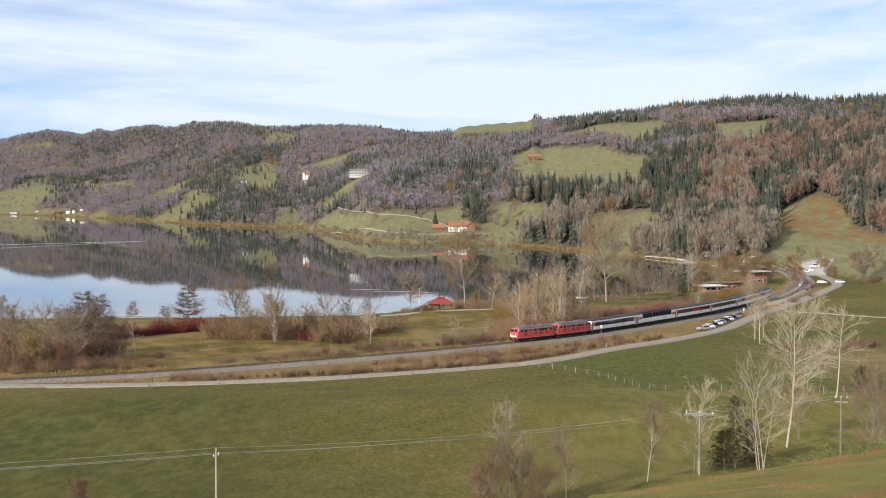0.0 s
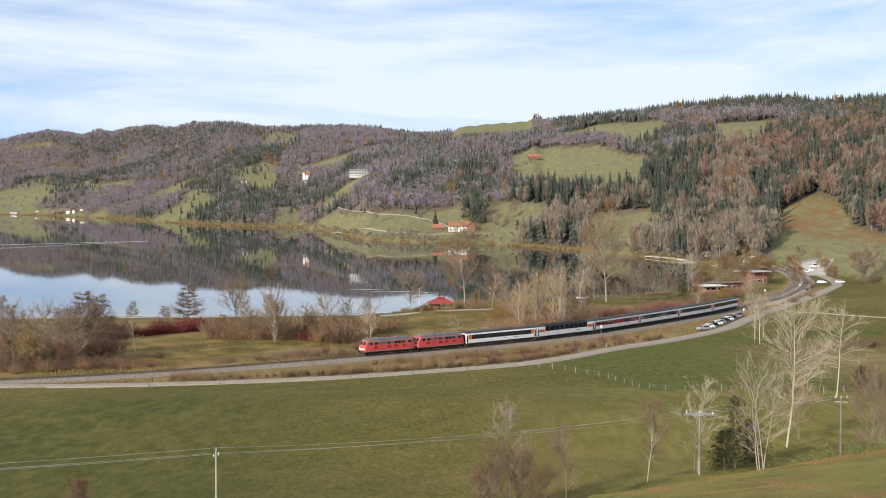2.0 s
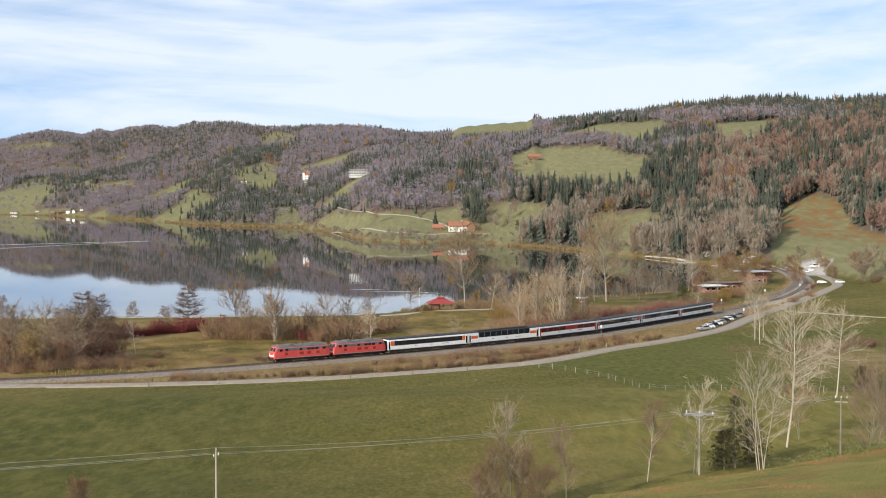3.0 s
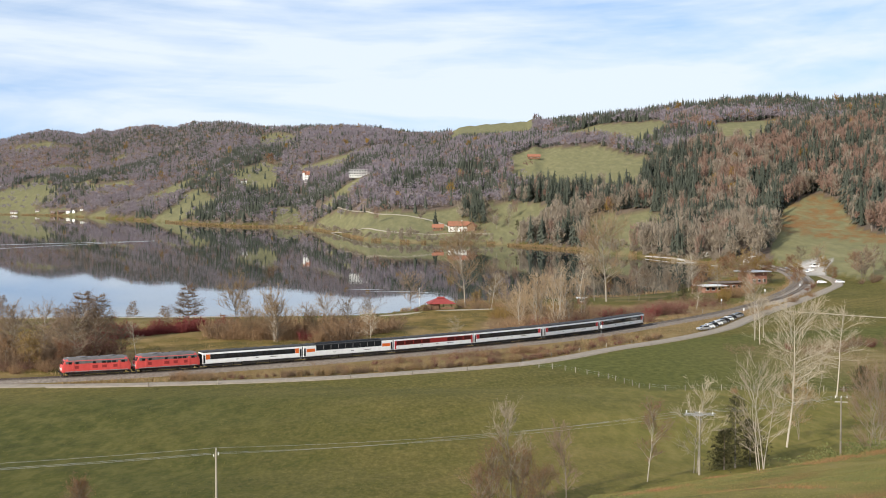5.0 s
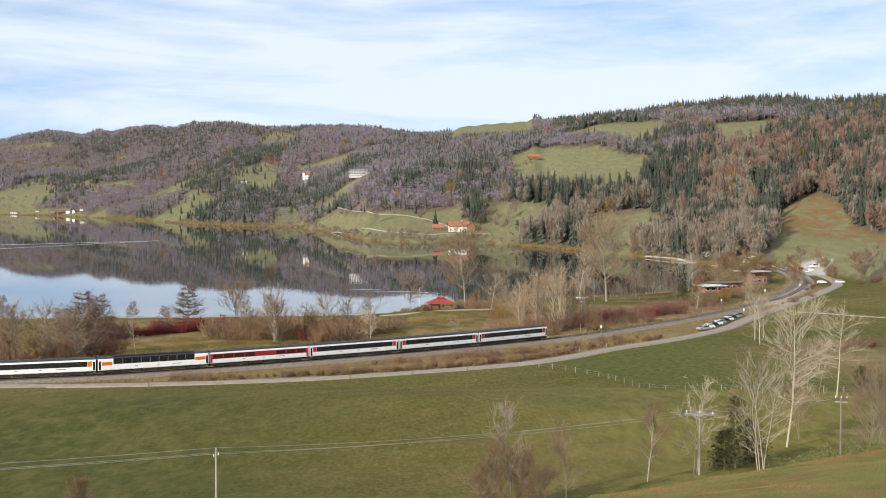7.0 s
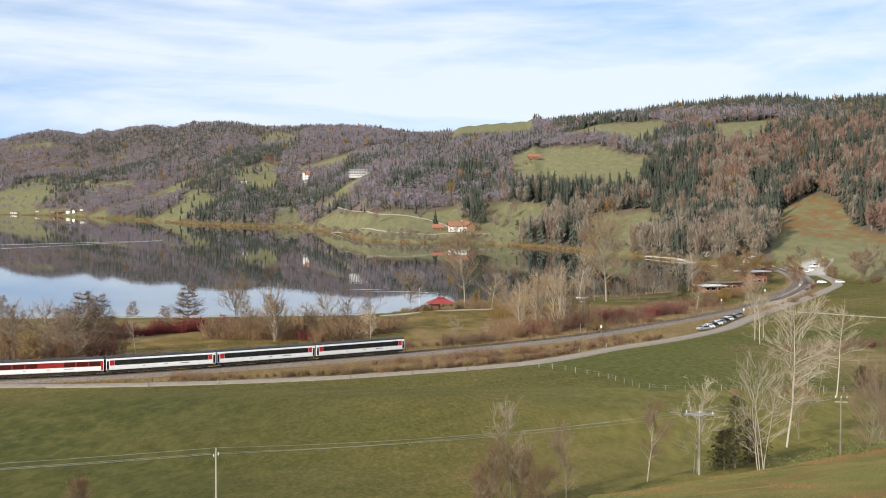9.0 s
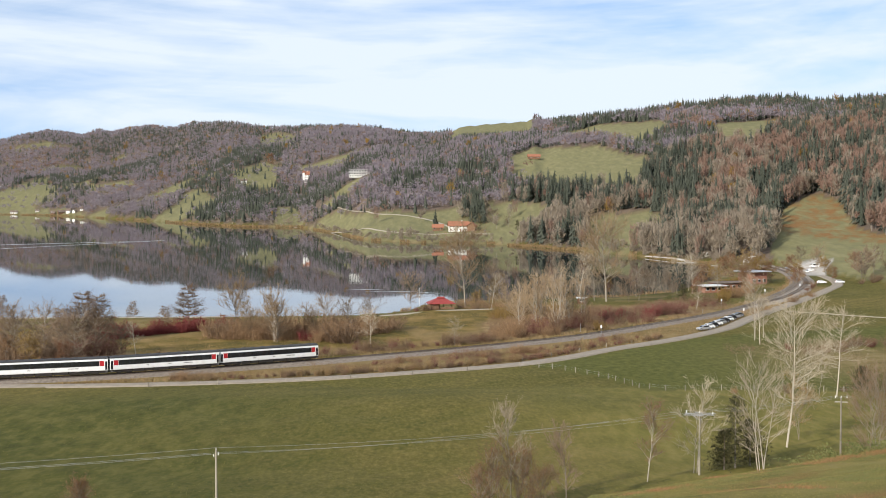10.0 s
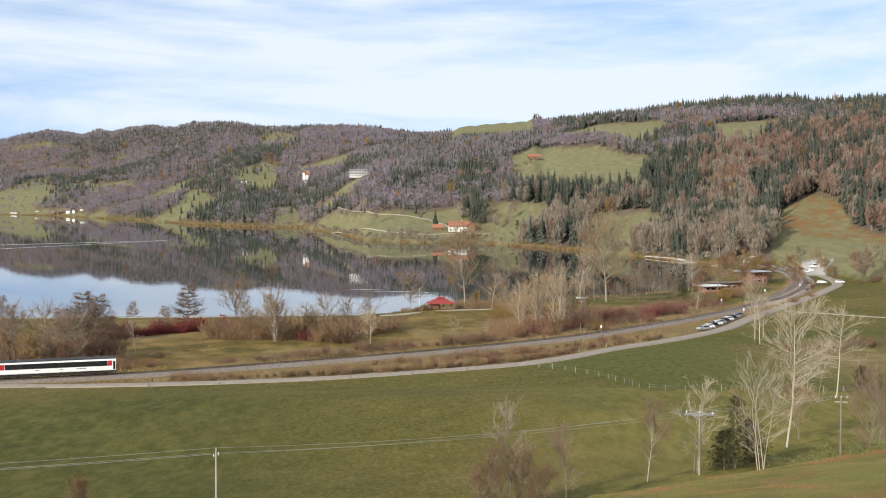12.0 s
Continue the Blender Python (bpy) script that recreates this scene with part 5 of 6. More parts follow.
def build_shrubs():
    rng = np.random.default_rng(303)
    kinds = {}
    for key, mat, up, fl, label in (("ochre", SHRUB_OCHRE, 1.0, 520, "ochre-brown leafless willow shrub in meadow"), ("brown", SHRUB_BROWN, 1.0, 520, "grey-brown leafless shrub by the railway"),
                                    ("red", SHRUB_RED, 1.6, 520, "dark red dogwood shrub in a hedge"), ("mauve", SHRUB_MAUVE, 1.2, 520, "red-brown leafless shrub by the railway"), ("gold", SHRUB_GOLD, 1.0, 700, "shrub with yellow autumn leaves"), ("straw", STRAW, 1.3, 640, "clump of tall golden dry grass on the bank")):
        kinds[key] = ([shrub_mesh(k * 7 + len(key), mat, 54, round(fl * 1.7), up) for k in range(1, 4)], label)

    def shrub(key, x, y, h, w):
        meshes, label = kinds[key]
        ob = new("grass_clump" if key == "straw" else "shrub", meshes[rng.integers(0, 3)])
        ob.matrix_basis = pose(x, y, ground_at(x, y) - 0.05, 0, 0, rng.uniform(0, 360))
        ob.scale = (w, w, h)
        tagged(ob, label, "grass clump" if key == "straw" else "shrub", "shrubs along the railway")

    def thicket(keys, a, b, n, h, deep):
        n = max(2, round(n * 0.56))
        for i in range(n):
            f = (i + rng.uniform(-0.5, 0.5)) / max(1, n - 1)
            x, y = a[0] + (b[0] - a[0]) * f + rng.normal(0, 0.8), a[1] + (b[1] - a[1]) * f + rng.uniform(-deep, deep)
            k = h * rng.uniform(0.45, 1.3)
            shrub(keys[rng.integers(0, len(keys))], x, y, k, k * rng.uniform(0.95, 1.45))

    thicket(["red"], (-97, 404), (-66, 438), 46, 4.3, 2.5)
    thicket(["red"], (-40, 401), (-35, 402), 5, 3.8, 1.0)
    thicket(["ochre", "ochre", "brown"], (-66, 412), (-28, 400), 38, 6.6, 8)
    thicket(["ochre", "brown"], (-36, 420), (-16, 430), 18, 5.2, 8)
    thicket(["brown", "brown", "ochre", "mauve"], (-106, 336), (-84, 352), 24, 6.0, 7)
    thicket(["brown", "ochre"], (-108, 345), (-92, 385), 14, 6.5, 8)
    thicket(["mauve", "brown"], (-86, 350), (-74, 356), 8, 2.4, 3)
    thicket(["brown", "mauve", "brown"], (-24, 374), (12, 399), 26, 3.2, 3)
    thicket(["brown", "mauve"], (-52, 352), (-26, 372), 10, 2.4, 2)
    thicket(["brown", "ochre", "mauve", "gold"], (14, 412), (46, 440), 26, 4.6, 8)
    thicket(["ochre", "gold", "brown"], (18, 470), (42, 500), 16, 5.0, 8)
    thicket(["mauve", "red", "mauve"], (48, 452), (82, 492), 26, 4.2, 5)
    thicket(["mauve", "brown"], (44, 440), (66, 458), 10, 3.5, 2)
    thicket(["brown", "ochre", "gold"], (96, 520), (128, 590), 18, 4.5, 5)
    thicket(["gold"], (124, 628), (138, 650), 4, 6.0, 4)
    thicket(["brown", "mauve"], (-11, 505), (-4, 498), 4, 3.2, 2)
    thicket(["brown"], (6, 512), (18, 505), 5, 2.6, 2)
    # between the lane and the track
    thicket(["brown", "ochre"], (-62, 317), (-50, 321), 8, 2.4, 1.2)
    thicket(["brown", "mauve", "ochre"], (-16, 346), (26, 372), 14, 2.0, 2.0)
    thicket(["ochre", "brown"], (18, 368), (24, 373), 5, 4.0, 1.5)
    thicket(["brown", "mauve"], (26, 376), (56, 410), 14, 2.0, 2.0)
    thicket(["brown", "ochre"], (108, 490), (150, 575), 12, 3.0, 3)
    # the row of clumps on the bank above the lane
    side = np.gradient(ROAD, axis=0)
    side = np.column_stack([-side[:, 1], side[:, 0]]) / np.linalg.norm(side, axis=1)[:, None]
    for k in range(len(ROAD)):
        x, y = ROAD[k]
        if not -56 < x < 70:
            continue
        for _ in range(2 if x < 40 else 1):
            off = rng.uniform(3.8, 8.0)
            h = rng.uniform(0.9, 2.0) * (1.25 if x > -35 else 0.75)
            keys = ("straw", "straw", "ochre", "brown") if rough_field(np.array([x / 9]), np.array([y / 9]), 45)[0] < 0.55 else ("brown", "mauve", "brown", "straw")
            shrub(keys[rng.integers(0, 4)], x + side[k, 0] * off, y + side[k, 1] * off, h, h * rng.uniform(0.8, 1.3))
    # by the pasture fence and the lane
    thicket(["brown", "mauve", "brown"], (92, 372), (125, 392), 16, 3.6, 8)
    thicket(["brown", "ochre"], (62, 292), (84, 300), 8, 2.0, 2)
    thicket(["brown"], (188, 642), (210, 668), 8, 6.0, 6)
    thicket(["brown", "ochre", "mauve"], (22, 420), (60, 462), 24, 4.2, 5)
    thicket(["brown", "ochre"], (14, 400), (36, 424), 12, 3.4, 3)
    thicket(["mauve", "brown"], (84, 500), (104, 540), 12, 2.6, 5)
    thicket(["brown", "mauve", "ochre"], (150, 590), (168, 640), 12, 2.6, 4)
    thicket(["ochre", "brown"], (-70, 425), (-48, 405), 12, 5.0, 5)
    thicket(["brown", "ochre"], (-102, 328), (-70, 342), 16, 3.0, 2)


def build_grass():
    """Dry grass on the railway bank, reeds on the shores, tufts and bracken on the hillside in front."""
    rng = np.random.default_rng(91)

    def blades(name, x, y, z, h, w, mat, label, lean=0.35):
        n = len(x)
        a = rng.uniform(0, 6.283, n)
        dx, dy = np.cos(a) * w, np.sin(a) * w
        lx, ly = rng.normal(0, lean, n) * h, rng.normal(0, lean, n) * h
        v = np.stack([np.column_stack([x - dx, y - dy, z - 0.05]), np.column_stack([x + dx, y + dy, z - 0.05]), np.column_stack([x + lx, y + ly, z + h])], 1).reshape(-1, 3)
        tagged(new(name, mesh_of(name, v, np.arange(3 * n).reshape(-1, 3), mat)), label, "grass", kind="stuff")

    # bank between lane and track
    n = 26000
    k = rng.integers(0, len(ROAD) - 1, n)
    f = rng.uniform(0, 1, n) ** 0.9
    p = ROAD[k]
    xi = np.interp(p[:, 0], TRACK[:, 0], np.arange(len(TRACK)))
    q = np.column_stack([np.interp(xi, np.arange(len(TRACK)), TRACK[:, i]) for i in (0, 1)])
    gap = q[:, 1] - p[:, 1]
    y = p[:, 1] + 3.4 + f * np.maximum(gap - 10.5, 0.5)
    x = p[:, 0] + rng.normal(0, 0.8, n)
    ok = (gap > 12) & (p[:, 0] < 150) & (rough_field(x / 7, y / 7, 71) > 0.22)
    x, y = x[ok], y[ok]
    h = rng.uniform(0.3, 0.8, len(x)) * (0.6 + 0.8 * rough_field(x / 9, y / 9, 73))
    blades("dry_grass", x, y, land(x, y), h, rng.uniform(0.03, 0.08, len(x)), STRAW, "tall dry golden grass on the railway bank")
    # verge and the rough strip behind the track
    n = 9000
    k = rng.integers(60, len(TRACK) - 150, n)
    x = TRACK[k, 0] + rng.normal(0, 0.6, n)
    y = TRACK[k, 1] + rng.uniform(5.5, 15, n)
    ok = rough_field(x / 8, y / 8, 75) > 0.35
    x, y = x[ok], y[ok]
    blades("rough_grass", x, y, land(x, y), rng.uniform(0.3, 1.0, len(x)), rng.uniform(0.05, 0.13, len(x)), STRAW, "rough yellowed grass beside the track")
    # meadow by the lake
    n = 42000
    x, y = rng.uniform(-112, 24, n), rng.uniform(325, 490, n)
    ok = (away(TRACK, x, y) > 7) & (y < plan_row(x / y)[0] - 30) & (rough_field(x / 9, y / 16, 95) + 0.25 * rng.normal(0, 1, n) > 0.5)
    x, y = x[ok], y[ok]
    blades("meadow_tussocks", x, y, land(x, y), rng.uniform(0.12, 0.45, len(x)), rng.uniform(0.03, 0.09, len(x)), STRAW, "yellowed tussock grass of the lake meadow", 0.6)
    # reeds along the shores
    n = 15000
    u = rng.uniform(-0.33, LAKE_END, n)
    near, far, crest, top = plan_row(u)
    side = rng.uniform(0, 1, n) < 0.3
    d = np.where(side, near - rng.uniform(0, 5, n), far + rng.uniform(-2, 16, n) * rough_field(u * 60, u * 0, 77))
    ok = (rough_field(u * 150, u * 0 + side * 9, 79) > 0.40) & ~(side & (u < -0.03))
    u, d = u[ok], d[ok]
    x, y = u * d, d
    big = np.clip(d / 900, 0.6, 2.0)
    blades("reeds", x, y, np.maximum(land(x, y), -0.1), rng.uniform(0.9, 2.0, len(x)) * np.clip(big, 0.8, 1.3), 0.16 * big, STRAW, "pale brown reeds fringing the lake shore", 0.2)
    # hillside in front
    n = 170000
    u = rng.uniform(0.06, 0.335, n)
    d = 36 + 90 * rng.uniform(0, 1, n) ** 1.1
    x, y = u * d, d
    rough = rough_field(x / 6, y / 9, 81)
    patch = 0.62 * rough_field(x / 1.5, y / 13, 83) + 0.38 * rough_field(x / 0.5, y / 4, 84) + 0.06 * rng.normal(0, 1, n)
    dry, green = patch > 0.70, patch < 0.38
    for sel, mat, name, label, hh in ((~dry & ~green, HILL_TUFT, "grass_tufts", "green and yellowed tussock grass on the slope", 0.065), (green, BRAMBLE, "green_grass", "short fresh green grass on the slope", 0.07), (dry & (rough > 0.4), FERN, "bracken", "rusty withered bracken on the slope", 0.17)):
        m = sel & (rng.uniform(0, 1, n) < 0.25 + 0.75 * rough)
        blades(name, x[m], y[m], land(x[m], y[m]), rng.uniform(0.4, 1.2, m.sum()) * hh * (0.35 + d[m] / 140), rng.uniform(0.010, 0.030, m.sum()) * (0.3 + d[m] / 120), mat, label, 0.9)
    # brambles on the brow
    w = Wood()
    for _ in range(2600):
        x, y = rng.normal(34.3, 2.6), rng.normal(112, 3.5)
        p = np.array([x, y, ground_at(x, y) + rng.uniform(0, 0.6)]) if _ % 20 == 0 else p + rng.normal(0, 0.18, 3) * np.array([1, 1, 0.5])
        d = rng.normal(0, 1, 3)
        d *= 0.16 / np.linalg.norm(d)
        s = np.cross(d, rng.normal(0, 1, 3))
        w.flake(p, d, s * 0.06 / (np.linalg.norm(s) + 1e-9))
    tagged(new("bramble_patch", w.mesh("bramble_patch", BRAMBLE)), "low green bramble patch on the brow", "brambles", kind="stuff")
    # meadow tussocks
    n = 30000
    d = 165 + 140 * rng.uniform(0, 1, n) ** 1.2
    u = rng.uniform(-0.33, 0.33, n)
    x, y = u * d, d
    m = rough_field(x / 5, y / 8, 87) > 0.5
    x, y = x[m], y[m]
    blades("meadow_grass", x, y, land(x, y), rng.uniform(0.06, 0.2, len(x)), rng.uniform(0.03, 0.08, len(x)), GREEN_TUFT, "short grazed meadow grass", 0.6)


def build_undergrowth():
    """Low dense brush between the track and the lake, too thick to count."""
    rng = np.random.default_rng(404)
    forms = []
    for _ in range(6):
        v, f = [], []
        for _ in range(70):
            a, o = rng.uniform(0, 6.283), rng.uniform(0, 0.55)
            p = np.array([math.cos(a) * o, math.sin(a) * o, rng.uniform(0.0, 0.8) * math.sqrt(max(0.05, 1 - (o / 0.6) ** 2))])
            d = np.array([p[0] * 0.5, p[1] * 0.5, 0.35]) + rng.normal(0, 0.4, 3)
            d *= rng.uniform(0.07, 0.19) / np.linalg.norm(d)
            s = np.cross(d, rng.normal(0, 1, 3))
            s *= rng.uniform(0.008, 0.017) / np.linalg.norm(s)
            i = len(v)
            v += [p - s, p + s, p + d]
            f.append((i, i + 1, i + 2))
        forms.append((np.array(v), np.array(f)))

    def brush(poly, n, low, high, mat, label):
        p = np.array(poly)
        x, y = rng.uniform(p[:, 0].min(), p[:, 0].max(), n * 4), rng.uniform(p[:, 1].min(), p[:, 1].max(), n * 4)
        ok = inside(poly, x, y) & (rough_field(x / 6, y / 6, 92) > 0.28) & ((away(TRACK, x, y) > 5.5) | (away(TRACK, x, y) < -6.5))
        x, y = x[ok][:n], y[ok][:n]
        planted("undergrowth", forms, np.column_stack([x, y, land(x, y)]), rng.uniform(low, high, len(x)) * (0.2 + 1.25 * rough_field(x / 11, y / 11, 93) ** 1.3), np.full(len(x), 1.25), rng, mat, label, "brush")

    brush([(16, 402), (50, 432), (85, 478), (108, 522), (98, 548), (70, 524), (45, 505), (18, 500), (12, 440)], 1500, 1.2, 3.6, SHRUB_BROWN, "dense brown brush between track and lake")
    brush([(18, 412), (50, 440), (85, 485), (104, 522), (92, 535), (60, 500), (30, 490), (16, 450)], 600, 1.2, 3.4, SHRUB_MAUVE, "dense red-brown brush between track and lake")
    brush([(20, 425), (48, 445), (62, 470), (50, 495), (24, 492), (18, 460)], 420, 1.6, 4.2, SHRUB_OCHRE, "dense ochre brush under the alders")
    brush([(-114, 326), (-80, 337), (-78, 350), (-92, 372), (-98, 398), (-118, 398)], 480, 1.6, 4.4, SHRUB_BROWN, "dense brown brush beside the track")
    brush([(-112, 326), (-84, 336), (-84, 348), (-100, 352), (-114, 350)], 110, 1.4, 3.0, SHRUB_MAUVE, "dense red-brown brush beside the track")
    brush([(-70, 402), (-28, 396), (-18, 424), (-40, 434), (-66, 424)], 700, 2.0, 5.2, SHRUB_OCHRE, "dense ochre willow brush in the meadow")
    brush([(-56, 345), (-30, 361), (0, 384), (16, 398), (12, 405), (-8, 392), (-34, 370), (-58, 352)], 950, 1.2, 3.4, SHRUB_BROWN, "low brown brush behind the railway")
    brush([(-86, 336), (-58, 345), (-30, 366), (-34, 372), (-62, 354), (-84, 346)], 420, 0.8, 2.4, SHRUB_MAUVE, "low red-brown brush behind the railway")
    brush([(-98, 401), (-66, 434), (-62, 442), (-68, 446), (-100, 409)], 900, 2.2, 4.4, SHRUB_RED, "dark red dogwood hedge across the meadow")
    brush([(74, 364), (130, 372), (132, 400), (100, 402), (76, 384)], 420, 0.9, 2.6, SHRUB_BROWN, "brown brush along the ditch")
    brush([(104, 490), (150, 575), (168, 640), (160, 640), (140, 580), (98, 498)], 320, 0.8, 2.6, SHRUB_BROWN, "brown brush on the railway bank")
    brush([(112, 560), (150, 650), (146, 690), (128, 660), (104, 570)], 420, 1.4, 4.2, SHRUB_BROWN, "brown brush by the station buildings")
    brush([(-15, 499), (-6, 502), (-6, 514), (-15, 514)], 90, 1.0, 3.0, SHRUB_BROWN, "brown hedge beside the pavilion")
    brush([(6, 503), (26, 512), (24, 528), (7, 516)], 160, 1.0, 3.0, SHRUB_OCHRE, "ochre brush beside the pavilion")
    brush([(-7, 519), (22, 528), (26, 550), (-2, 542)], 240, 1.2, 3.2, SHRUB_OCHRE, "ochre reeds and brush on the shore")
    brush([(-60, 316), (-20, 340), (30, 374), (60, 412), (56, 415), (24, 378), (-24, 344), (-62, 321)], 1100, 0.9, 2.6, SHRUB_BROWN, "low brown brush on the railway bank")
    brush([(-24, 336), (30, 368), (60, 406), (56, 412), (24, 376), (-26, 342)], 420, 1.0, 2.8, SHRUB_MAUVE, "low red-brown brush on the railway bank")
    brush([(-60, 315), (-20, 338), (-22, 344), (-62, 321)], 300, 0.9, 2.2, SHRUB_OCHRE, "low ochre brush on the railway bank")


build_trees()
build_undergrowth()
build_shrubs()
build_grass()
# ---- buildings, lanes, fences, poles, cars ----
PLASTER = surface("white_plaster", (0.66, 0.65, 0.61), (0.84, 0.83, 0.79), 0.6, 0.9, bump=0.1)
ROOF_RED = surface("red_metal_roof", (0.22, 0.036, 0.034), (0.32, 0.062, 0.054), 0.8, 0.6, bump=0.2)
ROOF_TILE = surface("red_brown_roof_tiles", (0.22, 0.085, 0.05), (0.38, 0.17, 0.10), 1.2, 0.85, bump=0.5, stretch=(1, 4, 4))
ROOF_OLD = surface("weathered_brown_roof", (0.12, 0.085, 0.066), (0.21, 0.16, 0.13), 1.0, 0.85, bump=0.3)
ROOF_PALE = surface("pale_flat_roof", (0.55, 0.54, 0.52), (0.75, 0.74, 0.72), 0.5, 0.7, bump=0.1)
ROOF_SLATE = surface("grey_metal_roof", (0.30, 0.31, 0.33), (0.48, 0.49, 0.51), 0.5, 0.5, bump=0.1)
TIMBER = surface("brown_timber", (0.11, 0.06, 0.035), (0.24, 0.14, 0.085), 1.0, 0.85, bump=0.3, stretch=(1, 1, 5))
BRICK_WALL = surface("reddish_wall", (0.26, 0.11, 0.075), (0.38, 0.18, 0.125), 1.0, 0.9, bump=0.2)
GREY_WOOD = surface("weathered_wood", (0.19, 0.165, 0.13), (0.34, 0.30, 0.24), 2.0, 0.9, bump=0.4, stretch=(3, 3, 0.4), objrand=True)
PATH = surface("pale_gravel_path", (0.26, 0.225, 0.175), (0.40, 0.355, 0.285), 0.6, 0.95, bump=0.3)
CONCRETE = surface("pale_concrete", (0.34, 0.315, 0.28), (0.48, 0.45, 0.40), 0.6, 0.9, bump=0.2)
WIRE = surface("aluminium_wire", (0.36, 0.36, 0.37), (0.50, 0.50, 0.52), 1, 0.4, metal=0.7, bump=0)
SIGN = surface("white_sign_enamel", (0.72, 0.72, 0.71), (0.86, 0.86, 0.85), 2, 0.4, bump=0)
TYRE = surface("tyre_rubber", (0.012, 0.012, 0.012), (0.03, 0.03, 0.03), 3, 0.9)
RIM = surface("alloy_rim", (0.35, 0.35, 0.36), (0.5, 0.5, 0.52), 3, 0.35, metal=0.8, bump=0)
LAMP_RED = surface("tail_lamp", (0.45, 0.02, 0.02), (0.6, 0.04, 0.03), 3, 0.2, bump=0)
FOAM = surface("wake_foam", (0.42, 0.47, 0.52), (0.66, 0.70, 0.74), 0.4, 0.55, bump=0.3)


def house(x, y, turn, w, d, h, rise, wall, roof, label, category="house", name="house", storeys=2, bays=5, eave=0.9, chimney=True, sink=0.6, glass=GLASS):
    """A gabled building, ridge along its length w."""
    t = thing(name, pose(x, y, ground_at(x, y) - sink + 0.3, 0, 0, turn), label, category)
    h += sink
    part("wall", extruded([(-d / 2, -0.4), (d / 2, -0.4), (d / 2, h), (0, h + rise), (-d / 2, h)], -w / 2, w / 2), wall, t)
    k = rise / (d / 2)
    out = d / 2 + eave
    for s in (1, -1):
        part("roof", extruded([(0, h + rise + 0.12), (s * out, h - eave * k + 0.12), (s * out, h - eave * k + 0.36), (0, h + rise + 0.38)], -w / 2 - eave, w / 2 + eave), roof, t)
    if chimney:
        part("chimney", boxed(w * 0.15, w * 0.15 + 0.8, d * 0.1, d * 0.1 + 0.8, h + rise * 0.5, h + rise + 1.0, bevel=0.04), wall, t)
    fl = h / storeys
    for j in range(storeys):
        for i in range(bays):
            cx = -w / 2 + (i + 0.5) * w / bays
            z = j * fl + fl * 0.38 + 0.2
            for s in (-1, 1):
                if j == 0 and i == bays // 2 and s == -1:
                    part("door", boxed(cx - 0.55, cx + 0.55, -d / 2 - 0.06, -d / 2 + 0.05, 0.1, 2.4, bevel=0.02), TIMBER, t, "dark wooden door")
                    continue
                fr = part("window", boxed(cx - 0.62, cx + 0.62, s * d / 2 - 0.05, s * d / 2 + 0.05, z, z + 1.45, bevel=0.02), SIGN, t)
                part("pane", boxed(cx - 0.52, cx + 0.52, s * d / 2 - 0.07, s * d / 2 + 0.07, z + 0.1, z + 1.35), glass, fr)
    return t


def flat_building(x, y, turn, w, d, h, wall, roof, label, name, over=1.2, category="building", bays=6):
    t = thing(name, pose(x, y, ground_at(x, y), 0, 0, turn), label, category)
    part("wall", boxed(-w / 2, w / 2, -d / 2, d / 2, -0.5, h, bevel=0.05), wall, t)
    part("roof", boxed(-w / 2 - over, w / 2 + over, -d / 2 - over, d / 2 + over, h, h + 0.45, bevel=0.12), roof, t)
    for i in range(bays):
        cx = -w / 2 + (i + 0.5) * w / bays
        f = part("window", boxed(cx - 0.8, cx + 0.8, -d / 2 - 0.06, -d / 2 + 0.04, 0.9, 2.3, bevel=0.02), SIGN, t)
        part("pane", boxed(cx - 0.7, cx + 0.7, -d / 2 - 0.08, -d / 2 + 0.03, 1.0, 2.2), GLASS, f)
    return t


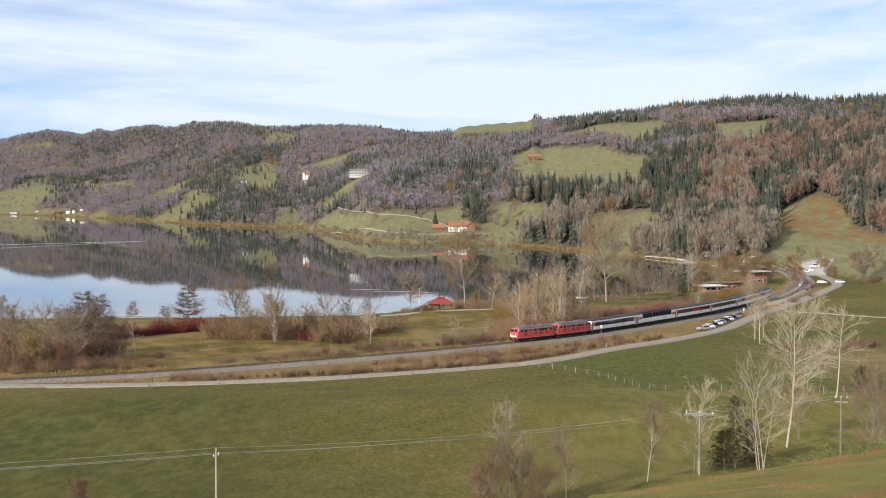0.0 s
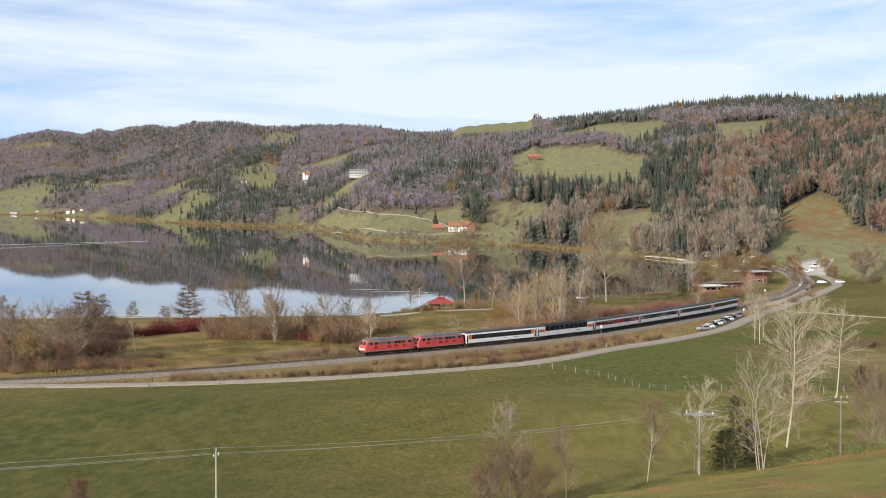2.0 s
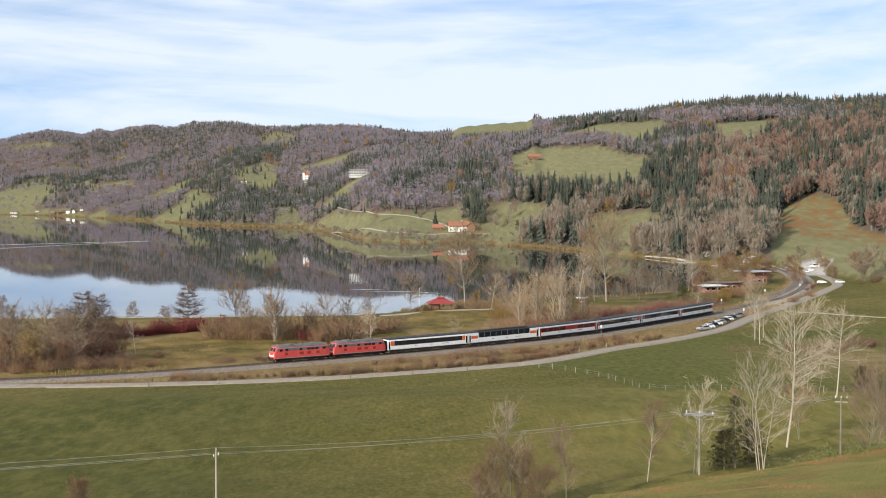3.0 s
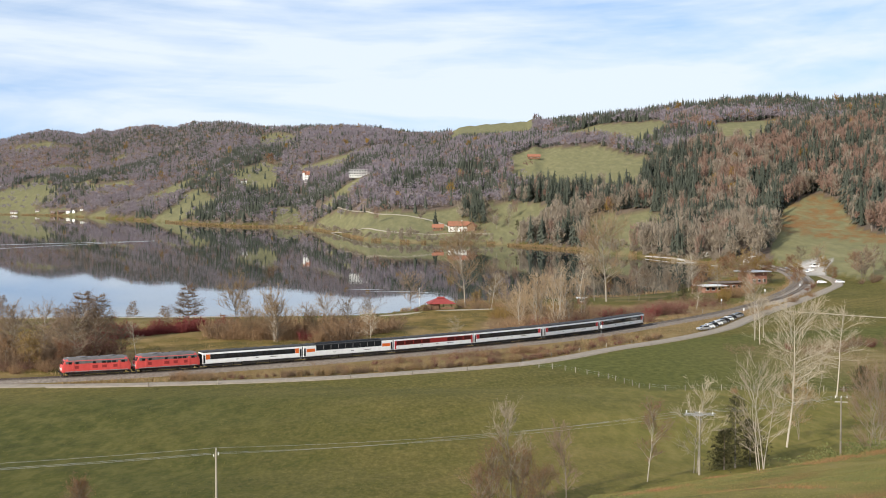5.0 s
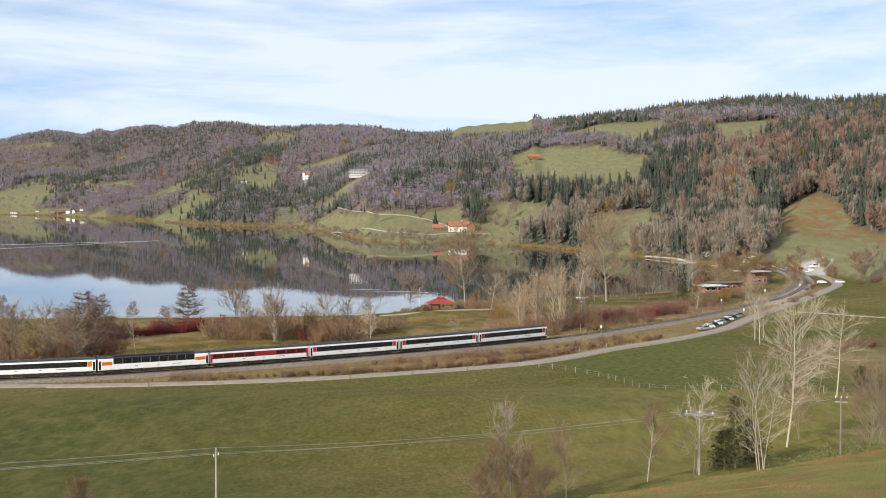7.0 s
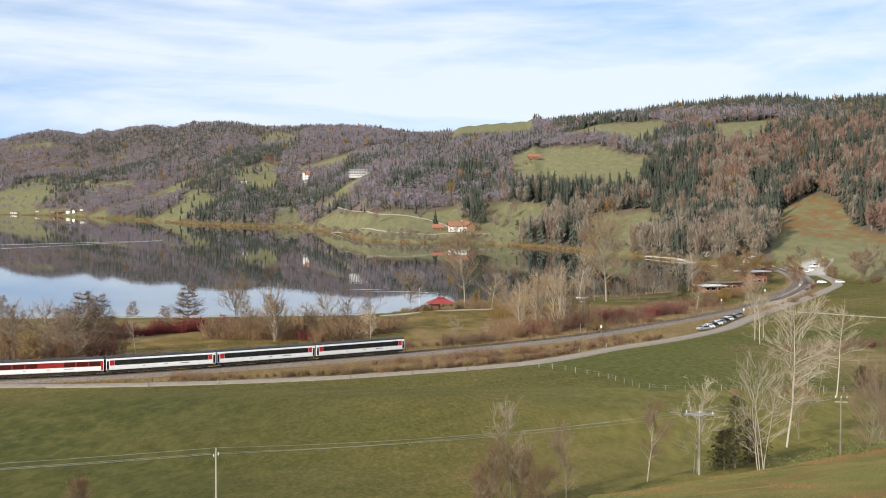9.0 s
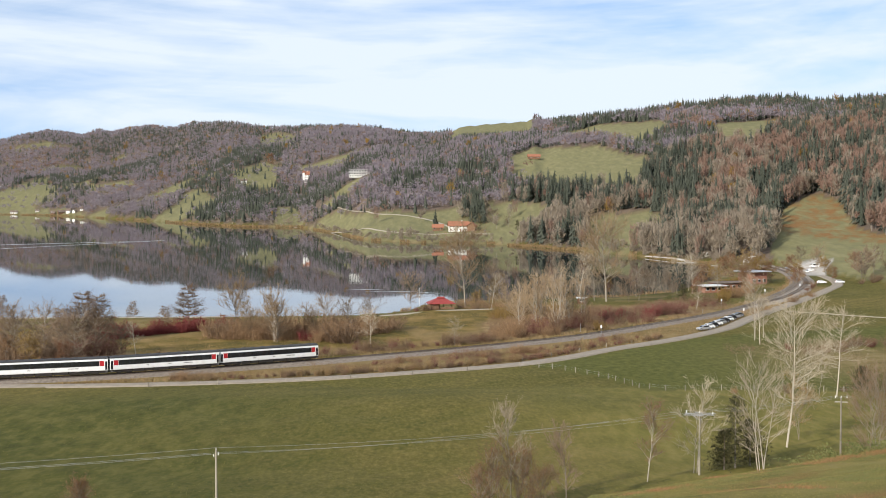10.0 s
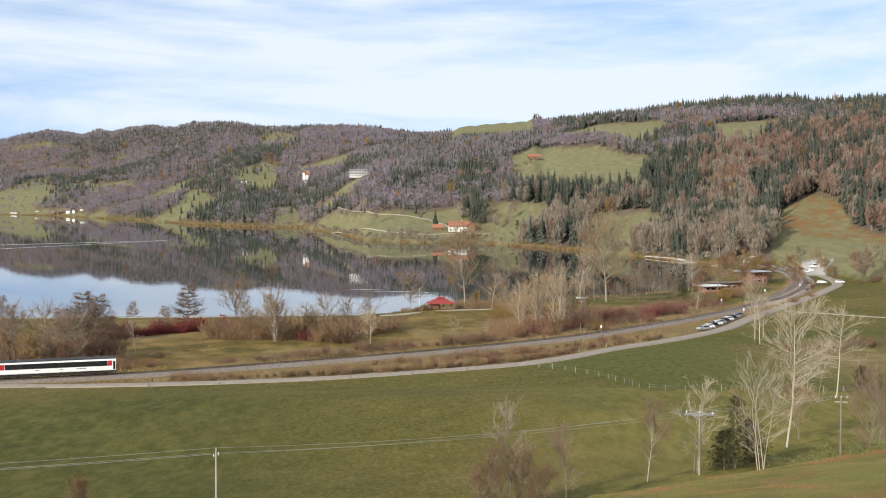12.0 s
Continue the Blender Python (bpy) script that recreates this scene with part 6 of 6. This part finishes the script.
def build_houses():
    house(13.5, 1234, 4, 17, 10, 4.4, 3.4, PLASTER, ROOF_TILE, "white farmhouse with red-brown tiled roof by the shore", "farmhouse", "farmhouse", 2, 6)
    house(25.0, 1230, 78, 9, 7, 3.8, 2.8, TIMBER, ROOF_TILE, "brown timber annex of the white farmhouse", "farmhouse", "farm_annex", 2, 3)
    house(-4.5, 1252, 0, 9, 6, 2.6, 2.2, TIMBER, ROOF_TILE, "low brown timber barn beside the farmhouse", "barn", "barn", 1, 3, chimney=False)
    house(101.5, 1597, 3, 13, 7, 2.0, 2.2, TIMBER, ROOF_TILE, "low hillside barn with red-brown roof", "barn", "barn", 1, 5, chimney=False)
    # the small chateau and the hotel above the wood
    c = house(-206, 2160, 10, 8, 7, 11.5, 4.5, PLASTER, ROOF_TILE, "tall white villa with steep red roof in the wood", "villa", "villa", 4, 3, eave=0.5)
    part("tower", boxed(-6.4, -3.2, -4.2, -1.0, -0.4, 15.0, bevel=0.1), PLASTER, c)
    part("tower_roof", rodded((-4.8, -2.6, 14.9), (-4.8, -2.6, 18.5), 2.6, 0.05, sides=8), ROOF_TILE, c)
    t = flat_building(-100, 1722, 4, 26, 9, 8.6, PLASTER, ROOF_PALE, "long white hotel with flat roof in the wood", "hotel", 0.6, "hotel", 9)
    for k in range(2):
        for i in range(9):
            cx = -14 + (i + 0.5) * 28 / 9
            f = part("balcony", boxed(cx - 1.3, cx + 1.3, -5.7, -4.4, 2.9 + 2.9 * k, 3.8 + 2.9 * k, bevel=0.05), ROOF_PALE, t)
            part("pane", boxed(cx - 1.1, cx + 1.1, -4.6, -4.45, 3.9 + 2.9 * k, 5.5 + 2.9 * k), GLASS, f)
    # the hamlet on the far shore
    for x, y, turn, w, d, h, r, wall in ((-591, 2345, 15, 15, 10, 4.5, 3, PLASTER), (-622, 2372, -8, 10, 9, 6, 3.5, PLASTER), (-640, 2392, 30, 16, 10, 4.4, 3.4, TIMBER), (-660, 2415, 0, 10, 8, 4, 3, TIMBER),
                                        (-607, 2352, 60, 8, 7, 4, 2.5, PLASTER), (-748, 2488, 5, 16, 9, 3.8, 2.6, PLASTER), (-702, 2470, 5, 9, 7, 3, 2, PLASTER), (-307, 2205, 10, 12, 9, 4.5, 3, PLASTER), (-908, 2935, 10, 14, 10, 5, 3, PLASTER)):
        house(x, y, turn, w * 0.72, d * 0.8, h * 0.72, r * 0.8, wall, ROOF_OLD, "small white farmhouse across the lake" if wall is PLASTER else "brown timber barn across the lake", "house", "house", 2, 3)
    # lakeside pavilion
    p = thing("pavilion", pose(-0.8, 508, ground_at(-0.8, 508), 0, 0, 8), "red-roofed open lakeside pavilion with timber kiosk", "pavilion")
    p.scale = (0.86, 0.86, 0.9)
    bm = bmesh.new()
    ring = [bm.verts.new(q) for q in ((-5.6, -4.2, 2.5), (5.6, -4.2, 2.5), (5.6, 4.2, 2.5), (-5.6, 4.2, 2.5))]
    low = [bm.verts.new((v.co.x, v.co.y, 2.28)) for v in ring]
    r0, r1 = bm.verts.new((-1.6, 0, 4.5)), bm.verts.new((1.6, 0, 4.5))
    bm.faces.new((ring[0], ring[1], r1, r0))
    bm.faces.new((ring[1], ring[2], r1))
    bm.faces.new((ring[2], ring[3], r0, r1))
    bm.faces.new((ring[3], ring[0], r0))
    for i in range(4):
        bm.faces.new((low[i], low[(i + 1) % 4], ring[(i + 1) % 4], ring[i]))
    bm.faces.new(low[::-1])
    part("roof", bm, ROOF_RED, p, "faded red hipped roof")
    part("roof_lantern", extruded([(-0.8, 4.35), (0.8, 4.35), (0, 4.95)], -1.6, 1.6), ROOF_RED, p)
    for x in (-5.0, -1.7, 1.7, 5.0):
        for y in (-3.7, 3.7):
            part("post", boxed(x - 0.12, x + 0.12, y - 0.12, y + 0.12, -0.2, 2.4, bevel=0.02), TIMBER, p)
    part("kiosk_wall", boxed(-4.9, -0.8, -3.0, 3.2, -0.3, 2.3, bevel=0.03), TIMBER, p, "dark timber kiosk wall")
    part("counter_shutter", boxed(-4.2, -2.4, -3.06, -2.95, 1.0, 1.9, bevel=0.02), TIMBER, p)
    part("railing", boxed(-0.6, 5.0, -3.75, -3.65, 0.3, 1.0, bevel=0.02), TIMBER, p)
    # station and beach buildings
    flat_building(110.5, 590, 20, 8, 6, 2.6, BRICK_WALL, ROOF_PALE, "small kiosk with wide white flat roof", "kiosk", 1.6, "kiosk", 3)
    flat_building(121, 604, 24, 14, 8, 3.0, BRICK_WALL, ROOF_OLD, "low reddish station building with dark roof", "station_building", 0.8, "station", 5)
    flat_building(139.5, 642, 30, 9, 9, 5.4, BRICK_WALL, ROOF_SLATE, "reddish beach house with pale grey roof", "beach_house", 1.6, "building", 3)
    flat_building(174.3, 812, 10, 6, 4, 3.0, PLASTER, ROOF_PALE, "small white shed by the lakeshore road", "shed", 0.3, "shed", 2)
    flat_building(160.4, 872, 10, 5, 3, 2.4, PLASTER, ROOF_PALE, "small white shed by the lakeshore road", "shed", 0.3, "shed", 2)
    flat_building(51.8, 532, 0, 3.2, 2.2, 1.9, TIMBER, SIGN, "tiny hut with white roof among shrubs", "hut", 0.4, "hut", 1)


def lane(name, points, width, mat, label, lift=0.14):
    line = smooth_line(points, 4.0)
    z = land(line[:, 0], line[:, 1])
    z = np.convolve(np.pad(z, 3, mode="edge"), np.ones(7) / 7, "valid")
    v, f = ribbon(line, [(-width / 2 - 0.5, -0.5), (-width / 2, lift), (0, lift + 0.03), (width / 2, lift), (width / 2 + 0.5, -0.5)], z)
    tagged(new(name, mesh_of(name, v, f[:, ::-1], mat)), label, "path", kind="structure")


def build_lanes():
    lane("lakeshore_road", [(133.8, 927), (148.1, 882), (158.6, 830), (174.0, 803), (183.9, 772), (187.3, 750), (186, 715)], 4.5, CONCRETE, "pale road along the lake's end")
    lane("field_path", [(119.4, 496.1), (129.6, 490.2), (147.1, 472.3), (190, 440)], 1.5, PATH, "pale field path across the meadow")
    lane("hill_track", [(-125.1, 1628), (-75.1, 1415), (-45.6, 1370), (-12.6, 1320), (8.1, 1262)], 3, PATH, "pale farm track up the hillside")
    lane("farm_road", [(-173.5, 1665), (-75.9, 1330), (-21.7, 1236), (7.8, 1228), (44, 1200)], 3.2, PATH, "pale farm road along the shore")
    u = np.linspace(-0.33, -0.15, 12)
    near = plan_row(u)[0]
    lane("promenade", [(a * (n - 7), n - 7) for a, n in zip(u, near)], 3.0, PATH, "pale gravel promenade beside the lake")
    lane("pavilion_path", [(-22, 489), (-12, 494), (-2, 500), (8, 503), (20, 508)], 2.4, PATH, "pale path past the pavilion")


def post_shape(h, r):
    bm = rodded((0, 0, -0.4), (0, 0, h), r, r * 0.85, sides=7)
    rod(bm, (0, 0, h), (0, 0, h + r * 0.7), r * 0.85, r * 0.2, sides=7)
    me = bpy.data.meshes.new("fence_post")
    bm.to_mesh(me)
    bm.free()
    me.materials.append(GREY_WOOD)
    return me


def build_fences():
    rng = random.Random(8)
    me = post_shape(1.25, 0.10)
    runs = [([(18.7, 341.5), (22.7, 340.5), (27.8, 336.5), (35.5, 323.7), (40.5, 311), (43.2, 301), (48.8, 297), (58.0, 299.8), (70, 299), (85.7, 296.6), (100, 294)], 4.2),
            ([(-64, 307.2), (-44, 311.8), (-24, 317.8), (-5, 327), (15, 339)], 15.0), ([(20, 352.5), (38, 376), (60, 402.5)], 13.0)]
    for points, gap in runs:
        line = smooth_line(points, gap)
        f = thing("pasture_fence", Matrix.Identity(4), "old wooden pasture fence posts with wire", "fence")
        for x, y in line:
            x, y = x + rng.uniform(-0.25, 0.25), y + rng.uniform(-0.25, 0.25)
            ob = new("post", me)
            ob.parent = f
            ob.matrix_basis = pose(x, y, ground_at(x, y) - rng.uniform(0, 0.2), rng.uniform(-4, 4), rng.uniform(-4, 4), rng.uniform(0, 90))
        w = Wood()
        z = land(line[:, 0], line[:, 1])
        for k in (0.55, 1.0):
            w.tube(np.column_stack([line, z + k]), np.full(len(line), 0.007), 3)
        part("wire", w.mesh("wire", WIRE), None, f)


def sag(a, b, drop, n=16):
    a, b = np.array(a), np.array(b)
    t = np.linspace(0, 1, n)[:, None]
    p = a + (b - a) * t
    p[:, 2] -= (4 * drop * t * (1 - t))[:, 0]
    return p


def build_power_line():
    tops = []
    for x, y, h, arm, turn in ((-28.4, 177.3, 7.45, 0.0, 0), (36.5, 201.7, 8.9, 2.1, -24), (60.6, 216, 9.6, 0.95, -10), (-120, 158, 7.5, 0.0, 0)):
        z = ground_at(x, y)
        p = thing("power_pole", pose(x, y, z, 0, 0, turn), "weathered wooden power pole with crossarm" if arm else "weathered wooden power pole with insulators", "power pole", "poles of the power line")
        part("pole", rodded((0, 0, -0.6), (0, 0, h), 0.16, 0.11, sides=10), GREY_WOOD, p)
        if 0 < arm < 1:
            part("crossarm", boxed(-arm, arm, -0.06, 0.06, h - 0.75, h - 0.63, bevel=0.01), CONCRETE, p, "pale crossarm")
        elif arm:
            part("crossarm", boxed(-arm, arm, -0.09, 0.09, h - 0.25, h - 0.11, bevel=0.02), SILVER, p, "pale crossarm")
            for s in (-1, 1):
                part("brace", rodded((s * arm * 0.6, 0, h - 0.2), (0, 0, h - 1.1), 0.035, 0.035), WIRE, p)
        offs = (-arm * 0.9, 0.0, arm * 0.9) if arm else (-0.28, 0.0, 0.28)
        for i, o in enumerate(offs):
            zz = h + (0.05 if arm else (-0.75, 0.05, -0.55)[i])
            part("insulator", rodded((o, 0, zz - 0.12), (o, 0, zz + 0.22), 0.06, 0.04, sides=8), SIGN, p)
        m = p.matrix_basis
        tops.append([tuple(m @ Vector((o, 0, h + (0.25 if arm else (-0.55, 0.25, -0.35)[i])))) for i, o in enumerate(offs)])
    for a, b in ((3, 0), (0, 1), (1, 2)):
        for i in range(3):
            w = Wood()
            w.tube(sag(tops[a][i], tops[b][i], 0.9 if a != 1 else 0.4), np.full(16, 0.013), 4)
            tagged(new("overhead_wire", w.mesh("overhead_wire", WIRE)), "thin sagging overhead power wire", "wire", "wires of the power line")
    # transformer gear on the arm pole
    m = bpy.data.objects["power_pole.001"]
    for s in (-1, 1):
        part("switch_arm", boxed(-1.5 + s * 0.5, 1.5 + s * 0.5, s * 1.3 - 0.06, s * 1.3 + 0.06, 8.68, 8.78, bevel=0.02), SILVER, m, "pale grey switchgear arm")
        part("strut", boxed(-0.05, 0.05, min(0, s * 1.3), max(0, s * 1.3), 8.58, 8.66, bevel=0.01), ROOF_SLATE, m)


def build_line_signs():
    for x, y, h, kind in ((46.2, 415.5, 2.9, 1), (41.2, 426.5, 2.6, 0), (101.5, 519, 2.6, 1), (150.5, 600.5, 2.8, 1), (102.3, 484, 2.0, 1), (89.0, 487.5, 1.6, 0), (130, 575, 2.2, 1)):
        s = thing("trackside_sign", pose(x, y, ground_at(x, y), 0, 0, 20), "white trackside marker on a slim post" if kind else "grey trackside marker post", "sign")
        part("post", rodded((0, 0, -0.4), (0, 0, h), 0.06, 0.06), WIRE, s)
        if kind:
            part("board", boxed(-0.3, 0.3, -0.09, -0.05, h - 0.75, h + 0.15, bevel=0.02), SIGN, s, "white enamel board")


CAR_MATS = {k: surface(k + "_car_paint", a, b, 1.0, 0.25, metal=m, bump=0, spec=0.6) for k, a, b, m in (
    ("white", (0.72, 0.72, 0.72), (0.82, 0.82, 0.82), 0.0), ("silver", (0.42, 0.43, 0.45), (0.55, 0.56, 0.58), 0.5),
    ("black", (0.012, 0.013, 0.015), (0.03, 0.03, 0.034), 0.1), ("grey", (0.14, 0.15, 0.16), (0.22, 0.23, 0.25), 0.3))}


def car(x, y, turn, colour, van=False):
    c = thing("parked_car", pose(x, y, ground_at(x, y) + 0.22, 0, 0, turn), f"{colour} {'van' if van else 'car'} parked beside the lane", "car", "parked cars")
    L, W = (5.0, 1.95) if van else (4.3, 1.76)
    top = 2.05 if van else 1.46
    prof = [(-L / 2, 0.35), (-L / 2 + 0.04, 0.80), (-L / 2 + 0.9, 0.95), (L / 2 - 0.12, 0.92), (L / 2, 0.55), (L / 2 - 0.04, 0.30)] if not van else [(-L / 2, 0.35), (-L / 2 + 0.04, 0.95), (-L / 2 + 0.6, 1.1), (L / 2 - 0.05, 1.1), (L / 2, 0.55), (L / 2 - 0.04, 0.30)]
    cab = [(-L / 2 + 0.9, 0.93), (-L / 2 + 1.65, top - 0.06), (-L / 2 + 2.1, top), (L / 2 - 0.95, top - 0.03), (L / 2 - 0.22, 0.93)] if not van else [(-L / 2 + 0.55, 1.08), (-L / 2 + 1.2, top), (L / 2 - 0.1, top), (L / 2 - 0.04, 1.08)]
    for name, pr, w, mat in (("body", prof, W / 2, CAR_MATS[colour]), ("cabin", cab, W / 2 - 0.10, CAR_MATS[colour])):
        bm = bmesh.new()
        rings = []
        for yy in (-w, -w * 0.92, w * 0.92, w):
            k = 1.0 if abs(yy) < w else 0.97
            rings.append([bm.verts.new((px * k, yy, pz if abs(yy) < w else pz - 0.02)) for px, pz in pr])
        for a, b in zip(rings, rings[1:]):
            for i in range(len(pr)):
                bm.faces.new((a[i], a[(i + 1) % len(pr)], b[(i + 1) % len(pr)], b[i]))
        bm.faces.new(rings[0][::-1])
        bm.faces.new(rings[-1])
        bmesh.ops.recalc_face_normals(bm, faces=bm.faces)
        part(name, bm, mat, c)
    zl, zh = (1.0, top - 0.14) if not van else (1.15, top - 0.25)
    for s in (-1, 1):
        yy = s * (W / 2 - 0.10)
        part("side_window", boxed(-L / 2 + 1.55, L / 2 - 0.9, min(yy, yy + s * 0.02), max(yy, yy + s * 0.02), zl, zh, bevel=0.005), GLASS, c)
    f = bmesh.new()
    a, b = (Vector(p) for p in ((cab[0][0], cab[0][1]), (cab[1][0], cab[1][1])))
    q = [(a[0] * 0.9 + b[0] * 0.1 - 0.03, -W / 2 + 0.22, a[1] * 0.9 + b[1] * 0.1), (a[0] * 0.9 + b[0] * 0.1 - 0.03, W / 2 - 0.22, a[1] * 0.9 + b[1] * 0.1),
         (a[0] * 0.1 + b[0] * 0.9 - 0.03, W / 2 - 0.28, a[1] * 0.1 + b[1] * 0.9), (a[0] * 0.1 + b[0] * 0.9 - 0.03, -W / 2 + 0.28, a[1] * 0.1 + b[1] * 0.9)]
    v1, v2 = [f.verts.new(p) for p in q], [f.verts.new((p[0] + 0.06, p[1], p[2])) for p in q]
    f.faces.new(v1)
    for i in range(4):
        f.faces.new((v1[i], v1[(i + 1) % 4], v2[(i + 1) % 4], v2[i]))
    bmesh.ops.recalc_face_normals(f, faces=f.faces)
    part("windscreen", f, GLASS, c)
    for s in (-1, 1):
        for xx in (-L * 0.31, L * 0.30):
            w = part("wheel", rodded((xx, s * (W / 2 - 0.2), 0.32), (xx, s * (W / 2 + 0.01), 0.32), 0.32, 0.31, sides=16), TYRE, c)
            part("rim", rodded((xx, s * (W / 2 - 0.02), 0.32), (xx, s * (W / 2 + 0.02), 0.32), 0.20, 0.19, sides=12), RIM, w)
        part("headlight", boxed(-L / 2 - 0.01, -L / 2 + 0.12, s * 0.62 - 0.17, s * 0.62 + 0.17, 0.62, 0.76, bevel=0.02), LAMPGLASS, c)
        part("tail_light", boxed(L / 2 - 0.12, L / 2 + 0.01, s * 0.66 - 0.12, s * 0.66 + 0.12, 0.66, 0.82, bevel=0.02), LAMP_RED, c)


def build_cars():
    colours = ["silver", "white", "black", "white", "silver", "black", "white", "black", "silver", "grey"]
    for i, k in enumerate(colours):
        f = i / (len(colours) - 1)
        x, y = 78.6 + 19.6 * f, 428.5 + 45.5 * f
        car(x, y, 24 + 8 * f, k)
    for x, y, turn, k, van in ((170.4, 641, 172, "white", False), (179.5, 644, 176, "white", False), (187.3, 748, 20, "black", False), (190.0, 738, 10, "white", False), (193.4, 742, 0, "white", True), (184.5, 760, 40, "silver", False),
                               (186.0, 728, 80, "white", False), (183.0, 742, 30, "white", False)):
        car(x, y, turn, k, van)


def build_wake():
    """Two thin foam lines that trail a distant boat's passage."""
    w = thing("boat_wake", Matrix.Identity(4), "pale V-shaped boat wake on the calm lake", "wake")
    rng = np.random.default_rng(4)
    for ex, ey in ((-167.0, -146.0), (-133.0, -257.0)):
        n = 60
        t = np.linspace(0, 1, n)
        x, y = t * ex, t ** 1.05 * ey
        wid = (0.8 + 8.0 * t ** 0.6) * (0.75 + 0.5 * rng.random(n))
        wid[0] = 0.1
        v = np.vstack([np.column_stack([x, y - wid / 2, np.full(n, 0.035)]), np.column_stack([x, y + wid / 2, np.full(n, 0.035)]), np.column_stack([x, y, np.full(n, 0.10)])])
        i = np.arange(n - 1)
        f = np.vstack([np.column_stack([i, i + 1, i + 2 * n + 1, i + 2 * n]), np.column_stack([i + 2 * n, i + 2 * n + 1, i + n + 1, i + n])])
        part("foam_line", mesh_of("foam_line", v, f, FOAM), None, w)
    return w


def build_ripples():
    """Pale ripple lines that run out from the shore by the pavilion."""
    for pts, w in (([(-36, 622), (-26, 618), (-16, 619), (-6, 612), (2, 606)], 1.1), ([(-44, 634), (-34, 631), (-24, 632)], 0.8)):
        line = smooth_line(pts, 1.5)
        n = len(line)
        taper = np.sin(np.linspace(0.05, math.pi - 0.05, n))
        r = thing("water_ripple", Matrix.Identity(4), "pale ripple line on the calm lake", "ripple", "ripples on the lake")
        v = np.vstack([np.column_stack([line[:, 0], line[:, 1] - w * taper / 2, np.full(n, 0.02)]), np.column_stack([line[:, 0], line[:, 1] + w * taper / 2, np.full(n, 0.02)]), np.column_stack([line, 0.02 + 0.05 * taper])])
        i = np.arange(n - 1)
        f = np.vstack([np.column_stack([i, i + 1, i + 2 * n + 1, i + 2 * n]), np.column_stack([i + 2 * n, i + 2 * n + 1, i + n + 1, i + n])])
        part("crest", mesh_of("crest", v, f, FOAM), None, r)


def build_shore():
    rng = random.Random(21)
    for x, y, turn in ((-111, 480, 0), (-75.5, 487, 5), (-129, 478, 0), (-134, 478, 8)):
        b = thing("bench", pose(x, y, ground_at(x, y), 0, 0, turn), "dark wooden bench facing the lake", "bench")
        part("seat", boxed(-0.9, 0.9, -0.22, 0.22, 0.42, 0.48, bevel=0.01), TIMBER, b)
        part("backrest", boxed(-0.9, 0.9, -0.28, -0.22, 0.55, 0.92, bevel=0.01), TIMBER, b)
        for s in (-0.7, 0.7):
            part("leg", boxed(s - 0.05, s + 0.05, -0.25, 0.2, -0.1, 0.44, bevel=0.01), TIMBER, b)
    p = thing("mooring_post", pose(-9.2, 551, -0.3), "slim pale mooring post in the shallow water", "post")
    part("pole", rodded((0, 0, -0.5), (0, 0, 6.5), 0.11, 0.09, sides=8), SIGN, p)


build_houses()
build_lanes()
build_fences()
build_power_line()
build_line_signs()
build_cars()
WAKE = build_wake()
build_shore()
build_ripples()
# ---- what moves ----
def on_track(s):
    return np.array([np.interp(s, TRACK_S, TRACK[:, 0]), np.interp(s, TRACK_S, TRACK[:, 1])])


START = float(TRACK_S[np.argmin(np.hypot(TRACK[:, 0] + 97.9, TRACK[:, 1] - 313.7))])


def motions():
    """The train runs left along its track at about 92 km/h; the wake glides on the lake."""
    at = 0.0
    for car, half in TRAIN:
        at += half
        rows = []
        for i in range(25):
            t = i * 0.5
            s = START + 140.3 - 25.5 * t + at
            grip = 4.3 if half < 10 else 9.5
            a, b = on_track(s - grip), on_track(s + grip)
            mid, d = (a + b) / 2, a - b
            rows.append((t, pose(mid[0], mid[1], RAIL_TOP, 0, 0, math.degrees(math.atan2(d[1], d[0])))))
        walk(car, rows)
        at += half
    walk(WAKE, [(0, pose(-254.2, 1221.6, 0)), (12, pose(-237.9, 1235, 0))])


motions()
